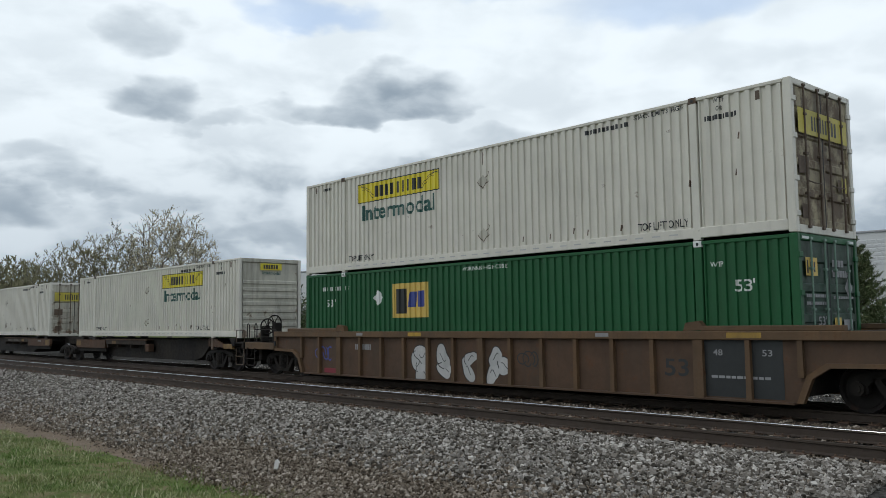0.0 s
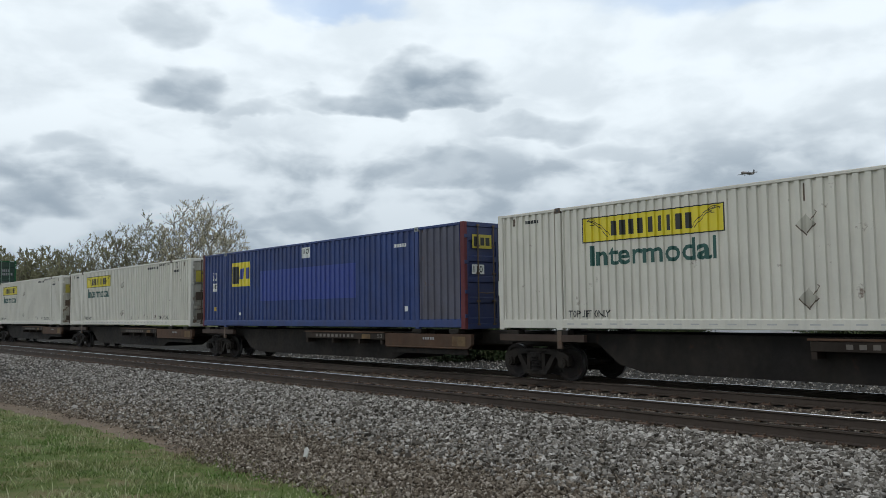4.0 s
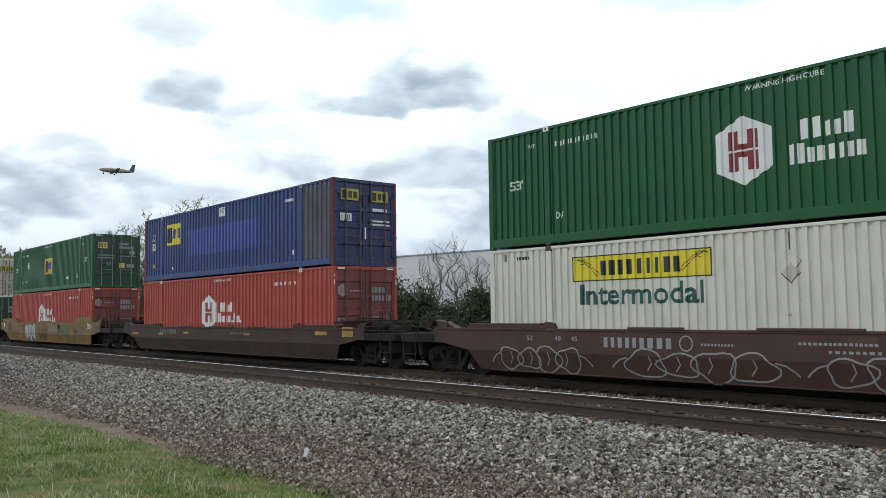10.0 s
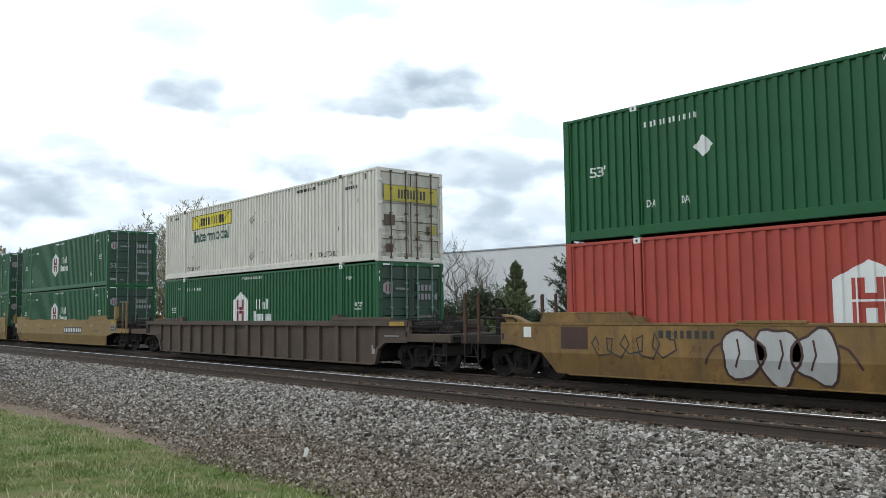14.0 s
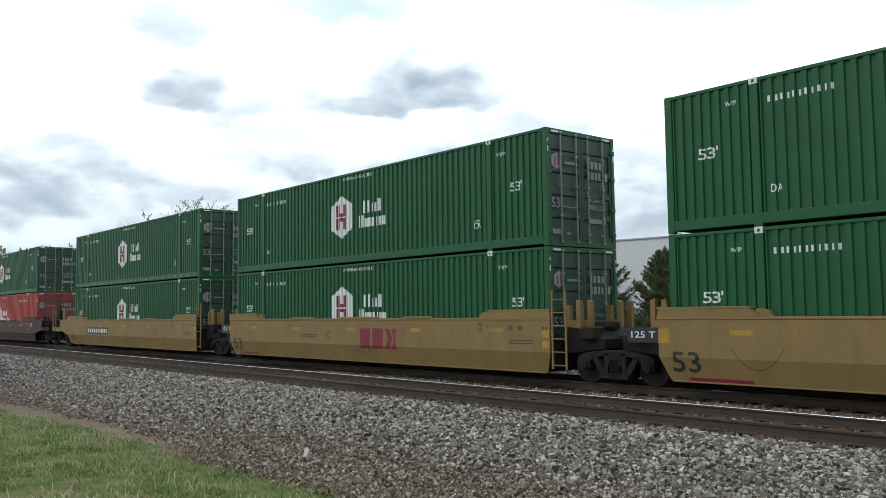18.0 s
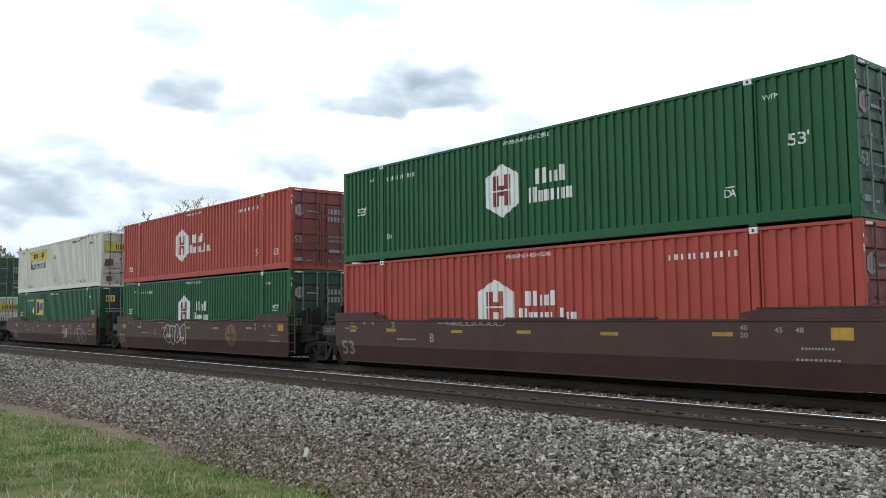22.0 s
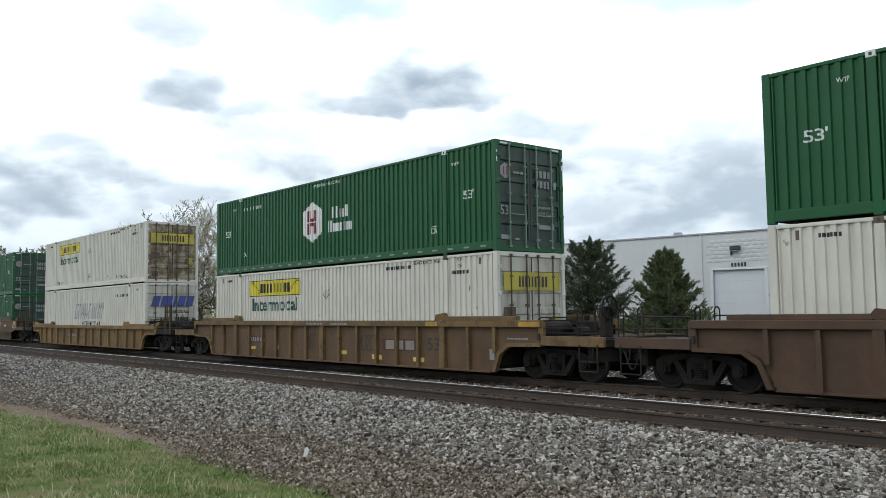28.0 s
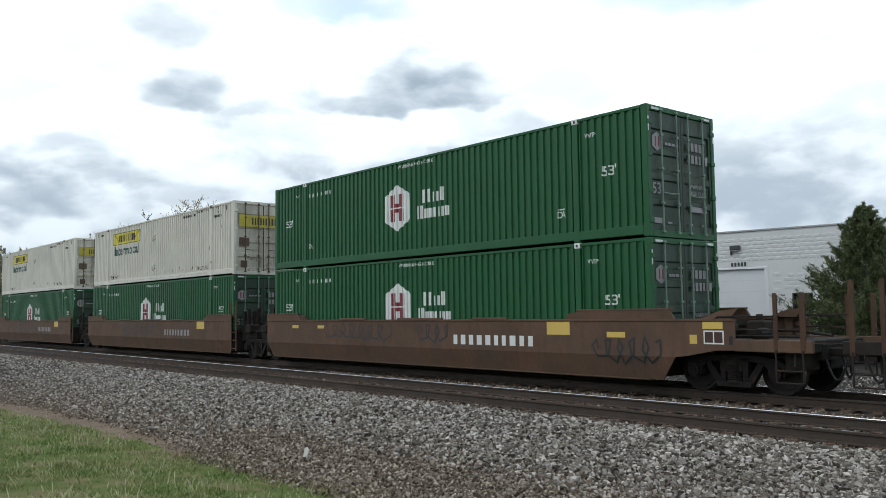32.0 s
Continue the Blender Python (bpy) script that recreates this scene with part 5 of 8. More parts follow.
def end_platform(car, e, mat, zt, drop, wheel):
    """Truck, end sill, steps, grab irons and coupler beyond the well; e is +1 or -1."""
    truck(car, e * 9.80)
    g = Geo()
    # centre sill and shear plate over the truck
    g.box(*sorted((e * 8.1, e * 11.25)), -0.35, 0.35, 0.66, 0.98, 0.02)
    g.box(*sorted((e * 8.15, e * 10.3)), -1.30, 1.30, 0.98, 1.03)
    part("draft_sill", g, "under", car)
    part("end_deck", Geo().box(*sorted((e * 9.7, e * 11.2)), -1.40, 1.40, 1.00, 1.05, 0.01).box(*sorted((e * 11.12, e * 11.24)), -1.48, 1.48, 0.82, 1.06, 0.02), "under", car, "dark open end platform")
    for s in (-1, 1):
        y = s * WIDE
        gy = sorted((y, y - s * 0.10))
        end_x = 10.08 if mat in SMOOTH else 9.72
        part("side_step", Geo().box(*sorted((e * end_x, e * 11.62)), *gy, 0.85, 1.08, 0.012), "under" if mat in ("car_dark", "car_black", "car_old_yellow") else mat, car, "side beam of the end platform")
        part("jack_hole", Geo().box(*sorted((e * (end_x - 0.10), e * (end_x - 0.02))), *sorted((y + s * 0.004, y - s * 0.02)), 0.98, 1.14), "rubber", car)
        high_post = POST_TOP.get(mat, 0)
        if high_post:
            for px, w in ((10.93, 0.05), (11.45, 0.07)) if mat == "car_yellow" else ((10.93, 0.035), (11.45, 0.045)):
                bar_ = [(e * (px - w), 0.84), (e * (px + w), 0.84), (e * (px + w), high_post - 0.05), (e * (px + w * 0.4), high_post), (e * (px - w), high_post)]
                part("end_post", Geo().prism(bar_, *sorted((y + s * 0.006, y - s * 0.05))), "car_mustard" if high_post > 2.2 else "sill_rust", car, "tall flat upright end post")
        else:
            for px in (10.93, 11.45):
                h = 1.72
                loop = [(e * (px - 0.07), y - s * 0.03, 0.90), (e * (px - 0.07), y - s * 0.03, h - 0.06), (e * (px - 0.03), y - s * 0.03, h), (e * (px + 0.03), y - s * 0.03, h), (e * (px + 0.07), y - s * 0.03, h - 0.06), (e * (px + 0.07), y - s * 0.03, 0.90)]
                part("end_stanchion", Geo().bar(loop, 0.017), "rod_end", car, "looped upright grab iron")
        st = Geo()
        st.bar([(e * 10.93, y + s * 0.01, 0.90), (e * 10.93, y + s * 0.01, 0.30), (e * 11.45, y + s * 0.01, 0.30), (e * 11.45, y + s * 0.01, 0.90)], 0.018)
        for z in (0.52,):
            st.rod((e * 10.93, y + s * 0.01, z), (e * 11.45, y + s * 0.01, z), 0.015, 6)
        part("stirrup_step", st, "rod_end", car)
        part("handrail", Geo().bar([(e * 9.6, y - s * 0.05, 1.16), (e * 9.62, y - s * 0.05, 1.46), (e * 9.72, y - s * 0.05, 1.52), (e * 11.0, y - s * 0.05, 1.52)], 0.018), "rod_end", car)
        part("handrail", Geo().bar([(e * 9.8, y - s * 0.05, 1.27), (e * 11.1, y - s * 0.05, 1.27)], 0.014), "rod_end", car)
        # dark box added for the shadow round the far wheel, with brake rods
        part("brake_rigging", Geo().box(*sorted((e * 10.95, e * 11.12)), *sorted((s * 0.2, s * 1.25)), 0.46, 0.90, 0.03).rod((e * 8.85, s * 0.45, 0.60), (e * 11.0, s * 0.45, 0.66), 0.05, 6).rod((e * 10.9, s * 0.9, 0.5), (e * 10.9, s * 0.2, 0.42), 0.045, 6), "under", car)
        lever = Geo().bar([(e * 11.26, s * 1.46, 0.60), (e * 11.26, s * 1.40, 0.98), (e * 11.28, s * 0.9, 1.00), (e * 11.34, s * 0.12, 0.96)], 0.015)
        part("cut_lever", lever, "rod_end", car, "bent uncoupling rod")
    c = Geo().box(*sorted((e * 11.2, e * 11.72)), -0.08, 0.08, 0.74, 0.90, 0.02)
    c.prism([(e * 11.62, -0.16), (e * 11.82, -0.12), (e * 11.86, 0.02), (e * 11.78, 0.16), (e * 11.60, 0.14)], 0.66, 0.98, "z")
    part("coupler", c, "under", car, "knuckle coupler")
    hose = Geo()
    pts = [(e * (11.3 + 0.42 * i / 8), -0.35, 0.72 - 0.42 * math.sin(math.pi * i / 8)) for i in range(9)]
    part("air_hose", hose.bar(pts, 0.025), "rubber", car)
    part("air_hose", Geo().bar([(e * (11.25 + 0.25 * i / 8), 0.45, 0.80 - 0.50 * math.sin(math.pi * i / 8)) for i in range(9)], 0.022), "rubber", car)
    part("air_pipe", Geo().bar([(e * 8.8, -0.95, 1.10), (e * 9.6, -0.95, 1.12), (e * 9.9, -0.75, 1.12), (e * 11.1, -0.70, 1.12)], 0.03), "under", car)
    part("air_pipe", Geo().bar([(e * 8.8, 0.7, 1.22), (e * 10.2, 0.75, 1.20), (e * 11.1, 0.4, 1.12)], 0.035), "under", car)
    part("valve", Geo().box(*sorted((e * 9.35, e * 9.75)), 0.2, 0.65, 1.05, 1.42, 0.04).rod((e * 9.9, -0.35, 1.15), (e * 9.9, 0.0, 1.15), 0.13, 10).rod((e * 9.55, 0.42, 1.40), (e * 9.55, 0.42, 1.55), 0.07, 8), "under", car)
    part("air_reservoir", Geo().lathe([(0.0, -0.6), (0.12, -0.58), (0.17, -0.5), (0.17, 0.4), (0.12, 0.48), (0.0, 0.5)], (e * 8.9, 0, 1.24), "y", 14), "under", car)
    part("valve_box", Geo().box(*sorted((e * 9.2, e * 9.55)), -0.9, -0.55, 1.03, 1.32, 0.02), "under", car)
    # cross walk grating at the well end
    part("crossover_deck", Geo().box(*sorted((e * 8.2, e * 8.75)), -1.35, 1.35, 1.38, 1.42).box(*sorted((e * 8.72, e * 8.76)), -1.35, 1.35, 1.30, 1.44), "under", car, "grated crossover step")
    for s in (-1, 1):
        part("sill_end_post", Geo().box(*sorted((e * 9.6, e * 9.78)), *sorted((s * (WIDE - 0.04), s * (WIDE - 0.14))), 0.86, zt - 0.02, 0.01), mat, car)
        if mat == "car_yellow":
            fork = [(e * 9.54, zt), (e * 9.72, zt), (e * 9.72, 2.02), (e * 9.76, 2.02), (e * 9.76, zt + 0.1), (e * 9.86, zt + 0.1), (e * 9.86, 2.17), (e * 9.54, 2.17)]
            part("end_stand", Geo().prism(fork, *sorted((s * 1.28, s * 1.42))), mat, car, "tall tan end bracket")
        elif mat in SMOOTH:
            part("end_stand", Geo().prism([(e * 9.30, zt), (e * 9.95, zt), (e * 10.15, zt + 0.20), (e * 9.75, zt + 0.16)], *sorted((s * 1.2, s * 1.42))), mat, car, "sloping end bracket")
    if wheel:
        up = 0.30 if mat == "car_dark" and zt > 1.4 else 0.0
        part("brake_stand", Geo().box(*sorted((e * 10.9, e * 11.08)), -0.75, -0.45, 1.05, 1.75 + up, 0.02), "under", car)
        brake_wheel(car, e * 11.12, -0.62, 1.74 + up)
        if up:
            part("air_reservoir", Geo().lathe([(0.0, -0.75), (0.16, -0.73), (0.24, -0.62), (0.24, 0.62), (0.16, 0.73), (0.0, 0.75)], (e * 9.35, -0.2, 1.72), "x", 16), "under", car, "large black air reservoir")
            part("reservoir_saddle", Geo().box(*sorted((e * 9.0, e * 9.1)), -0.42, 0.02, 1.0, 1.56).box(*sorted((e * 9.6, e * 9.7)), -0.42, 0.02, 1.0, 1.56), "under", car)


def joint_end(car, e, mat, zt, with_truck):
    """The articulated end of a unit, resting on a truck shared with its neighbour."""
    if with_truck:
        truck(car, e * 9.75)
    g = Geo()
    g.box(*sorted((e * 8.0, e * 9.72)), -0.40, 0.40, 0.62, 1.10, 0.03)
    g.prism([(e * 8.1, -1.2), (e * 8.1, 1.2), (e * 9.3, 0.5), (e * 9.3, -0.5)], 1.02, 1.08, "z")
    part("joint_arm", g, "under", car, "articulated joint arm")
    # block added to black out the shaded gap between units
    part("joint_cover", Geo().prism([(e * 8.3, 0.66), (e * 9.5, 0.80), (e * 9.5, 1.02), (e * 8.9, 1.24), (e * 8.3, 1.30)], -1.05, 1.05), "under", car, "added dark block filling the shaded gap at the joint")
    for s in (-1, 1):
        stand = [(e * 8.35, 1.05), (e * 8.78, 1.05), (e * 8.78, 1.88), (e * 8.66, 1.92), (e * 8.66, 1.45), (e * 8.47, 1.45), (e * 8.47, 1.80), (e * 8.35, 1.80)]
        part("end_stand", Geo().prism(stand, *sorted((s * 0.50, s * 0.62))), mat if mat == "car_yellow" else "under", car, "tall forked end bracket")
        part("end_stand", Geo().prism(stand, *sorted((s * 0.92, s * 1.02))), mat if mat == "car_yellow" else "under", car, "tall forked end bracket")
    part("brake_gear", Geo().box(*sorted((e * 8.9, e * 9.3)), -1.2, -0.8, 1.0, 1.3, 0.03).rod((e * 8.6, -0.3, 1.3), (e * 9.3, -0.3, 1.3), 0.11, 10), "under", car)
    if e > 0:
        hand_ladder(car, 8.36, 8.78, 0.32, 2.15, -WIDE - 0.03, 6, mat)


def floor_parts(car):
    for x in (-7.6, -6.0, -3.0, 0.0, 3.0, 6.0, 7.6):
        part("cross_member", cached(("cross", x), lambda: Geo().box(x - 0.16, x + 0.16, -1.30, 1.30, 0.20, 0.335, 0.01).mesh("cross_member")), "under", car)


def end_bulkhead(car, mat):
    for e in (-1, 1):
        part("well_end", Geo().box(*sorted((e * 8.12, e * 8.18)), -1.36, 1.36, 0.30, 1.10), "under", car)


def smooth_sides(car, mat, zt, ze, fx, rx, chord=True):
    """Plain plate sides with a fold near the bottom; fx, rx: how far the sills run past the well at each end."""
    for s in (-1, 1):
        y = s * WIDE

        def yy(a):
            return sorted((y - s * a, y))
        g = Geo()
        fe, re = 8.74 if fx > 8.5 else 8.25, 8.74 if rx > 8.5 else 8.25
        fl, rl = 8.36 if fx > 8.5 else 8.05, 8.36 if rx > 8.5 else 8.05
        front = [(fe, 0.70), (9.05, 0.74), (9.7, 0.86), (fx, 0.87), (fx, zt)] if fx > 8.5 else [(fe, 0.70), (8.25, zt)]
        rear = [(-rx, zt), (-rx, 0.87), (-9.7, 0.86), (-9.05, 0.74), (-re, 0.70)] if rx > 8.5 else [(-8.25, zt), (-re, 0.70)]
        g.prism(front + rear, *yy(0.035))
        # lower half folds inward
        a0, a1 = (y, y - s * 0.13)
        g.hull([(-re, a0, 0.70), (fe, a0, 0.70), (fl, a1, 0.22), (-rl, a1, 0.22), (-re, a0 - s * .03, 0.70), (fe, a0 - s * .03, 0.70), (fl, a1 - s * .03, 0.22), (-rl, a1 - s * .03, 0.22)],
               [(0, 1, 2, 3), (7, 6, 5, 4), (3, 2, 6, 7), (0, 3, 7, 4), (1, 5, 6, 2)])
        side = part("side_plate", g, mat, car)
        part("bottom_flange", Geo().box(-8.0, 8.0, *sorted((a1 - s * 0.16, a1 + s * 0.015)), 0.195, 0.222, 0.004), mat, side)
        part("top_chord", Geo().box(-(rx - 0.02), fx - 0.02, *sorted((y + s * 0.015, y - s * 0.13)), zt - 0.06, zt, 0.01), mat, side)
        for x0, x1 in ((-3.6, -2.2), (-0.6, 1.4), (2.6, 3.9)):
            part("top_lip", Geo().box(x0, x1, *sorted((y + s * 0.03, y - s * 0.05)), zt - 0.02, zt + 0.045, 0.012), mat, side)
        if ze > zt + 0.03:
            for e in (-1, 1):
                part("raised_end", Geo().prism([(e * 5.95, zt), (e * 6.2, ze), (e * 8.62, ze), (e * 8.75, zt)] if (fx if e > 0 else rx) > 8.5 else [(e * 5.95, zt), (e * 6.2, ze), (e * 8.22, ze), (e * 8.28, zt)], *sorted((y + s * 0.012, y - s * 0.05))).box(*sorted((e * 6.15, e * (8.66 if (fx if e > 0 else rx) > 8.5 else 8.28))), *sorted((y + s * 0.02, y - s * 0.16)), ze - 0.02, ze + 0.02, 0.006), mat, side)
                part("container_guide", Geo().prism([(e * 5.75, zt), (e * 5.82, zt + 0.12), (e * 6.05, zt + 0.16), (e * 6.2, zt + 0.02)], *sorted((y - s * 0.06, y - s * 0.18))), mat, side)
    floor_parts(car)
    end_bulkhead(car, mat)


def ribbed_sides(car, mat, zt, ze, low=0.14, plate=None):
    """Sides of pressed plate between upright ribs, under a deep top chord."""
    pitch = 1.22 if zt < 1.3 else 1.0
    ribs = [k * pitch for k in range(-5, 6) if abs(k * pitch) < 5.3] + [-8.1, -7.1, -6.06, 6.06, 7.1, 8.1]
    for s in (-1, 1):
        y = s * WIDE
        g = Geo().prism([(-7.95, low), (7.95, low), (8.25, 0.72), (8.55, 0.86), (9.70, 0.88), (9.70, zt - 0.16), (-9.70, zt - 0.16), (-9.70, 0.88), (-8.55, 0.86), (-8.25, 0.72)], *sorted((y - s * 0.14, y - s * 0.11)))
        side = part("side_plate", g, plate or mat, car)
        part("top_chord", Geo().box(-9.72, 9.72, *sorted((y, y - s * 0.16)), zt - 0.17, zt, 0.012), mat, side)
        part("bottom_flange", Geo().box(-7.95, 7.95, *sorted((y - s * 0.03, y - s * 0.25)), low - 0.015, low + 0.03, 0.006), plate or mat, side)
        for x in ribs:
            zb = low + 0.02 if abs(x) < 7.9 else 0.8
            half = 0.10 if abs(abs(x) - 6.06) < 0.01 or x == 0 else 0.045
            if abs(x) > 8.0:
                zb = 0.62
            k = cached(("rib", s, round(zt, 2), mat, half, zb), lambda: Geo().prism([(-half - 0.01, zb), (half + 0.01, zb), (half, zt - 0.17), (-half, zt - 0.17)], *sorted((y - s * 0.015, y - s * 0.115))).mesh("rib"))
            o = part("rib", k, mat, side)
            o.location.x = x
        for e in (-1, 1):
            part("raised_end", Geo().box(*sorted((e * 6.15, e * 8.9)), *sorted((y - s * 0.02, y - s * 0.17)), zt, ze, 0.01), mat, side)
            part("container_guide", Geo().prism([(e * 5.75, zt), (e * 5.80, zt + 0.16), (e * 6.10, zt + 0.20), (e * 6.25, zt + 0.02)], *sorted((y - s * 0.03, y - s * 0.18))), mat, side)
            arc = [(e * 8.0, 0.16), (e * 8.12, 0.16), (e * 8.30, 0.60), (e * 8.62, 0.80), (e * 9.70, 0.82), (e * 9.70, 0.90), (e * 8.55, 0.88), (e * 8.2, 0.66)]
            part("arch_rim", Geo().prism(arc, *sorted((y - s * 0.02, y - s * 0.14))), mat, side)
    floor_parts(car)
    end_bulkhead(car, mat)


def marks(car, bm, mat, label="", lift=0.004, fold=False):
    if isinstance(bm, list):
        return [marks(car, b, mat, label, lift, fold) for b in bm][-1]

    def put(x, z):
        if fold and z < 0.70:
            return Vector((x, -WIDE + (0.70 - z) / 0.48 * 0.13 - lift, z))
        return Vector((x, -WIDE - lift, z))
    if fold:
        bmesh.ops.bisect_plane(bm, geom=bm.verts[:] + bm.edges[:] + bm.faces[:], plane_co=(0, 0, 0.70), plane_no=(0, 0, 1))
    return art("marking", bm, mat, car, label, False, face=put)


def loops(seed, x, z, n, step, size):
    """Looping spray-paint lines with no meaning."""
    rng = random.Random(seed)
    out = []
    for i in range(n):
        cx, r1, r2, turn = x + i * step, size * rng.uniform(0.35, 0.6), size * rng.uniform(0.6, 1.0), rng.uniform(0, 6)
        out.append([(cx + r1 * math.cos(a * 0.55 + turn) * (1 - 0.04 * a), z + r2 * math.sin(a * 0.55 + turn) * 0.5) for a in range(rng.randint(8, 13))])
    return out


def blobs(car, spots):
    """Pale, lopsided spray-paint shapes of several lobes with dark outlines on a ribbed side."""
    rng = random.Random(11)
    for x, z, w, h in spots:
        lobes = rng.choice((2, 3, 3))
        for k in range(lobes):
            lx = x + w * rng.uniform(-0.30, 0.30)
            lz = z + h * ((k + 0.5) / lobes - 0.5) * 0.72
            lw, lh, turn = w * rng.uniform(0.30, 0.50), h * rng.uniform(0.20, 0.34), rng.uniform(-0.6, 0.6)
            p, q = rng.uniform(0, 6), rng.uniform(0, 6)
            pts = []
            for i in range(22):
                a = 2 * math.pi * i / 22
                r = 1 + 0.20 * math.sin(2 * a + p) + 0.10 * math.sin(3 * a + q)
                u, v = lw * r * math.cos(a), lh * r * math.sin(a)
                pts.append((lx + u * math.cos(turn) - v * math.sin(turn), max(0.17, lz + u * math.sin(turn) + v * math.cos(turn))))
            art("marking", drawn((flat_poly, pts)), "ink_faded", car, "pale spray-paint shape", False, face=lambda a, b, d=k: Vector((a, -WIDE + 0.105 - 0.004 * d, b)))
            hook = [(lx + lw * (0.5 - 0.22 * i), lz + lh * 0.4 * math.sin(0.9 * i + p)) for i in range(5)]
            n = rng.randint(13, 19)
            art("marking", [drawn((stroke, pts[:n], 0.026)), drawn((stroke, hook, 0.02))], "ink", car, "", False, face=lambda a, b, d=k: Vector((a, -WIDE + 0.102 - 0.004 * d, b)))


def strips(car, mat, label, *boxes, lift=0.004):
    """Plain stuck-on strips, each a part of its own."""
    for x0, x1, z0, z1 in boxes:
        marks(car, drawn((rect, x0, x1, z0, z1)), mat, label, lift, True)


def bubbles(car, seed, x0, x1, z0, z1, n, w, mat, fill="", tails=True):
    """Fat outlined spray-paint shapes with no meaning, side by side, with a looped tail at each end."""
    rng = random.Random(seed)
    step, zc, hh = (x1 - x0) / n, (z0 + z1) / 2, (z1 - z0) / 2
    line, body = bmesh.new(), bmesh.new()
    for i in range(n):
        cx, p, q, r = x0 + (i + 0.5) * step, rng.uniform(0, 6), rng.uniform(0, 6), rng.uniform(0.75, 1.0)
        pts = []
        for k in range(22):
            a = 2 * math.pi * k / 22
            wob = 1 + 0.13 * math.sin(3 * a + p) + 0.05 * math.sin(5 * a + q)
            pts.append((cx + step * 0.60 * math.cos(a) * wob, zc + hh * r * math.sin(a) * wob))
        stroke(line, pts + [pts[0]], w)
        d = rng.uniform(-0.15, 0.15)
        stroke(line, [(cx + step * d, zc + hh * 0.55), (cx + step * (d + 0.06), zc + hh * 0.05), (cx + step * (d - 0.1), zc - hh * 0.45)], w * 0.8)
        flat_poly(body, pts)
    if tails:
        for s, x in ((-1, x0), (1, x1)):
            stroke(line, [(x + s * step * (0.05 + 0.55 * math.sin(0.45 * k)), zc + hh * 0.4 * math.cos(0.9 * k)) for k in range(8)], w)
    if fill:
        marks(car, body, fill, "pale filled spray paint", 0.004, True)
    else:
        body.free()
    marks(car, line, mat, "outlined spray-paint shapes", 0.007, True)


def zigzag(car, seed, x0, x1, z0, z1, w, mat, n=11):
    """A quick looping tag line."""
    rng = random.Random(seed)
    b = bmesh.new()
    pts = []
    for k in range(n * 4 + 1):
        f = k / (n * 4)
        a = 2 * math.pi * k / 4 * 0.9
        pts.append((x0 + (x1 - x0) * f + (x1 - x0) / n * 0.55 * math.cos(a) + rng.uniform(-.02, .02), (z0 + z1) / 2 + (z1 - z0) / 2 * math.sin(a) * rng.uniform(0.55, 1.0)))
    stroke(b, pts, w)
    marks(car, b, mat, "spray-paint scrawl", 0.006, True)


def well_car(kind, mat, zt, ze, front, rear, label, wheel=0, plate=None):
    """kind: smooth or ribbed; front and rear: 'platform', 'joint' or 'joint_truck'."""
    car = thing("well_car", label, "rail car", "train")
    if kind == "smooth":
        smooth_sides(car, mat, zt, ze, 10.1 if front == "platform" else 8.3, 10.1 if rear == "platform" else 8.3)
    else:
        ribbed_sides(car, mat, zt, ze, plate=plate)
    for e, k in ((1, front), (-1, rear)):
        if k == "platform":
            end_platform(car, e, mat, zt if kind == "smooth" else zt - 0.02, 0, wheel == e)
        else:
            joint_end(car, e, mat, zt, k == "joint_truck")
    return car


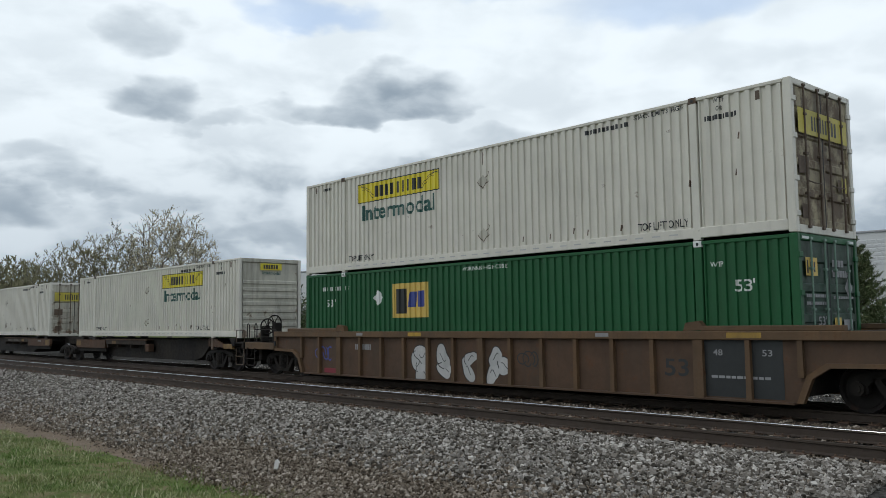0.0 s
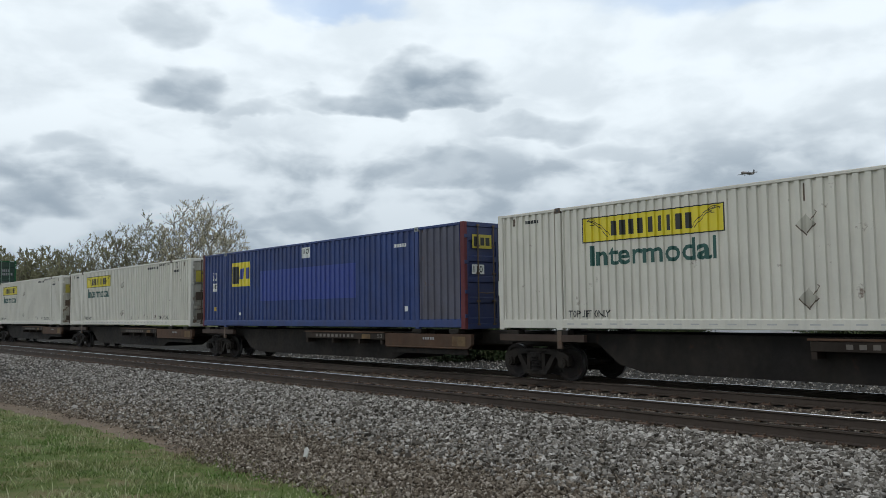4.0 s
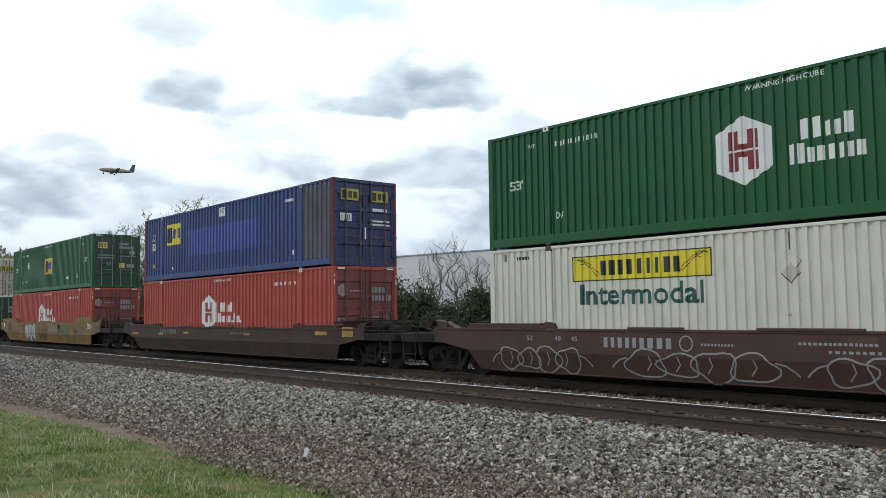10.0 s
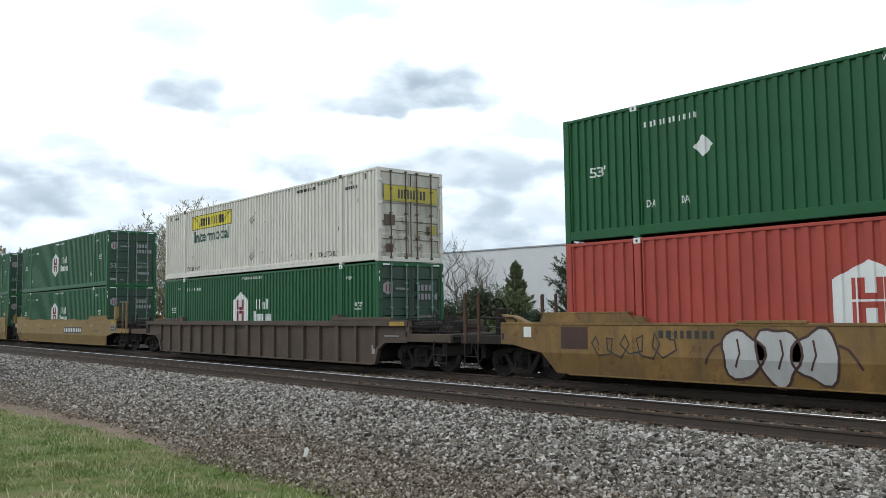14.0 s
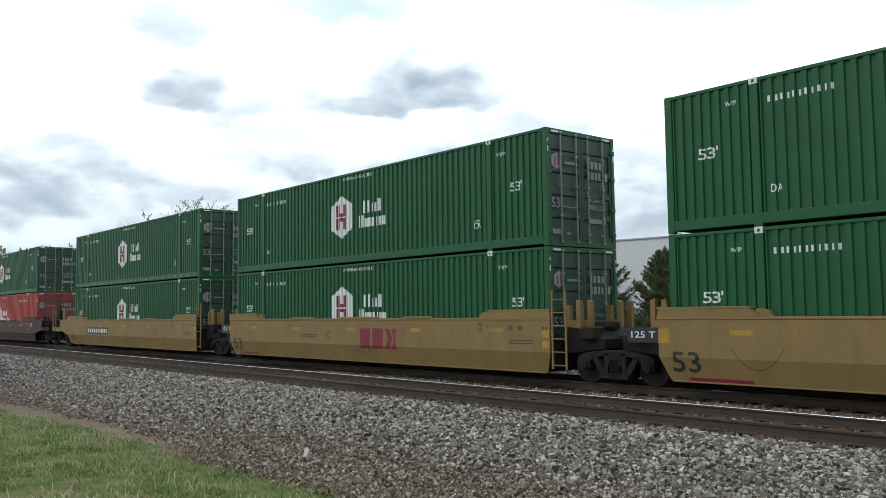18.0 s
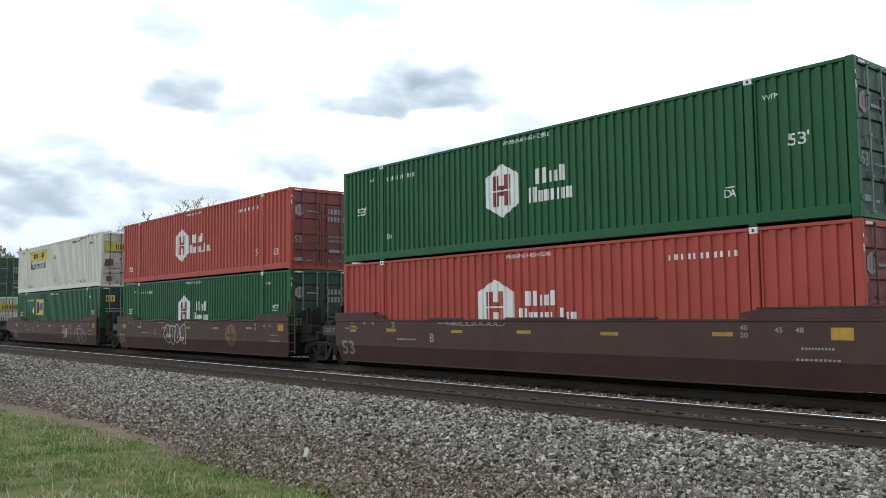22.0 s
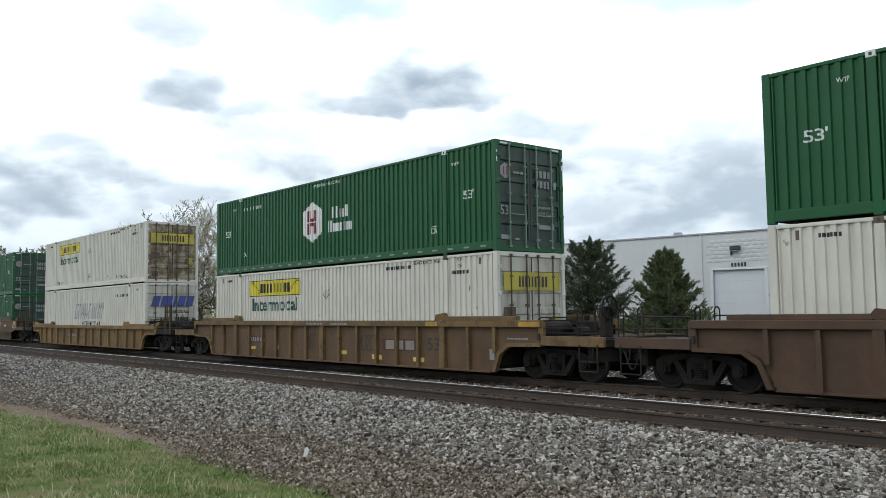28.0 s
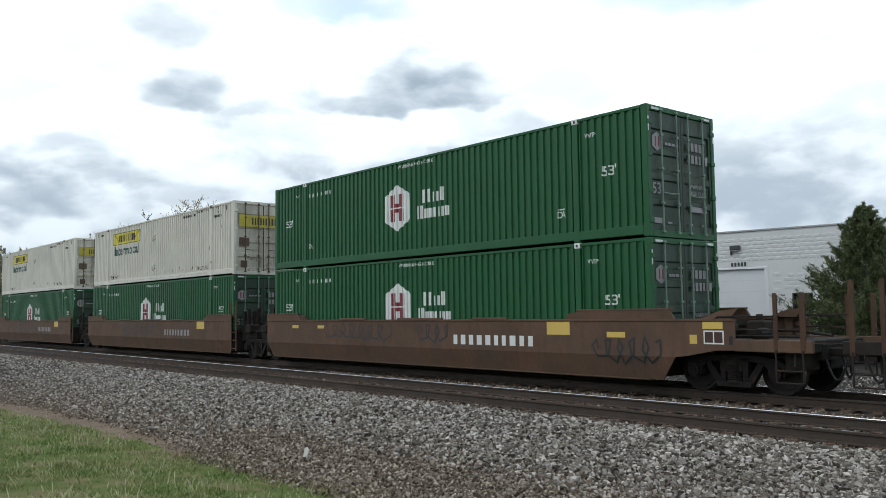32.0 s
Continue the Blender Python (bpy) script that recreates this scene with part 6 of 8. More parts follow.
def spine_car(trucks, front_end, rear_end, x0, x1, label, f=1):
    """A spine platform: a deep centre beam with a walkway and a side sill on each side; trucks at the given places.
    f: 1 with the side sill towards the front, -1 towards the rear."""
    car = thing("spine_car", label, "rail car", "train")
    belly = [(f * -6.2, 0.92), (f * -5.2, 0.92), (f * -4.6, 0.46), (f * -3.9, 0.30), (f * 4.4, 0.30), (f * 5.4, 0.62), (f * 6.4, 0.92), (f * 6.4, 1.14), (f * -6.2, 1.14)]
    part("centre_beam", Geo().box(x0, x1, -0.36, 0.36, 0.78, 1.16, 0.03).prism(belly, -0.95, 0.95), "under", car, "dark deep centre beam")

    def xs(a, b):
        return sorted((f * a, f * b))
    for s in (-1, 1):
        y = s * 1.30
        # the walkway's side plate is darker than the edge strip above it
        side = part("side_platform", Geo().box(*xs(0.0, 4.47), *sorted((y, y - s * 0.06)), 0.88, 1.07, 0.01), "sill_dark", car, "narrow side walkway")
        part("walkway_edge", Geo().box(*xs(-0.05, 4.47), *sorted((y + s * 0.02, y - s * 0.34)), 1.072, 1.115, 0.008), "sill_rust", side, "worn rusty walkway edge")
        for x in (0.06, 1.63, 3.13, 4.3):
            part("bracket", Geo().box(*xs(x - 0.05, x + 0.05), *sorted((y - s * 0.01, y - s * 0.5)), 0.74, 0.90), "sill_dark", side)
        sill = part("side_sill", Geo().prism([(f * 4.53, 0.72), (f * 8.2, 0.72), (f * 8.32, 0.80), (f * 8.32, 1.08), (f * 4.53, 1.08)], *sorted((y + s * 0.01, y - s * 0.10))), "sill_rust", car, "rust-brown side sill")
        part("sill_flange", Geo().box(*xs(4.6, 8.2), *sorted((y + s * 0.035, y - s * 0.14)), 0.685, 0.725, 0.01), "sill_rust", sill)
        part("sill_web", Geo().box(*xs(4.6, 8.1), *sorted((y - s * 0.06, y - s * 0.12)), 0.53, 0.69), "under", sill)
        for px in (-7.6, -6.0, 6.0, 7.6):
            part("container_stand", Geo().box(px - 0.2, px + 0.2, *sorted((y, y - s * 0.25)), 1.10, 1.212, 0.015), "under", car)
            part("outrigger", Geo().box(px - 0.14, px + 0.14, *sorted((s * 0.3, y)), 0.92, 1.11, 0.02), "under", car)
        part("guide_post", Geo().box(*xs(-6.12, -5.98), *sorted((y + s * 0.012, y - s * 0.06)), 0.78, 1.20, 0.008), "rod_dark", car)
        if f < 0:
            part("hanger_box", Geo().box(*xs(-0.32, 0.03), *sorted((y, y - s * 0.25)), 0.60, 0.93, 0.02), "sill_rust", car, "small worn box under the walkway")
            part("end_bracket", Geo().prism([(5.76, 1.16), (5.76, 0.90), (6.93, 0.86), (6.93, 0.97), (6.2, 1.18)], *sorted((y, y - s * 0.10))), "sill_rust", car, "sloping rusty end bracket")
            part("end_block", Geo().box(6.94, 7.58, *sorted((y + s * 0.01, y - s * 0.14)), 0.81, 1.0, 0.015), "car_mustard", car, "worn mustard end block")
        else:
            part("side_sill", Geo().prism([(-8.05, 0.95), (-5.3, 0.95), (-5.3, 1.11), (-8.05, 1.11)], *sorted((y + s * 0.01, y - s * 0.10))), "car_black", car)
    for x in trucks:
        truck(car, x)
    for e, k in ((1, front_end), (-1, rear_end)):
        if k:
            part("draft_sill", Geo().box(*sorted((e * 7.8, e * (k - 0.55))), -0.3, 0.3, 0.70, 1.05, 0.02), "under", car)
            part("end_deck", Geo().box(*sorted((e * 8.0, e * (k - 0.6))), -1.4, 1.4, 1.02, 1.08, 0.01).box(*sorted((e * (k - 0.72), e * (k - 0.6))), -1.48, 1.48, 0.85, 1.08, 0.02), "under", car)
            part("coupler", Geo().box(*sorted((e * (k - 0.6), e * (k - 0.1))), -0.08, 0.08, 0.74, 0.90, 0.02).prism([(e * (k - 0.2), -0.16), (e * k, -0.12), (e * (k + .04), 0.02), (e * (k - .05), 0.16), (e * (k - .22), 0.14)], 0.66, 0.98, "z"), "under", car)
            for s in (-1, 1):
                g = Geo().bar([(e * 8.2, s * 1.47, 0.85), (e * 8.2, s * 1.47, 0.30), (e * 8.75, s * 1.47, 0.30), (e * 8.75, s * 1.47, 0.85)], 0.016).rod((e * 8.2, s * 1.47, .58), (e * 8.75, s * 1.47, .58), 0.014, 6)
                part("stirrup_step", g, "rod_dark", car)
                part("grab_iron", Geo().bar([(e * 8.2, s * 1.46, 1.08), (e * 8.2, s * 1.46, 1.50), (e * 8.75, s * 1.46, 1.50), (e * 8.75, s * 1.46, 1.08)], 0.014), "rod_dark", car)
            part("brake_stand", Geo().box(*sorted((e * 8.7, e * 8.85)), -0.8, -0.5, 1.08, 1.6, 0.02), "under", car)
            brake_wheel(car, e * 8.95, -0.65, 1.62)
            part("air_hose", Geo().bar([(e * (k - 0.5 + 0.42 * i / 8), -0.35, 0.72 - 0.4 * math.sin(math.pi * i / 8)) for i in range(9)], 0.025), "rubber", car)
    return car


# ---------------------------------------------------------------- the train
CHECK = 0.34


def run(t):
    """Metres the train has gone by time t; it eases off a little to 3 s, then gathers speed, with one small check at 8.3 s."""
    return 12.0 * t + 0.16 * (min(t, 3.0) - 3.0) + 0.01725 * t * t - CHECK * min(1.0, max(0.0, (t - 8.15) / 0.3))


# place of the container's middle at time 0, car, lower and upper load
MOVERS = []
PROTO = {}


def load(style, doors, x, z, where):
    key = (style, doors)
    if key not in PROTO:
        PROTO[key] = container(style, doors)
        ob = PROTO[key]
    else:
        ob = copy_thing(PROTO[key], pose(0, 0, 0))
    ob["label"] = STYLES[style]["label"] + where
    MOVERS.append((ob, x, z))
    return ob


LOW = 0.337
TAN, DARKB, RUSTY = "tan-yellow articulated double-stack well car with clean sides", "dark brown articulated double-stack well car", "rusty orange-brown articulated well car with dark scrawls"
UNITS = [
    (-14.64, ("ribbed", "car_rib_brown", 1.45, 1.55, "platform", "platform", "weathered brown well car with ribbed sides and pale spray paint", -1, "car_brown"), "emp_old", "white_rusted"),
    (-129.56, ("smooth", "car_dark", 1.26, 1.36, "platform", "platform", "dark brown smooth-sided well car with outlined spray paint", 1), "white", "green"),
    (-153.08, ("smooth", "car_black", 1.20, 1.28, "platform", "platform", "sooty brown smooth-sided well car with yellow end mark", 0), "red", "blue"),
    (-176.63, ("smooth", "car_old_yellow", 1.40, 1.62, "platform", "platform", "worn yellow well car with pale spray paint", -1), "red", "emp"),
    (-200.27, ("ribbed", "car_grey_brown", 1.45, 1.55, "platform", "platform", "greyed brown well car with ribbed sides", 0), "green", "white"),
    (-223.98, ("smooth", "car_yellow", 1.52, 1.70, "platform", "joint_truck", TAN, 0), "green", "green"),
    (-243.52, ("smooth", "car_yellow", 1.52, 1.70, "joint", "joint_truck", TAN, 0), "green", "green"),
    (-263.08, ("smooth", "car_yellow", 1.52, 1.70, "joint", "platform", TAN, 0), "green", "green_dashed"),
    (-286.93, ("smooth", "car_dark", 1.48, 1.68, "platform", "joint_truck", DARKB, 1), "red", "green"),
    (-306.42, ("smooth", "car_dark", 1.48, 1.68, "joint", "joint_truck", DARKB, 0), "green", "red"),
    (-325.95, ("smooth", "car_dark", 1.48, 1.68, "joint", "platform", DARKB, 0), "emp_rear", "white"),
    (-349.70, ("ribbed", "car_brown", 1.45, 1.56, "platform", "platform", "weathered brown well car with ribbed sides and yellow marks", 0), "white", "green"),
    (-373.24, ("ribbed", "car_mustard", 1.45, 1.56, "platform", "platform", "mustard-ribbed well car with rust-brown plates", 1, "car_rib_brown"), "white", "green_dashed"),
    (-396.88, ("ribbed", "car_old_yellow", 1.22, 1.30, "platform", "platform", "worn yellow low-sided well car with ribs", 0, "car_mustard"), "grey_name", "white_rusted"),
    (-420.66, ("smooth", "car_rust", 1.48, 1.68, "platform", "joint_truck", RUSTY, 0), "green", "green"),
    (-440.05, ("smooth", "car_rust", 1.48, 1.68, "joint", "joint_truck", RUSTY, 0), "green", "white"),
    (-459.55, ("smooth", "car_rust", 1.48, 1.68, "joint", "platform", RUSTY, 0), "green", "white"),
]
CARS = []
for number, (x, spec, lower, upper) in enumerate(UNITS):
    x += CHECK if number else 0.0
    car = well_car(*spec[:7], wheel=spec[7], plate=spec[8] if len(spec) > 8 else None)
    CARS.append(car)
    MOVERS.append((car, x, 0.0))
    load(lower, True, x, LOW, ", sunk in a well car")
    load(upper, True, x, LOW + HIGH + 0.012, ", stacked on another")

SPINES = [  # middle, trucks, ends, beam from, to, style, doors
    (-35.14, (6.2,), 9.3, 0, -10.2, 8.2, "white", False),
    (-55.79, (10.35, -7.05), 0, 0, -8.4, 10.2, "white_worn", True),
    (-73.25, (-7.05,), 0, 0, -8.5, 8.9, "blue", True),
    (-90.62, (-7.15,), 0, 0, -8.6, 8.7, "white_worn", True),
    (-108.53, (-5.8,), 0, 10.5, -8.2, 9.2, "white_worn", True),
]
for x, trucks, fe, re_, b0, b1, style, doors in SPINES:
    f = -1 if fe else 1
    car = spine_car(trucks, fe, re_, b0, b1, "dark spine car with rust-brown side sills under one container", f)
    MOVERS.append((car, x, 0.0))
    plate = lambda a, b: Vector((a, -1.304, b))
    if f > 0:
        art("marking", drawn((blocks, 0.65, 0.93, 2.2, 0.09, 10, 5, 0.9)), "ink_dim", car, "faded number bars", False, face=plate)
        art("marking", drawn((letters, "53", 4.10, 0.93, 0.26, 0.12)), "ink_dim", car, "", False, face=plate)
        art("marking", drawn((blocks, 6.3, 0.92, 0.5, 0.07, 5, 5, 0.6)), "ink_grey", car, "", False, face=lambda a, b: Vector((a, -1.316, b)))
        art("marking", drawn((rect, 7.55, 8.1, 0.76, 1.02)), "car_mustard", car, "worn mustard patch", False, face=lambda a, b: Vector((a, -1.316, b)))
    else:
        art("marking", drawn((rect, -8.3, -7.7, 0.78, 1.02)), "car_mustard", car, "worn mustard patch", False, face=lambda a, b: Vector((a, -1.316, b)))
    art("marking", drawn((rect, *sorted((f * 3.3, f * 3.75)), 0.90, 1.04)), "car_mustard", car, "faded orange patch", False, face=plate)
    load(style, doors, x, 1.214, ", alone on a spine car")


def car_marks():
    """Lettering, panels and spray paint on the near sides of the cars."""
    c0, c6, c7, c8, c9, c10, c11, c12, c13, c14, c15, c16, c17, c18, c19, c20, c21 = CARS
    rib = lambda x, z: Vector((x, -WIDE + 0.105, z))
    blobs(c0, [(-2.45, 0.62, 0.66, 0.90), (-1.45, 0.62, 0.70, 0.90), (-0.50, 0.62, 0.54, 0.86), (0.55, 0.62, 0.72, 0.88)])
    art("marking", apart((rect, 6.15, 7.75, 0.20, 1.28)), "ink", c0, "dark painted-out square", False, face=rib)
    art("marking", apart((letters, "48", 6.35, 0.98, 0.2, 0.12), (letters, "53", 7.35, 0.98, 0.2, 0.12), (blocks, 6.3, 0.55, 1.2, 0.05, 9, 2)), "ink_grey", c0, "", False, face=lambda x, z: Vector((x, -WIDE + 0.100, z)))
    art("marking", apart((letters, "53", 5.25, 0.55, 0.55, 0.35)), "ink", c0, "", False, face=rib)
    art("marking", apart((blocks, -5.3, 0.92, 0.75, 0.16, 10, 3)), "ink_grey", c0, "faded number bars", False, face=rib)
    for x0, x1, z1 in ((-6.9, -6.2, 0.34), (6.5, 7.2, 0.30)):
        art("marking", apart((rect, x0, x1, 0.20, z1)), "ink_maroon", c0, "worn dark red spray patch", False, face=lambda x, z: Vector((x, -WIDE + 0.106, z)))
    b = bmesh.new()
    for p in loops(77, -7.2, 0.78, 4, 0.2, 0.42):
        stroke(b, p, 0.04)
    art("marking", b, "ink_blue", c0, "blue spray-paint scrawl", False, face=rib)
    b = bmesh.new()
    for p in loops(78, 1.35, 0.80, 3, 0.18, 0.4):
        stroke(b, p, 0.03)
    art("marking", b, "ink", c0, "dark spray-paint scrawl", False, face=rib)
    top = lambda x, z: Vector((x, -WIDE - 0.004, z))
    art("marking", apart((rect, -2.75, -2.2, 1.32, 1.42), (rect, 6.7, 7.4, 1.32, 1.42)), "deck_yellow", c0, "yellow reflective strip", False, face=top)
    art("marking", apart((rect, 3.6, 3.95, 1.33, 1.41), (rect, -5.1, -4.8, 1.33, 1.41)), "ink_grey", c0, "", False, face=top)
    # dark smooth car: three outlined scrawls, number, small emblem with name bars
    bubbles(c6, 3, -7.5, -5.0, 0.22, 0.84, 4, 0.035, "ink_grey")
    bubbles(c6, 5, -3.6, -0.3, 0.22, 0.84, 4, 0.035, "ink_grey")
    bubbles(c6, 8, 0.75, 3.65, 0.22, 0.84, 4, 0.035, "ink_grey")
    marks(c6, apart((blocks, -4.25, 0.86, 1.75, 0.22, 9, 4, 0.75)), "ink_grey", "number bars")
    ring = [(-2.15 + 0.15 * math.cos(2 * math.pi * i / 16), 0.98 + 0.15 * math.sin(2 * math.pi * i / 16)) for i in range(17)]
    marks(c6, apart((stroke, ring, 0.03), (blocks, -1.8, 0.94, 0.7, 0.05, 10, 3, 0.5), (blocks, 0.2, 1.00, 1.4, 0.05, 16, 5, 0.5), (blocks, 0.75, 0.86, 0.9, 0.05, 8, 8, 0.6), (blocks, 4.7, 1.06, 1.0, 0.05, 10, 6, 0.5)), "ink_grey", "small stencils")
    disc = [(2.82 + 0.15 * math.cos(2 * math.pi * i / 16), 1.02 + 0.15 * math.sin(2 * math.pi * i / 16)) for i in range(16)]
    marks(c6, apart((flat_poly, disc), (blocks, 3.02, 0.95, 1.5, 0.11, 15, 7, 0.4), (blocks, 3.7, 0.84, 0.7, 0.05, 8, 2, 0.8)), "ink_white", "white emblem and name bars")
    marks(c6, apart((letters, "40", 6.05, 1.02, 0.17, 0.11), (letters, "20", 6.05, 0.88, 0.17, 0.11), (letters, "45", 6.95, 0.98, 0.19, 0.11), (letters, "48", 7.5, 0.98, 0.19, 0.11), (letters, "53", 8.55, 0.98, 0.19, 0.11),
                   (letters, "53", -6.6, 0.98, 0.19, 0.11), (letters, "48", -5.7, 0.98, 0.19, 0.11), (letters, "45", -5.2, 0.98, 0.19, 0.11)), "ink_grey")
    marks(c6, apart((letters, "53", 5.35, 0.45, 0.50, 0.28)), "car_brown", "faded number", 0.004, True)
    b = drawn((stroke, [(7.35, 0.42), (7.85, 0.46), (7.9, 0.68), (7.4, 0.68), (7.35, 0.42)], 0.015))
    marks(c6, b, "ink_grey", "chalked box", 0.004, True)
    strips(c6, "car_brown", "faded stencil panel", (8.9, 9.6, 0.92, 1.16), (6.35, 6.75, 0.86, 1.15), (1.1, 1.6, 1.06, 1.16), (4.1, 4.6, 1.05, 1.15))
    marks(c7, apart((blocks, -5.6, 0.90, 1.7, 0.20, 9, 4, 0.75), (blocks, 1.2, 0.95, 1.6, 0.06, 16, 5, 0.5)), "ink_dim", "number bars")
    strips(c7, "deck_yellow", "yellow reflective strip", (8.9, 9.5, 0.95, 1.25), (-8.95, -8.15, 0.84, 0.93), (-5.8, -5.3, 0.84, 0.93), (-3.1, -2.6, 0.92, 1.0), (2.3, 2.8, 0.92, 1.0), (7.3, 8.0, 0.98, 1.1))
    # worn yellow car: pale spray paint, dark name bars, number, tags, notice
    bubbles(c8, 4, -3.9, -1.7, 0.24, 1.34, 3, 0.05, "car_dark", "ink_faded")
    b = drawn((rect, -0.88, -0.56, 0.34, 1.02), (rect, -0.26, 0.06, 0.34, 1.02), (flat_poly, [(0.28, 0.34), (0.60, 0.34), (0.82, 1.02), (0.50, 1.02)]))
    marks(c8, b, "ink_rust", "brown-red name bars", 0.005, True)
    zigzag(c8, 14, 1.0, 2.8, 0.78, 1.32, 0.035, "ink_grey", 6)
    zigzag(c8, 15, -7.2, -5.0, 0.6, 1.2, 0.03, "ink", 6)
    zigzag(c8, 24, 8.1, 8.8, 1.0, 1.33, 0.03, "ink_white", 4)
    zigzag(c8, 25, 3.6, 4.9, 0.5, 1.0, 0.025, "ink", 5)
    marks(c8, apart((letters, "53", 7.12, 0.78, 0.40, 0.33), (blocks, -5.4, 1.08, 1.3, 0.16, 8, 2, 0.75), (blocks, 4.9, 1.1, 1.1, 0.06, 10, 4, 0.5), (blocks, 4.9, 1.0, 1.1, 0.06, 10, 5, 0.5)), "ink", "", 0.004, True)
    strips(c8, "ink_tan", "framed notice", (9.37, 9.92, 0.92, 1.26))
    strips(c8, "car_dark", "", (9.40, 9.63, 0.95, 1.07), (9.40, 9.63, 1.10, 1.23), (9.66, 9.89, 0.95, 1.07), (9.66, 9.89, 1.10, 1.23), lift=0.007)
    strips(c8, "patch_green", "faded green overpaint", (2.95, 5.1, 0.74, 1.22))
    strips(c8, "car_dark", "worn dark patch", (-8.1, -7.3, 0.8, 1.3), (5.9, 6.5, 0.75, 0.98), (2.9, 3.3, 1.0, 1.25))
    strips(c8, "ink_white", "white square", (-9.3, -9.05, 1.05, 1.3))
    # tan cars
    for c, letter in ((c10, "A"), (c11, "C"), (c12, "B")):
        strips(c, "deck_yellow", "yellow reflective strip", (-6.6, -6.1, 1.16, 1.26), (-3.56, -3.02, 1.14, 1.24), (-0.3, 0.2, 1.15, 1.24), (2.95, 3.43, 1.14, 1.24), (6.2, 6.68, 1.16, 1.26))
        strips(c, "ink_maroon", "dark red edge strip", (-7.6, -6.2, 0.235, 0.30))
        smile = drawn((stroke, [(-6.6 + 0.1 * k, 0.50 + 0.014 * (k - 5.5) ** 2) for k in range(12)], 0.012), (stroke, [(0.1 + 0.1 * k, 0.46 + 0.014 * (k - 5.5) ** 2) for k in range(12)], 0.012))
        marks(c, smile, "car_dark", "rub mark", 0.004, True)
        marks(c, apart((letters, "53", -7.95, 0.40, 0.66, 0.42), (letters, letter, -1.42, 0.90, 0.2, 0.2), (letters, "53", 8.0, 1.2, 0.16, 0.1), (letters, "48", 7.2, 1.22, 0.16, 0.1), (letters, "45", 6.85, 1.22, 0.16, 0.1),
                       (letters, "40", 5.75, 1.30, 0.16, 0.1), (letters, "20", 5.75, 1.17, 0.16, 0.1), (blocks, -3.0, 0.98, 1.0, 0.03, 14, 4), (blocks, -3.0, 0.92, 1.0, 0.03, 14, 5), (blocks, 6.9, 0.95, 0.8, 0.03, 12, 6), (blocks, 6.9, 0.88, 0.8, 0.03, 12, 7)), "ink", "black numbers and stencil", 0.004, True)
    for c, x in ((c10, 1.72), (c12, -5.3)):
        marks(c, apart((rect, x, x + 3.16, 0.78, 1.12)), "ink", "black number panel")
        marks(c, apart((blocks, x + 0.15, 0.85, 2.85, 0.20, 10, 3, 0.75)), "ink_white", "white number bars", 0.007)
    b = drawn((rect, 0.46, 0.98, 0.62, 1.22), (rect, 1.10, 1.62, 0.62, 1.22), (flat_poly, [(1.72, 0.62), (1.95, 0.62), (2.10, 0.92), (1.95, 1.22), (1.72, 1.22), (1.87, 0.92)]), (flat_poly, [(2.05, 0.62), (2.30, 0.62), (2.22, 0.92), (2.30, 1.22), (2.05, 1.22), (2.16, 0.92)]))
    marks(c11, b, "ink_maroon", "dark red name bars", 0.004, True)
    b = drawn()
    stroke(b, [(3.9, 0.80), (4.2, 1.05)], 0.08)
    stroke(b, [(3.9, 1.05), (4.2, 0.80)], 0.08)
    marks(c12, b, "ink_maroon")
    marks(c10, apart((rect, 9.37, 9.84, 1.28, 1.46)), "deck_yellow", "yellow square")
    marks(c10, apart((rect, 9.34, 9.93, 0.91, 1.25)), "ink_grey", "framed notice")
    marks(c10, apart((rect, 9.37, 9.62, 0.94, 1.07), (rect, 9.37, 9.62, 1.09, 1.22), (rect, 9.65, 9.90, 0.94, 1.07), (rect, 9.65, 9.90, 1.09, 1.22)), "ink", "", 0.007)
    for c in (c11, c12):
        marks(c, apart((rect, 8.0, 8.24, 1.05, 1.22), (rect, 8.0, 8.24, 0.80, 0.97)), "deck_yellow", "yellow corner marks", 0.006)
    for c in (c10, c11):
        marks(c, apart((rect, -8.25, -7.98, 0.98, 1.28)), "deck_yellow", "yellow corner mark", 0.005)
        art("joint_plate", drawn((rect, -9.1, -8.3, 0.98, 1.30)), "ink", c, "black capacity plate", False, face=lambda x, z: Vector((x, -1.42, z)))
        art("lettering", apart((letters, "125 T", -9.0, 1.08, 0.62, 0.14)), "ink_white", c, "", False, face=lambda x, z: Vector((x, -1.426, z)))
    # dark brown set
    for c, letter in ((c13, "B"), (c14, "C"), (c15, "A")):
        strips(c, "deck_yellow", "yellow reflective strip", (-7.45, -7.1, 1.10, 1.30), (-5.55, -5.1, 1.13, 1.22), (-2.65, -2.2, 1.12, 1.2), (-0.2, 0.28, 1.13, 1.21), (2.4, 2.9, 1.12, 1.2), (5.2, 5.65, 1.14, 1.22), (7.55, 7.95, 1.10, 1.32))
        marks(c, apart((letters, "53", -7.9, 0.42, 0.66, 0.42)), "ink_tan", "faded tan number", 0.004, True)
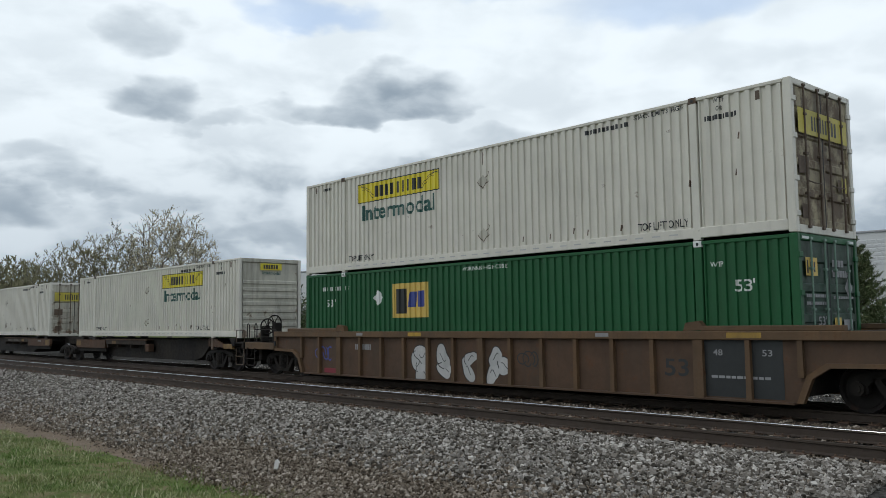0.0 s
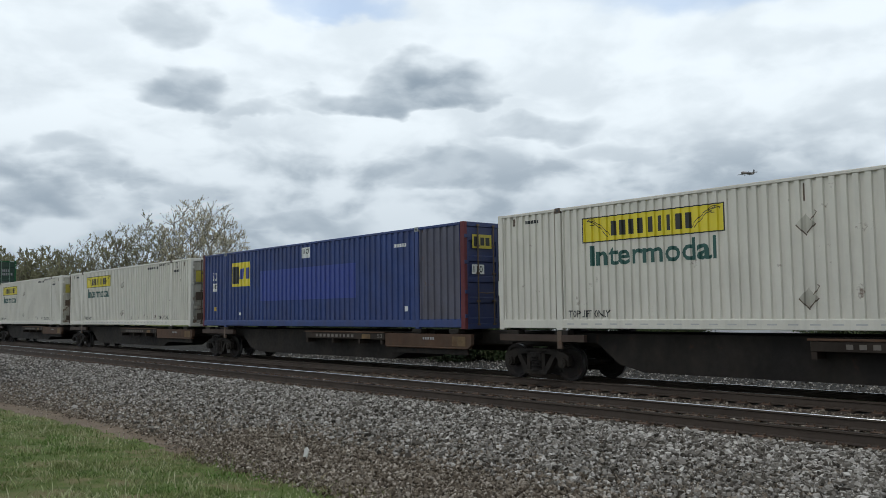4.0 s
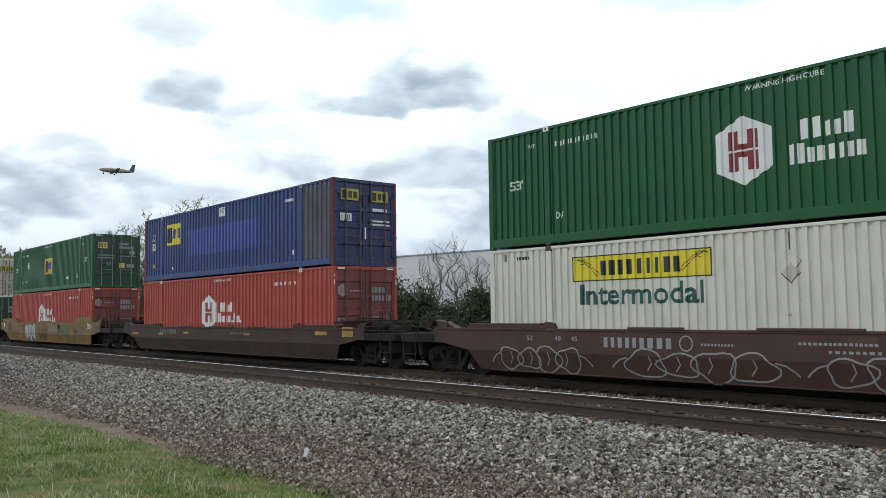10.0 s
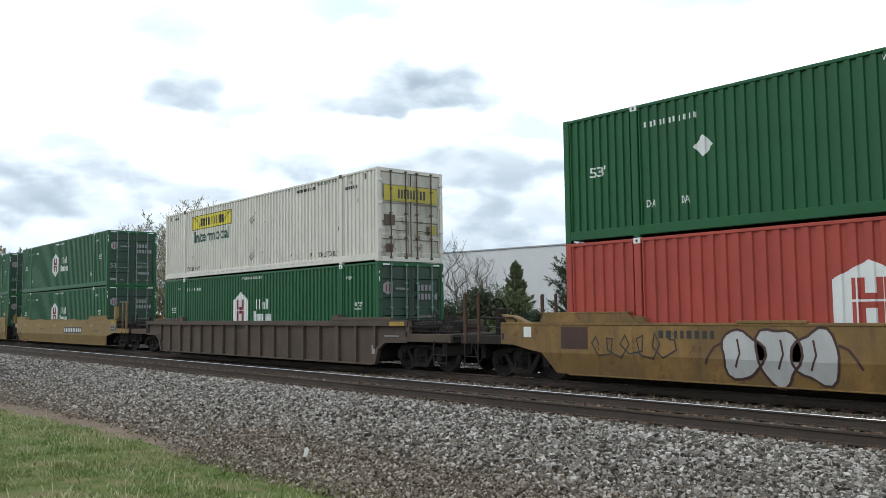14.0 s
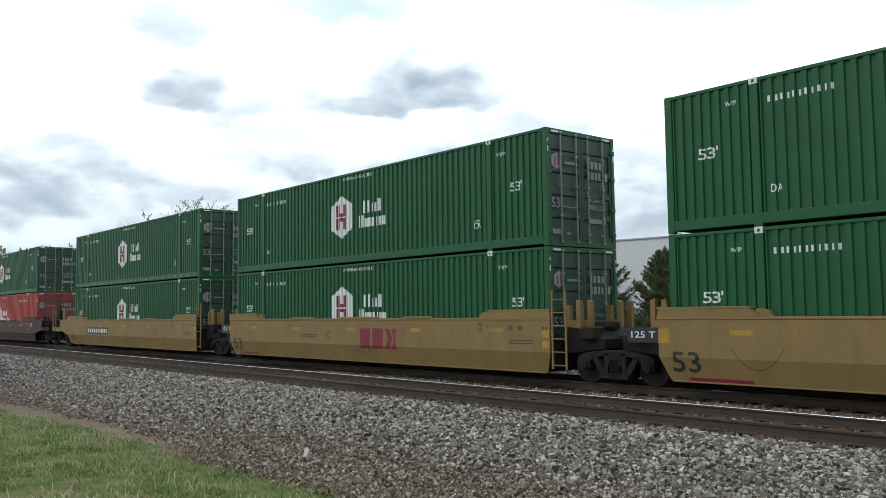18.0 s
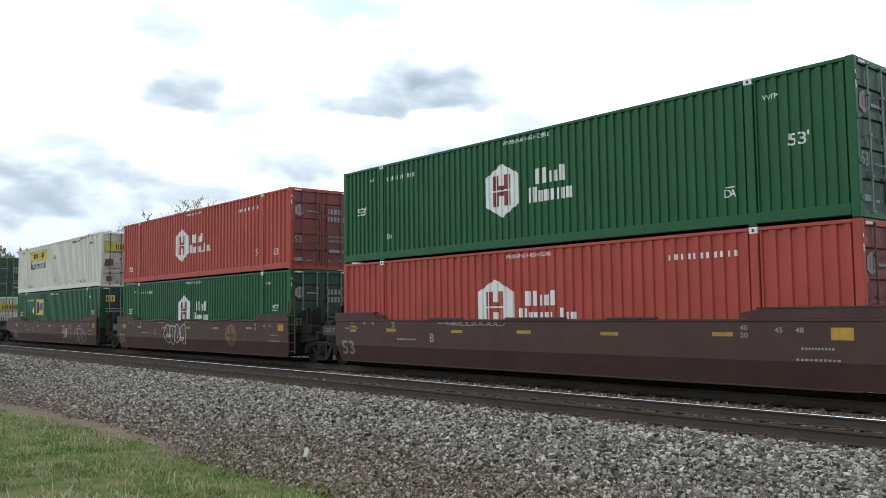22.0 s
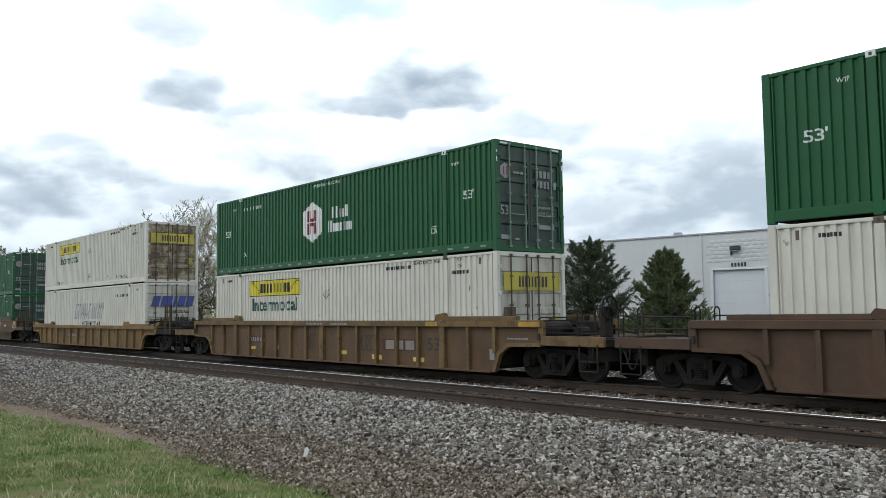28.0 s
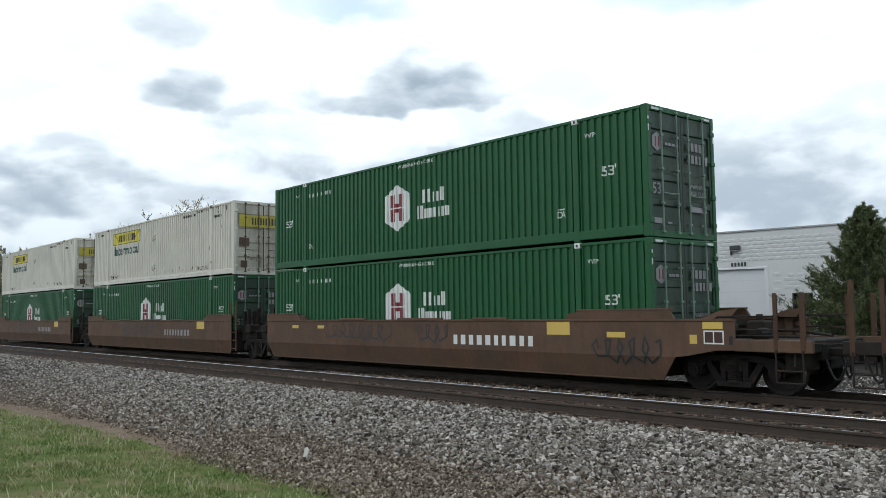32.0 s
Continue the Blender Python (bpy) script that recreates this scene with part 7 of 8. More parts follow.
        marks(c, apart((letters, letter, -3.55, 0.86, 0.18, 0.24), (letters, "53", -7.4, 1.36, 0.14, 0.09), (letters, "48", -6.75, 1.33, 0.15, 0.1), (letters, "45", -6.3, 1.33, 0.15, 0.1), (letters, "40", -5.3, 1.36, 0.15, 0.09), (letters, "20", -5.3, 1.25, 0.15, 0.09), (letters, "48", 6.9, 1.22, 0.16, 0.1), (letters, "45", 6.5, 1.22, 0.16, 0.1), (letters, "40", 5.8, 1.26, 0.16, 0.1), (letters, "20", 5.8, 1.12, 0.16, 0.1),
                       (blocks, -3.2, 1.36, 0.8, 0.035, 14, 4, 0.5), (blocks, -5.05, 0.90, 0.9, 0.045, 14, 5, 0.5), (blocks, 6.9, 0.72, 0.8, 0.04, 10, 7, 0.5), (blocks, 7.0, 0.92, 0.6, 0.04, 10, 6, 0.5), (blocks, -7.7, 1.2, 0.7, 0.04, 9, 3, 0.5)), "ink_grey", "grey numbers and stencil", 0.004, True)
        marks(c, apart((blocks, 1.2, 0.86, 2.2, 0.17, 10, 9, 0.9)), "sill_rust", "faded number bars")
    for c in (c13, c14):
        art("joint_plate", drawn((rect, -9.1, -8.3, 0.98, 1.30)), "ink", c, "black capacity plate", False, face=lambda x, z: Vector((x, -1.42, z)))
        art("lettering", apart((letters, "125 T", -9.0, 1.08, 0.62, 0.14)), "ink_tan", c, "", False, face=lambda x, z: Vector((x, -1.426, z)))
    for c, x in ((c14, 3.97), (c15, 3.86)):
        disc = [(x + 0.46 * math.cos(2 * math.pi * i / 24), 0.90 + 0.42 * math.sin(2 * math.pi * i / 24)) for i in range(24)]
        marks(c, drawn((flat_poly, disc)), "car_mustard", "faded round emblem", 0.004, True)
        marks(c, drawn((stroke, [(x - 0.34, 0.90), (x + 0.34, 0.90)], 0.09)), "car_dark", "", 0.006, True)
        marks(c, drawn((stroke, [(x, 0.58), (x, 1.22)], 0.09)), "car_dark", "", 0.008, True)
    bubbles(c14, 6, -2.35, -0.2, 0.44, 1.34, 4, 0.03, "ink_white", tails=False)
    zigzag(c14, 16, -2.2, -1.7, 0.75, 0.9, 0.02, "ink_white", 4)
    zigzag(c14, 17, -0.75, -0.3, 0.62, 0.8, 0.02, "ink_white", 4)
    marks(c14, apart((blocks, -0.3, 1.38, 1.0, 0.07, 10, 3, 0.6)), "ink_grey", "small number bars")
    zigzag(c15, 7, 2.55, 3.4, 0.4, 1.2, 0.03, "ink_white", 4)
    bubbles(c15, 9, 4.7, 6.3, 0.24, 1.10, 3, 0.045, "ink_grey")
    zigzag(c13, 10, -2.9, -0.7, 1.30, 1.44, 0.018, "ink_grey", 9)
    # ribbed cars
    for c in (c16, c17, c9):
        art("marking", apart((rect, 9.0, 9.7, 1.30, 1.42), (rect, 5.4, 5.9, 1.30, 1.42)) if c is not c9 else apart((rect, 8.9, 9.6, 1.30, 1.42)), "deck_yellow", c, "yellow end mark", False, face=top)
        art("marking", apart((rect, 7.85, 8.02, 0.45, 0.72), (blocks, 8.5, 0.98, 0.7, 0.04, 8, 3)), "ink_grey", c, "", False, face=rib)
    b = bmesh.new()
    for p in loops(31, 6.6, 0.75, 4, 0.16, 0.42):
        stroke(b, p, 0.025)
    art("marking", b, "ink_grey", c16, "spray-paint scrawl", False, face=rib)
    art("marking", apart((rect, -3.3, -1.0, 0.55, 0.80)), "ink", c18, "dark number panel", False, face=rib)
    art("marking", apart((blocks, -3.1, 0.60, 1.9, 0.15, 10, 3, 0.75)), "ink_grey", c18, "", False, face=lambda x, z: Vector((x, -WIDE + 0.1, z)))
    art("marking", apart((letters, "53", -0.2, 0.60, 0.36, 0.26)), "ink", c18, "", False, face=rib)
    # mustard-ribbed car: number plate, yellow remains of old panels, spray paint between the ribs
    plate_face = lambda x, z: Vector((x, -WIDE + 0.104, z))
    art("marking", apart((rect, -5.25, -3.85, 0.66, 0.90)), "car_dark", c17, "dark number panel", False, face=lambda x, z: Vector((x, -WIDE + 0.107, z)))
    art("marking", apart((blocks, -5.2, 0.70, 1.28, 0.16, 10, 3, 0.75)), "ink_grey", c17, "", False, face=plate_face)
    for x0, x1, z0, z1 in ((-5.2, -4.6, 0.42, 0.52), (-3.2, -2.9, 0.45, 0.60), (0.9, 1.35, 0.40, 0.52), (2.7, 3.2, 0.30, 0.44), (4.7, 5.2, 0.30, 0.42)):
        art("marking", apart((rect, x0, x1, z0, z1)), "ochre", c17, "remains of yellow paint", False, face=plate_face)
    for x0, n in ((2.35, 3), (-1.0, 3)):
        b = bmesh.new()
        for p in loops(int(x0 * 10) + 60, x0, 0.78, n, 0.2, 0.5):
            stroke(b, p, 0.045)
        art("marking", b, "ink_grey" if x0 > 4 else "ink", c17, "spray-paint scrawl", False, face=plate_face)
    art("marking", apart((letters, "53", 5.35, 0.62, 0.52, 0.36)), "ink", c17, "dark number", False, face=plate_face)
    art("marking", apart((rect, 3.25, 4.9, 0.58, 0.92)), "car_dark", c17, "dark name panel", False, face=lambda x, z: Vector((x, -WIDE + 0.1085, z)))
    art("marking", apart((rect, 3.4, 3.8, 0.62, 0.88), (rect, 3.9, 4.25, 0.62, 0.88), (rect, 4.35, 4.75, 0.62, 0.88)), "ink_tan", c17, "pale panel remains", False, face=lambda x, z: Vector((x, -WIDE + 0.107, z)))
    art("marking", apart((blocks, -0.9, 1.32, 1.0, 0.06, 12, 3, 0.5), (blocks, 0.6, 1.32, 0.9, 0.06, 10, 4, 0.5)), "ink_grey", c17, "", False, face=top)
    # rusty set
    marks(c19, apart((blocks, 1.86, 0.83, 2.9, 0.25, 10, 3, 0.75)), "ink_white", "white number bars")
    strips(c19, "ochre", "faded yellow mark", (5.22, 5.93, 1.12, 1.47), (7.0, 7.5, 1.08, 1.2), (9.4, 9.85, 1.28, 1.45), (9.1, 9.27, 0.98, 1.16), (-4.9, -4.5, 1.2, 1.3), (-6.5, -6.1, 1.2, 1.3))
    strips(c19, "ink_white", "framed notice", (9.42, 9.87, 0.98, 1.25))
    strips(c19, "car_dark", "", (9.45, 9.63, 1.01, 1.22), (9.66, 9.84, 1.01, 1.22), lift=0.007)
    zigzag(c19, 41, -4.5, -1.0, 0.82, 1.42, 0.05, "ink", 8)
    zigzag(c19, 43, 0.3, 1.7, 0.82, 1.42, 0.05, "ink", 4)
    zigzag(c19, 44, 6.6, 8.4, 0.5, 1.15, 0.05, "ink", 6)
    for c in (c20, c21):
        zigzag(c, 51, -3.4, 1.2, 0.75, 1.40, 0.05, "ink", 9)
        strips(c, "ochre", "faded yellow mark", (5.22, 5.93, 1.12, 1.47))
        marks(c, apart((blocks, 1.9, 0.83, 2.6, 0.25, 9, 4, 0.75)), "ink_grey", "number bars")


car_marks()


# ---------------------------------------------------------------- warehouse beyond the tracks
def place(way_x, way_y, far):
    """A spot on the ground, by the way from the viewer and the distance."""
    return Vector((way_x * far, EYE.y + way_y * far, 0))


def build_warehouse():
    a, b = Vector((-7.72, 9.97)) * 3.9, Vector((-4.235, 10.49)) * 3.9
    d = (b - a).normalized()
    o = a + Vector((0, EYE.y))
    w = thing("warehouse", "long low white block warehouse with a tall sheet door", "building")
    ang = math.degrees(math.atan2(d.y, d.x))
    w.matrix_world = pose(o.x, o.y, -0.35, 0, 0, ang)
    # local x runs along the front to the right, y into the building; z from the ground
    top = 5.93
    L0, L1, deep = -34.0, 24.0, 30.0
    dx0, dx1, dtop = 5.35, 8.05, 4.02       # door opening
    wx0, wx1, wz0, wz1 = 9.35, 10.35, 0.9, 2.75  # window
    for x0, x1, z0, z1 in ((L0, dx0, 0, top), (dx0, dx1, dtop, top), (dx1, wx0, 0, top), (wx0, wx1, 0, wz0), (wx0, wx1, wz1, top), (wx1, L1, 0, top)):
        part("front_wall", Geo().box(x0, x1, 0, 0.3, z0, z1), "block", w)
    part("side_wall", Geo().box(L0, L0 + 0.3, 0.3, deep, 0, top), "block", w)
    part("side_wall", Geo().box(L1 - 0.3, L1, 0.3, deep, 0, top), "block", w)
    part("back_wall", Geo().box(L0, L1, deep, deep + 0.3, 0, top), "block", w)
    part("roof", Geo().box(L0, L1, 0.3, deep, top - 0.25, top - 0.10), "roof", w)
    part("coping", Geo().box(L0 - 0.05, L1 + 0.05, -0.06, 0.36, top, top + 0.10, 0.02), "roof", w, "grey metal roof edge")
    # rough-faced block bands stand a little proud of the smooth courses
    rng = random.Random(5)
    meshes = []
    for k in range(5):
        g = Geo()
        bw, bh = 0.40, 0.20
        pts = [(0.005, 0, 0.005), (bw - .005, 0, 0.005), (bw - .005, 0, bh - .005), (0.005, 0, bh - .005)]
        mid = [(bw * rng.uniform(.3, .7), -rng.uniform(.01, .022), bh * rng.uniform(.3, .7)) for _ in range(1)]
        inn = [(bw * .15, -rng.uniform(.005, .016), bh * .2), (bw * .85, -rng.uniform(.005, .016), bh * .2), (bw * .85, -rng.uniform(.005, .016), bh * .8), (bw * .15, -rng.uniform(.005, .016), bh * .8)]
        g.hull(pts + inn + mid, [(0, 1, 5, 4), (1, 2, 6, 5), (2, 3, 7, 6), (3, 0, 4, 7), (4, 5, 8), (5, 6, 8), (6, 7, 8), (7, 4, 8)])
        me = g.mesh("block")
        me.materials.append(MATS["block_rough"])
        meshes.append(me)
    rest = []
    n = 0
    for z0, rows, x0, x1 in ((4.42, 6, 5.0, 22.0), (2.4, 7, 8.45, 9.0), (2.95, 4, 9.0, 15.0), (0.4, 10, 8.45, 9.0)):
        for r in range(rows):
            x = x0 + (0.2 if r % 2 else 0.0)
            while x + 0.4 <= x1:
                if n < 300:
                    ob = new("block", meshes[rng.randrange(5)])
                    ob.parent = w
                    ob.location = (x, -0.004, z0 + 0.2 * r)
                    n += 1
                else:
                    rest.append((x, z0 + 0.2 * r, rng.randrange(5)))
                x += 0.4
    g = Geo()
    for x, z, k in rest:
        me = meshes[k]
        g.hull([(v.co.x + x, v.co.y - 0.004, v.co.z + z) for v in me.vertices], [tuple(p.vertices) for p in me.polygons])
    ob = part("block_face", g, "block_rough", w)
    ob["kind"] = "stuff"
    door = part("sheet_door", Geo().box(dx0, dx1, 0.12, 0.2, 0, dtop), "door_panel", w, "closed white sheet door")
    for i in range(1, 7):
        part("door_seam", Geo().box(dx0, dx1, 0.112, 0.125, dtop * i / 7 - 0.012, dtop * i / 7 + 0.012), "block", door)
    part("door_frame", Geo().box(dx0 - 0.16, dx0, -0.03, 0.12, 0, dtop + 0.1, 0.01).box(dx1, dx1 + 0.16, -0.03, 0.12, 0, dtop + 0.1, 0.01).box(dx0, dx1, -0.03, 0.12, dtop, dtop + 0.1, 0.01), "door_panel", w)
    g = Geo()
    for i in range(5):
        g.box(6.35 + i * 0.17, 6.45 + i * 0.17, -0.03, 0.0, dtop + 0.16, dtop + 0.36)
    part("number_bars", g, "lamp", w, "dark number bars over the door")
    win = part("window", Geo().box(wx0, wx1, 0.14, 0.18, wz0, wz1), "glass", w, "dark window")
    part("window_frame", Geo().box(wx0, wx0 + .06, 0.05, .16, wz0, wz1).box(wx1 - .06, wx1, 0.05, .16, wz0, wz1).box(wx0, wx1, 0.05, .16, wz1 - .06, wz1).box(wx0, wx1, 0.05, .16, wz0, wz0 + .06), "lamp", win)
    for x, z in ((6.62, 5.0), (-20.0, 5.0)):
        lamp = part("wall_lamp", Geo().box(x - 0.26, x + 0.26, -0.22, 0.0, z + 0.02, z + 0.26, 0.03).prism([(-0.22, z + 0.02), (-0.06, z + 0.02), (0.0, z - 0.2), (0.0, z + 0.02)], x - 0.26, x - 0.2, "x").box(x - 0.26, x - 0.2, -0.12, 0.0, z - 0.22, z + 0.05), "lamp", w, "dark box wall lamp")
        part("lens", Geo().box(x - 0.18, x + 0.2, -0.20, -0.02, z - 0.04, z + 0.015), "steel", lamp)
    part("downpipe", Geo().box(4.72, 4.80, -0.08, 0.0, 0, top), "block", w)
    part("roof_vent", Geo().box(2.2, 2.6, 2.0, 2.4, top - 0.1, top + 0.45, 0.05), "roof", w)


build_warehouse()


# ---------------------------------------------------------------- trees
def branch_tree(name, at, high, wide, seed, leaf, leaves, label, shoots=700, leaf_size=0.07, fork=0.22, girth=0.012, low=0.6, fine=0.008):
    """Tree in early spring: limbs reach from a short trunk to every part of a domed crown, thinning as they part, with buds along the twigs."""
    rng = np.random.default_rng(seed)
    t = thing(name, label, "tree")
    t.location = at
    z0 = high * fork
    zc = z0 + (high - z0) * 0.36
    aim_at = rng.normal(size=(shoots, 3))
    aim_at /= np.linalg.norm(aim_at, axis=1)[:, None]
    aim_at *= (rng.random(shoots) ** 0.42 * rng.uniform(0.88, 1.06, shoots))[:, None]
    aim_at[:, 2] *= np.where(aim_at[:, 2] > 0, high - zc, (zc - z0) * (0.6 + low))
    aim_at[:, :2] *= wide / 2
    aim_at[:, 2] += zc
    aim_at = aim_at[aim_at[:, 2] > z0 * 0.75]
    aim_at = aim_at[np.argsort(np.linalg.norm(aim_at - np.array([0, 0, z0]), axis=1))]
    stem = [np.array([0.0, 0.0, -0.5]), np.array([rng.normal(0, .04), rng.normal(0, .04), z0 * 0.5]), np.array([rng.normal(0, .08), rng.normal(0, .08), z0]), np.array([rng.normal(0, .12), rng.normal(0, .12), z0 + (zc - z0) * 0.6])]
    size = len(stem) + 3 * len(aim_at)
    at_, up = np.full((size, 3), 1e6), np.full(size, -1)
    at_[:len(stem)], up[1:len(stem)] = stem, range(len(stem) - 1)
    n, ends = len(stem), []
    for p in aim_at:
        d = p - at_[2:n]
        flat = np.hypot(d[:, 0], d[:, 1])
        cost = np.linalg.norm(d, axis=1) + 1.6 * np.maximum(0.0, 0.75 * flat - d[:, 2])
        k = int(np.argmin(cost)) + 2
        q, way = at_[k], p - at_[k]
        bow = np.linalg.norm(way) * 0.07
        for f in (0.34, 0.68, 1.0):
            at_[n] = q + way * f + (rng.normal(0, 0.5, 3) * bow * (1 - f) + np.array([0, 0, -bow * math.sin(math.pi * f)]))
            up[n] = k if f < 0.5 else n - 1
            n += 1
        ends.append(n - 1)
    carried_by = np.ones(n)
    for k in range(n - 1, 0, -1):
        carried_by[up[k]] += carried_by[k]
    thick = np.maximum(fine * high / 10, high * girth * (carried_by / carried_by[0]) ** 0.42)
    trunk, limbs = Geo(), Geo()
    for k in range(1, n):
        a, b = at_[up[k]], at_[k]
        (trunk if k < 3 else limbs).rod(a, b, min(thick[up[k]], thick[k] * 1.35), 8 if k < 3 else 5 if thick[k] > high * 0.003 else 3, thick[k])
    pts, ways = [], []
    for k in ends:
        out = at_[k] - at_[up[k]]
        out /= np.linalg.norm(out) + 1e-6
        for h in range(4):
            d = out + rng.normal(0, 0.55, 3) + np.array([0, 0, 0.3])
            d /= np.linalg.norm(d)
            l = high * rng.uniform(0.03, 0.075)
            limbs.rod(at_[k] if h < 2 else at_[up[k]], (at_[k] if h < 2 else at_[up[k]]) + d * l, fine * 0.9 * high / 10, 3, fine * 0.45 * high / 10)
            for f in (0.35, 0.6, 0.8, 1.0):
                pts.append((at_[k] if h < 2 else at_[up[k]]) + d * l * f)
                ways.append(d)
    part("trunk", trunk, "bark", t)
    part("bough", limbs, "bark", t)
    if leaves:
        which = rng.integers(0, len(pts), leaves)
        leafage("crown", np.array(pts)[which] + rng.normal(0, 0.0025 * high, (leaves, 3)), leaf_size, leaf, t, rng, np.array(ways)[which], 0.4)
    return t


def leafage(name, pts, size, mat, parent, rng, ways=None, slim=0.45):
    n = len(pts)
    a, b = rng.normal(size=(n, 3)), rng.normal(size=(n, 3))
    if ways is not None:
        a = a * 0.45 + ways
    a /= np.linalg.norm(a, axis=1)[:, None]
    b -= a * (a * b).sum(1)[:, None]
    b /= np.linalg.norm(b, axis=1)[:, None]
    s = size * np.exp(rng.normal(0, 0.35, n))[:, None]
    v = np.stack([pts - a * s + b * s * slim, pts + a * s, pts - a * s - b * s * slim], 1).reshape(-1, 3)
    me = arrays_mesh(name, v, np.arange(n * 3).reshape(-1, 3))
    me.materials.append(MATS[mat])
    ob = new(name, me)
    ob.parent = parent
    return ob


def cedar(at, high, wide, seed, mat="cedar", label="dense dark green cedar beside the track", taper=0.8, sprays=90000, plumes=120, low=0.10, belly=0.22, gaps=0.0):
    """Evergreen: a straight stem, upswept boughs that end in feathery plumes, and a pointed leader.
    taper: below 1 for a full round crown, above for a slim spire; belly: height of the widest part; gaps: share of boughs left bare."""
    rng = np.random.default_rng(seed)
    t = thing("cedar_tree" if mat == "cedar" else "pine_tree", label, "tree")
    t.location = at
    g = Geo()
    g.rod((0, 0, -0.4), (0, 0, high * 0.55), 0.11, 8, 0.06).rod((0, 0, high * 0.55), (0, 0, high * 0.985), 0.06, 6, 0.008)
    part("trunk", g, "bark", t)
    pts, ways, limbs = [], [], Geo()
    for i in range(plumes):
        f = (i + rng.random()) / plumes
        z = high * (low + f * (0.97 - low))
        u = z / high
        girth = ((1 - u) / (1 - belly)) ** taper if u > belly else 0.70 + 0.30 * u / belly
        reach = wide / 2 * girth * rng.uniform(0.62, 1.12) + 0.05
        ang = 2.4 * i + rng.uniform(-0.5, 0.5)
        rise = rng.uniform(0.25, 0.70) + 0.5 * u
        flat = np.array([np.cos(ang), np.sin(ang), 0.0])
        p0 = np.array([0, 0, max(0.05 * high, z - reach * rise)])
        p1 = p0 + flat * reach + np.array([0, 0, reach * rise])
        if p1[2] > high * 0.99:
            p1[2] = high * 0.99
        limbs.rod(p0, p1, 0.012 + 0.010 * reach, 4, 0.004)
        if rng.random() < gaps:
            continue
        # side sprays leave the bough and point outward and up
        d = (p1 - p0) / np.linalg.norm(p1 - p0)
        for k in range(14):
            c = rng.uniform(0.22, 1.0)
            base = p0 + (p1 - p0) * c
            out = d * 0.8 + rng.normal(0, 0.55, 3) + np.array([0, 0, 0.35])
            out /= np.linalg.norm(out)
            l = (0.05 + 0.46 * reach * (1.25 - c)) * rng.uniform(0.7, 1.3)
            m = max(6, int(sprays / plumes / 14))
            w = rng.random(m)
            q = base + np.outer(w, out) * l + rng.normal(0, 1, (m, 3)) * (0.022 + 0.13 * l * (1.1 - w))[:, None]
            pts.append(q)
            ways.append(np.tile(out, (m, 1)))
        m = max(10, int(sprays / plumes / 6))
        w = rng.uniform(0.7, 1.12, m)
        pts.append(p0 + np.outer(w, p1 - p0) + rng.normal(0, 0.022, (m, 3)))
        ways.append(np.tile(d, (m, 1)))
    # the leader
    w = rng.random(500)
    pts.append(np.stack([rng.normal(0, 1, 500) * (0.02 + 0.07 * w), rng.normal(0, 1, 500) * (0.02 + 0.07 * w), high * (1.0 - 0.13 * w)], 1))
    ways.append(np.tile(np.array([0, 0, 1.0]), (500, 1)))
    part("bough", limbs, "bark", t)
    leafage("crown", np.concatenate(pts), 0.058, mat, t, rng, np.concatenate(ways), 0.25)
    return t


def bush(at, high, wide, seed, mat, label, count=9000, size=0.09):
    rng = np.random.default_rng(seed)
    t = thing("shrub", label, "shrub")
    t.location = at
    limbs, pts = Geo(), []
    for i in range(46):
        a, e = rng.uniform(0, 2 * np.pi), rng.uniform(0.25, 1.45)
        r = rng.uniform(0.65, 1.05)
        p1 = np.array([np.cos(a) * math.cos(e) * wide / 2 * r, np.sin(a) * math.cos(e) * wide / 2 * r, math.sin(e) * high * r])
        p0 = np.array([0, 0, -0.3])
        limbs.rod(p0, p1, 0.03, 4, 0.006)
        m = count // 46
        k = rng.uniform(0.35, 1.0, m)
        pts.append(p0 + np.outer(k, p1 - p0) + rng.normal(0, 1, (m, 3)) * np.array([0.20, 0.20, 0.16]) * (wide / 3))
    part("bough", limbs, "bark", t)
    leafage("crown", np.concatenate(pts), size, mat, t, rng)
    return t


def ground_at(p):
    return Vector((p.x, p.y, ground_z(p.y)))


cedar(ground_at(place(-0.573, 0.819, 38)), 4.85, 3.75, 1, taper=0.60, sprays=60000, plumes=190)
cedar(ground_at(place(-0.393, 0.919, 36)), 6.1, 6.0, 2, taper=0.90, sprays=88000, plumes=230, belly=0.24)
cedar(ground_at(place(-0.640, 0.768, 42)), 5.75, 4.1, 3, "pine", "dark open-crowned evergreen tree", 0.42, 46000, 130, 0.20, 0.55, 0.12)
cedar(ground_at(place(-0.704, 0.710, 41)), 4.6, 2.6, 4, "cedar", "small slim dark green cedar", 0.9, 24000, 110)
branch_tree("bare_tree", ground_at(place(-0.757, 0.653, 44)), 6.1, 4.6, 7, "buds", 900, "bare grey tree with a few buds", 620, 0.03, 0.10, 0.022, fine=0.011)
branch_tree("bare_tree", ground_at(place(-0.730, 0.683, 46)), 5.2, 3.4, 8, "buds", 500, "bare grey tree with a few buds", 420, 0.03, 0.10, 0.022, fine=0.011)
branch_tree("budding_tree", ground_at(place(-0.9105, 0.4135, 75)), 12.0, 8.6, 12, "buds", 26000, "large spreading tree with pale spring buds", 900, 0.066, 0.24, 0.016, fine=0.010)
branch_tree("budding_tree", ground_at(place(-0.934, 0.357, 80)), 11.0, 8.6, 14, "young", 34000, "spreading tree with thin young leaves", 800, 0.058, 0.16, 0.015, fine=0.010)
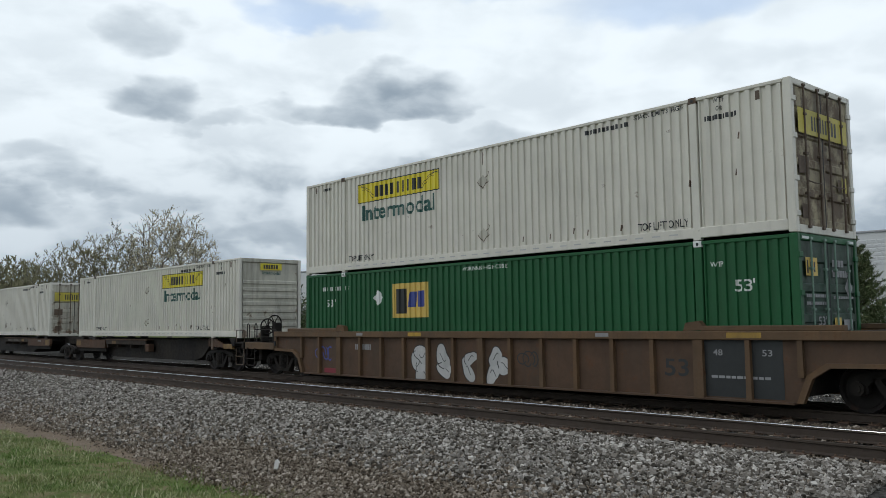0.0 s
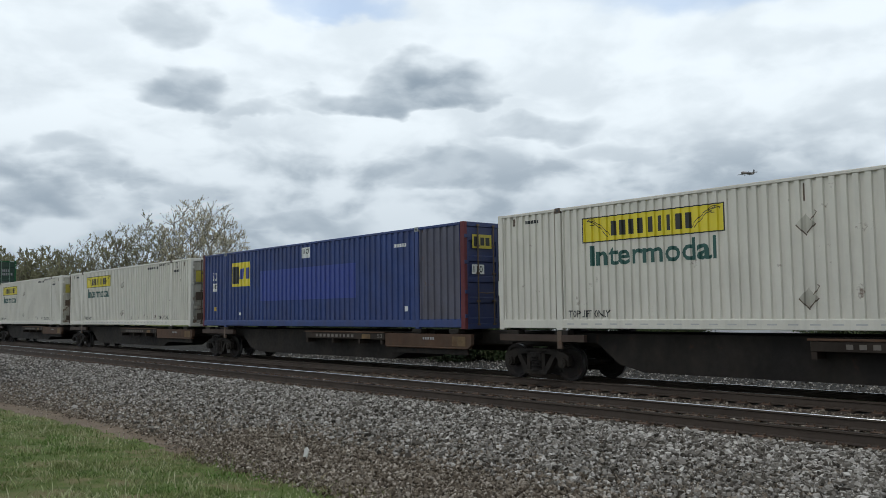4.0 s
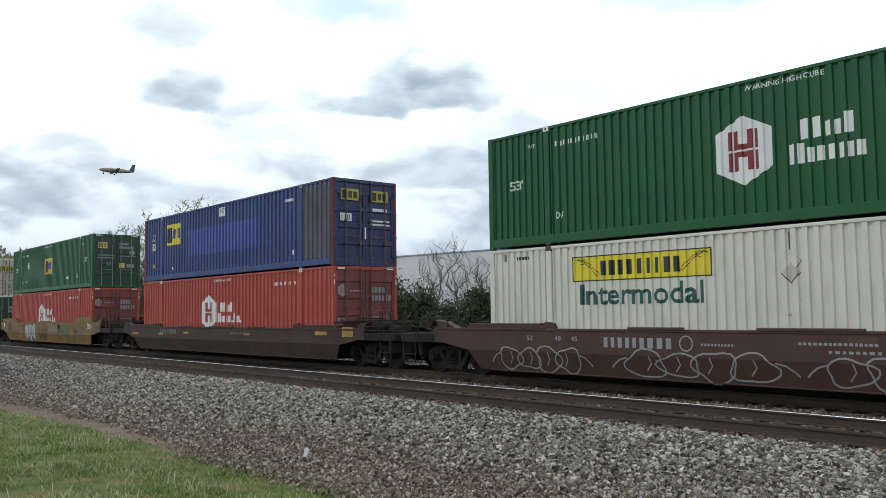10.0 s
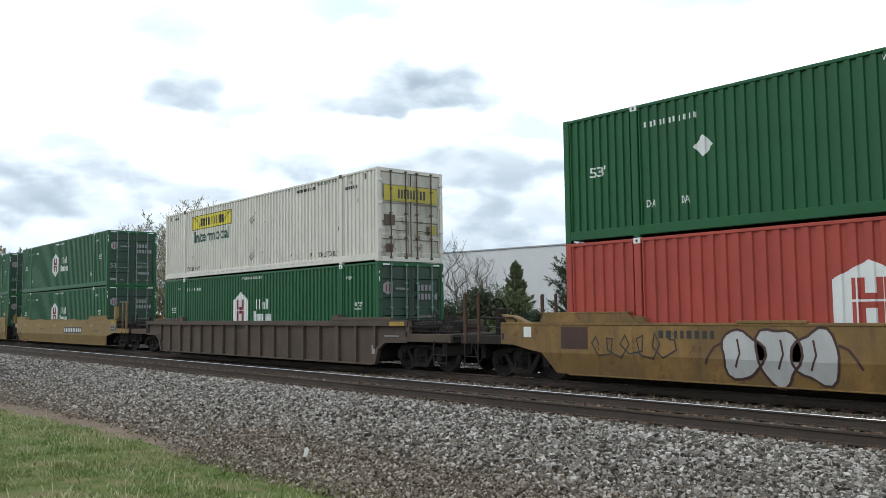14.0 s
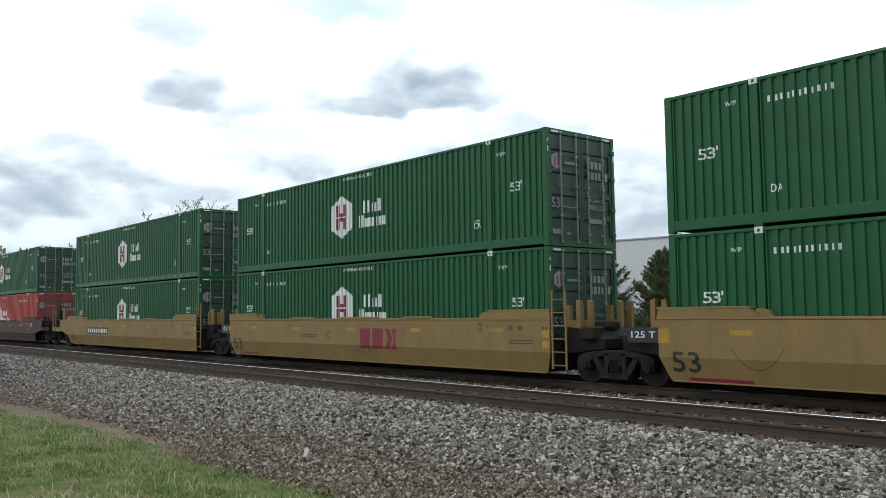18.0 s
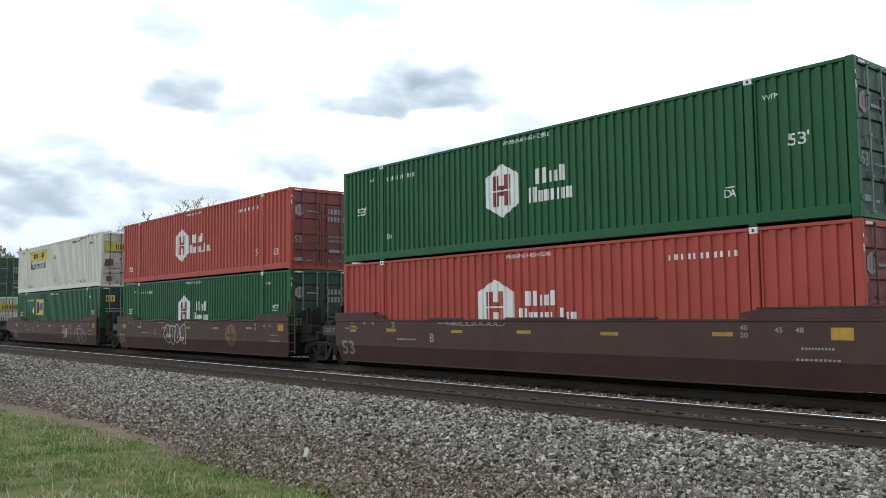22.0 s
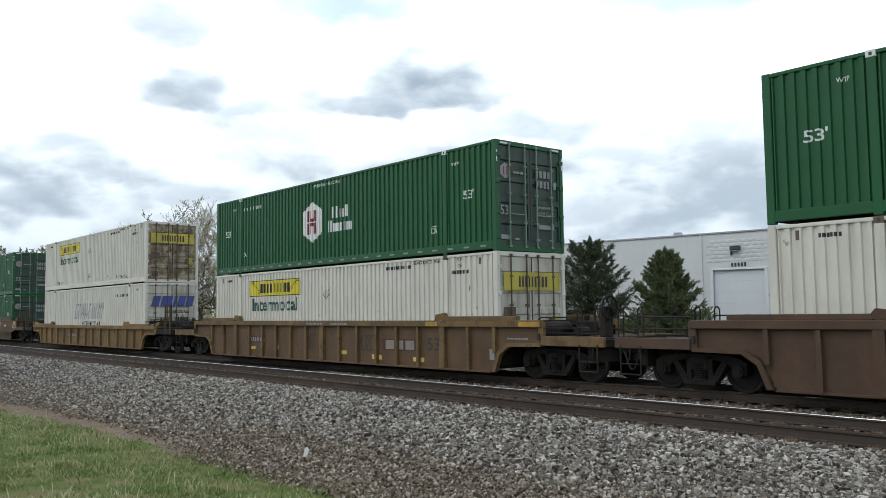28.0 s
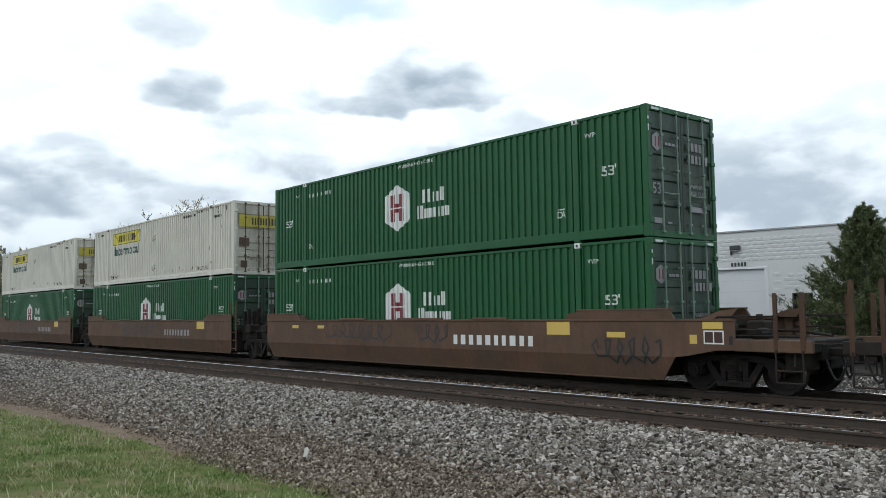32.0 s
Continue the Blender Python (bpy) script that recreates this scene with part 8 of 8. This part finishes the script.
branch_tree("budding_tree", ground_at(place(-0.9485, 0.317, 82)), 9.6, 8.6, 17, "young", 34000, "spreading tree with thin young leaves", 800, 0.058, 0.14, 0.015, fine=0.010)
for i, (wx, wy, far, h, w, leafy) in enumerate(((-0.9605, 0.2785, 105, 10.2, 8.5, 900), (-0.9640, 0.266, 118, 11.6, 9, 900), (-0.9672, 0.254, 108, 10.8, 9, 3200), (-0.9705, 0.241, 116, 11.5, 9, 2800), (-0.9735, 0.2285, 112, 10.9, 9, 3200), (-0.9765, 0.2155, 120, 11.6, 10, 3000))):
    branch_tree("far_tree", ground_at(place(wx, wy, far)), h * 0.95, w * 1.15, 30 + i, "young", leafy * 3 + 15000, "distant tree with thin spring leaves", 360, 0.10, 0.08, 0.020, fine=0.022)
for i, (wx, wy, far, h, w, m) in enumerate(((-0.780, 0.626, 42, 3.7, 3.4, "pine"), (-0.735, 0.678, 40, 3.4, 3.4, "pine"), (-0.712, 0.702, 39, 3.2, 3.2, "cedar"), (-0.758, 0.652, 39, 2.7, 3.2, "pine"), (-0.804, 0.594, 45, 4.9, 3.6, "pine"), (-0.828, 0.560, 47, 4.2, 3.4, "cedar"), (-0.850, 0.527, 52, 4.9, 3.8, "pine"),
                                            (-0.872, 0.489, 56, 5.5, 4.6, "cedar"), (-0.890, 0.456, 60, 5.4, 4.6, "pine"), (-0.69, 0.724, 39, 2.2, 2.6, "pine"), (-0.60, 0.80, 40, 1.8, 2.6, "pine"))):
    bush(ground_at(place(wx, wy, far)), h, w, 60 + i, m, "dark evergreen shrub beyond the tracks", 15000, 0.074)


def far_woods():
    """A low band of distant woods along the horizon."""
    rng = np.random.default_rng(9)
    n = 26000
    a = rng.uniform(math.radians(-80), math.radians(80), n)
    r = rng.uniform(230, 330, n)
    x, y = -np.cos(a) * r, np.sin(a) * r
    hump = 7 + 2.5 * np.sin(a * 23) + 1.5 * np.sin(a * 61 + 1)
    z = -0.5 + hump * rng.random(n) ** 0.7
    keep = (y > 12)
    pts = np.stack([x, y, z], 1)[keep]
    ob = leafage("far_woods", pts, 1.1, "young", None, rng)
    tagged(ob, "hazy band of distant spring woods", "woods", kind="stuff")


far_woods()


# ---------------------------------------------------------------- aeroplane
def build_plane():
    p = thing("aeroplane", "small twin-engined propeller aeroplane with a dark tail", "aeroplane")
    part("fuselage", Geo().lathe([(0.02, -7.6), (0.55, -7.0), (0.95, -5.6), (1.05, -3.0), (1.05, 2.5), (0.7, 5.2), (0.25, 7.8), (0.05, 8.2)], (0, 0, 0), "x", 16), "plane", p, smooth=True)
    part("wing", Geo().prism([(-1.2, -9.0), (-0.1, -9.0), (0.9, 0.0), (-0.1, 9.0), (-1.2, 9.0), (-1.7, 0.0)], -0.35, -0.18, "z"), "plane", p)
    part("tail_fin", Geo().prism([(5.8, 0.4), (7.2, 3.4), (8.5, 3.4), (8.0, 0.2)], -0.1, 0.1), "plane_tail", p, "dark tail fin")
    part("tailplane", Geo().prism([(6.9, -3.0), (7.8, -3.0), (8.0, 0.0), (7.8, 3.0), (6.9, 3.0), (6.2, 0.0)], 0.5, 0.62, "z"), "plane", p)
    for s in (-1, 1):
        e = part("engine", Geo().lathe([(0.05, -3.2), (0.42, -2.6), (0.45, -0.6), (0.2, 0.8)], (0, s * 3.2, -0.2), "x", 12), "plane", p, smooth=True)
        part("propeller", Geo().box(-3.25, -3.2, s * 3.2 - 0.1, s * 3.2 + 0.1, -1.5, 1.1), "ink", e)
    part("landing_gear", Geo().rod((-0.4, -2.2, -0.3), (-0.4, -2.2, -1.5), 0.09).rod((-0.4, 2.2, -0.3), (-0.4, 2.2, -1.5), 0.09).rod((-5.6, 0, -0.8), (-5.6, 0, -1.6), 0.09)
         .rod((-0.4, -2.4, -1.6), (-0.4, -2.0, -1.6), 0.35, 10).rod((-0.4, 2.0, -1.6), (-0.4, 2.4, -1.6), 0.35, 10).rod((-5.6, -.1, -1.7), (-5.6, .1, -1.7), 0.28, 10), "ink", p)
    return p


PLANE = build_plane()

# ---------------------------------------------------------------- loose bits on the ground
m1 = thing("litter", "scrap of white litter standing in the stones", "litter")
m1.matrix_world = pose(-11.75, -8.0, ground_z(-8.0) + 0.06, 0, 18, 20)
part("scrap", Geo().prism([(-0.03, -0.08), (0.03, -0.09), (0.04, 0.10), (-0.01, 0.14), (-0.045, 0.11)], -0.008, 0.012), "paper", m1)
m2 = thing("dry_leaf", "curled tan leaf lying on the soil", "leaf")
m2.matrix_world = pose(-11.25, -8.84, ground_z(-8.84) + 0.03, 10, 0, 40)
part("blade", Geo().hull([(-0.09, 0, 0), (0, -0.05, 0.03), (0.09, 0, 0.005), (0, 0.05, 0.025), (0, 0, -0.01)], [(0, 1, 4), (1, 2, 4), (2, 3, 4), (3, 0, 4)]), "leaf", m2)

# ---------------------------------------------------------------- stones and grass
def on_stone(x, y, u):
    return y > stone_edge(x) - 0.30 * u ** 3


scatter_stones("ballast", "pale grey crushed-stone ballast on the shoulder", "stones", 38000, (-4.0, -32.0, -7.3, -3.92), 0.028, 1, weight=1.45, lean=(1.9, 1.0), sink=0.1, heap=0.05)
scatter_stones("ballast_blocks", "angular pale ballast stones on the shoulder", "stones", 38000, (-4.0, -32.0, -7.3, -3.92), 0.025, 21, weight=1.45, lean=(1.9, 1.0), sink=0.05, heap=0.055, blocky=True)
scatter_stones("ballast_slope", "brown-grey crushed stone running down the bank", "chips", 78000, (-4.6, -32.0, -9.3, -4.6), 0.023, 2, weight=1.45, lean=(1.25, 1.75), sink=0.1, heap=0.035, keep=on_stone)
scatter_stones("soil_chips", "loose chips strewn over the bare soil", "chips", 1500, (-6.5, -30.0, -9.5, -8.4), 0.013, 8, weight=1.1, lean=(2.0, 0.9))
scatter_stones("ballast_middle", "crushed stone further along the shoulder", "stones", 19000, (-15.0, -34.0, -8.6, -3.92), 0.030, 22, lean=(1.5, 1.0), sink=0.08, heap=0.05, keep=on_stone)
scatter_stones("ballast_far_shoulder", "crushed stone of the far shoulder", "stones", 12000, (-62.0, -31.0, -8.0, -3.75), 0.034, 3, lean=(1.8, 1.0))
scatter_stones("track_stones", "dark stone between the ties", "chips", 15000, (-4.0, -24.0, -3.9, 0.2), 0.028, 4, sink=0.45, weight=1.2)
scatter_stones("ballast_beyond", "crushed stone beyond the tracks", "stones", 10000, (-5.0, -42.0, 3.2, 13.0), 0.034, 5, weight=1.2)


def on_turf(x, y, u):
    patchy = 0.62 + 0.38 * np.sin(x * 1.7 + 2.1 * np.sin(y * 1.9)) * np.sin(y * 2.6 + x * 0.6)
    return u < np.clip((turf_edge(x) - y) / 0.35, 0.0, 1.0) * np.clip(patchy + 0.25, 0.25, 1.0)


scatter_blades("grass", "short patchy green grass", "blades", 120000, (-7.0, -34.0, -14.2, -8.5), 0.058, 6, keep=on_turf, clump=0.6)
scatter_blades("pale_grass", "pale seed stems among the grass", "pale_stems", 16000, (-7.0, -30.0, -13.5, -8.6), 0.075, 9, keep=on_turf, clump=0.75)
scatter_blades("dry_grass", "dry tan grass at the foot of the bank", "dry", 9000, (-6.5, -14.0, -9.6, -8.45), 0.06, 7, clump=0.6, keep=lambda x, y, u: np.abs(y - turf_edge(x)) < 0.45 * u + 0.05)


# ---------------------------------------------------------------- what moves
def motions():
    steps = [0.0, 1.0, 2.0, 2.7, 3.0, 3.3, 4.0, 6.0, 7.0, 7.6, 8.0, 8.15, 8.25, 8.35, 8.45, 8.6, 9.0, 10.0, 12.0, 16.0, 20.0, 24.0, 28.0, SECONDS]
    for ob, x, z in MOVERS:
        walk(ob, [(t, pose(x + run(t), TRAIN_Y, z)) for t in steps])
    where = {ob: x for ob, x, z in MOVERS}
    for o, car, tx, ax in WHEELSETS:
        # the wheels roll without slip while they are anywhere near
        x0 = where[car] + tx + ax
        times = [i * 0.04 for i in range(801) if -64.0 < x0 + run(i * 0.04) < 4.0]
        if not times:
            continue
        rows = [(t, pose(ax, 0, 0.425, 0, math.degrees(run(t) / 0.425) % 360.0, 0)) for t in times]
        if times[0] > 0.0:
            rows.insert(0, (0.0, rows[0][1]))
        if times[-1] < SECONDS:
            rows.append((SECONDS, rows[-1][1]))
        walk(o, rows)
    walk(PLANE, PLANE_ROWS)


def plane_rows():
    rows = []
    for i in range(9):
        t = 4.0 * i
        rows.append((t, pose(PLANE_A.x + PLANE_V.x * t, PLANE_A.y + PLANE_V.y * t, PLANE_A.z + PLANE_V.z * min(t, 12.0), 0, 0, PLANE_HEADING)))
    return rows


PLANE_A, PLANE_V, PLANE_HEADING = Vector((-297.2, 875.6, 124.7)), Vector((-9.76, -75.34, -5.24)), 82.6
PLANE_ROWS = plane_rows()
motions()
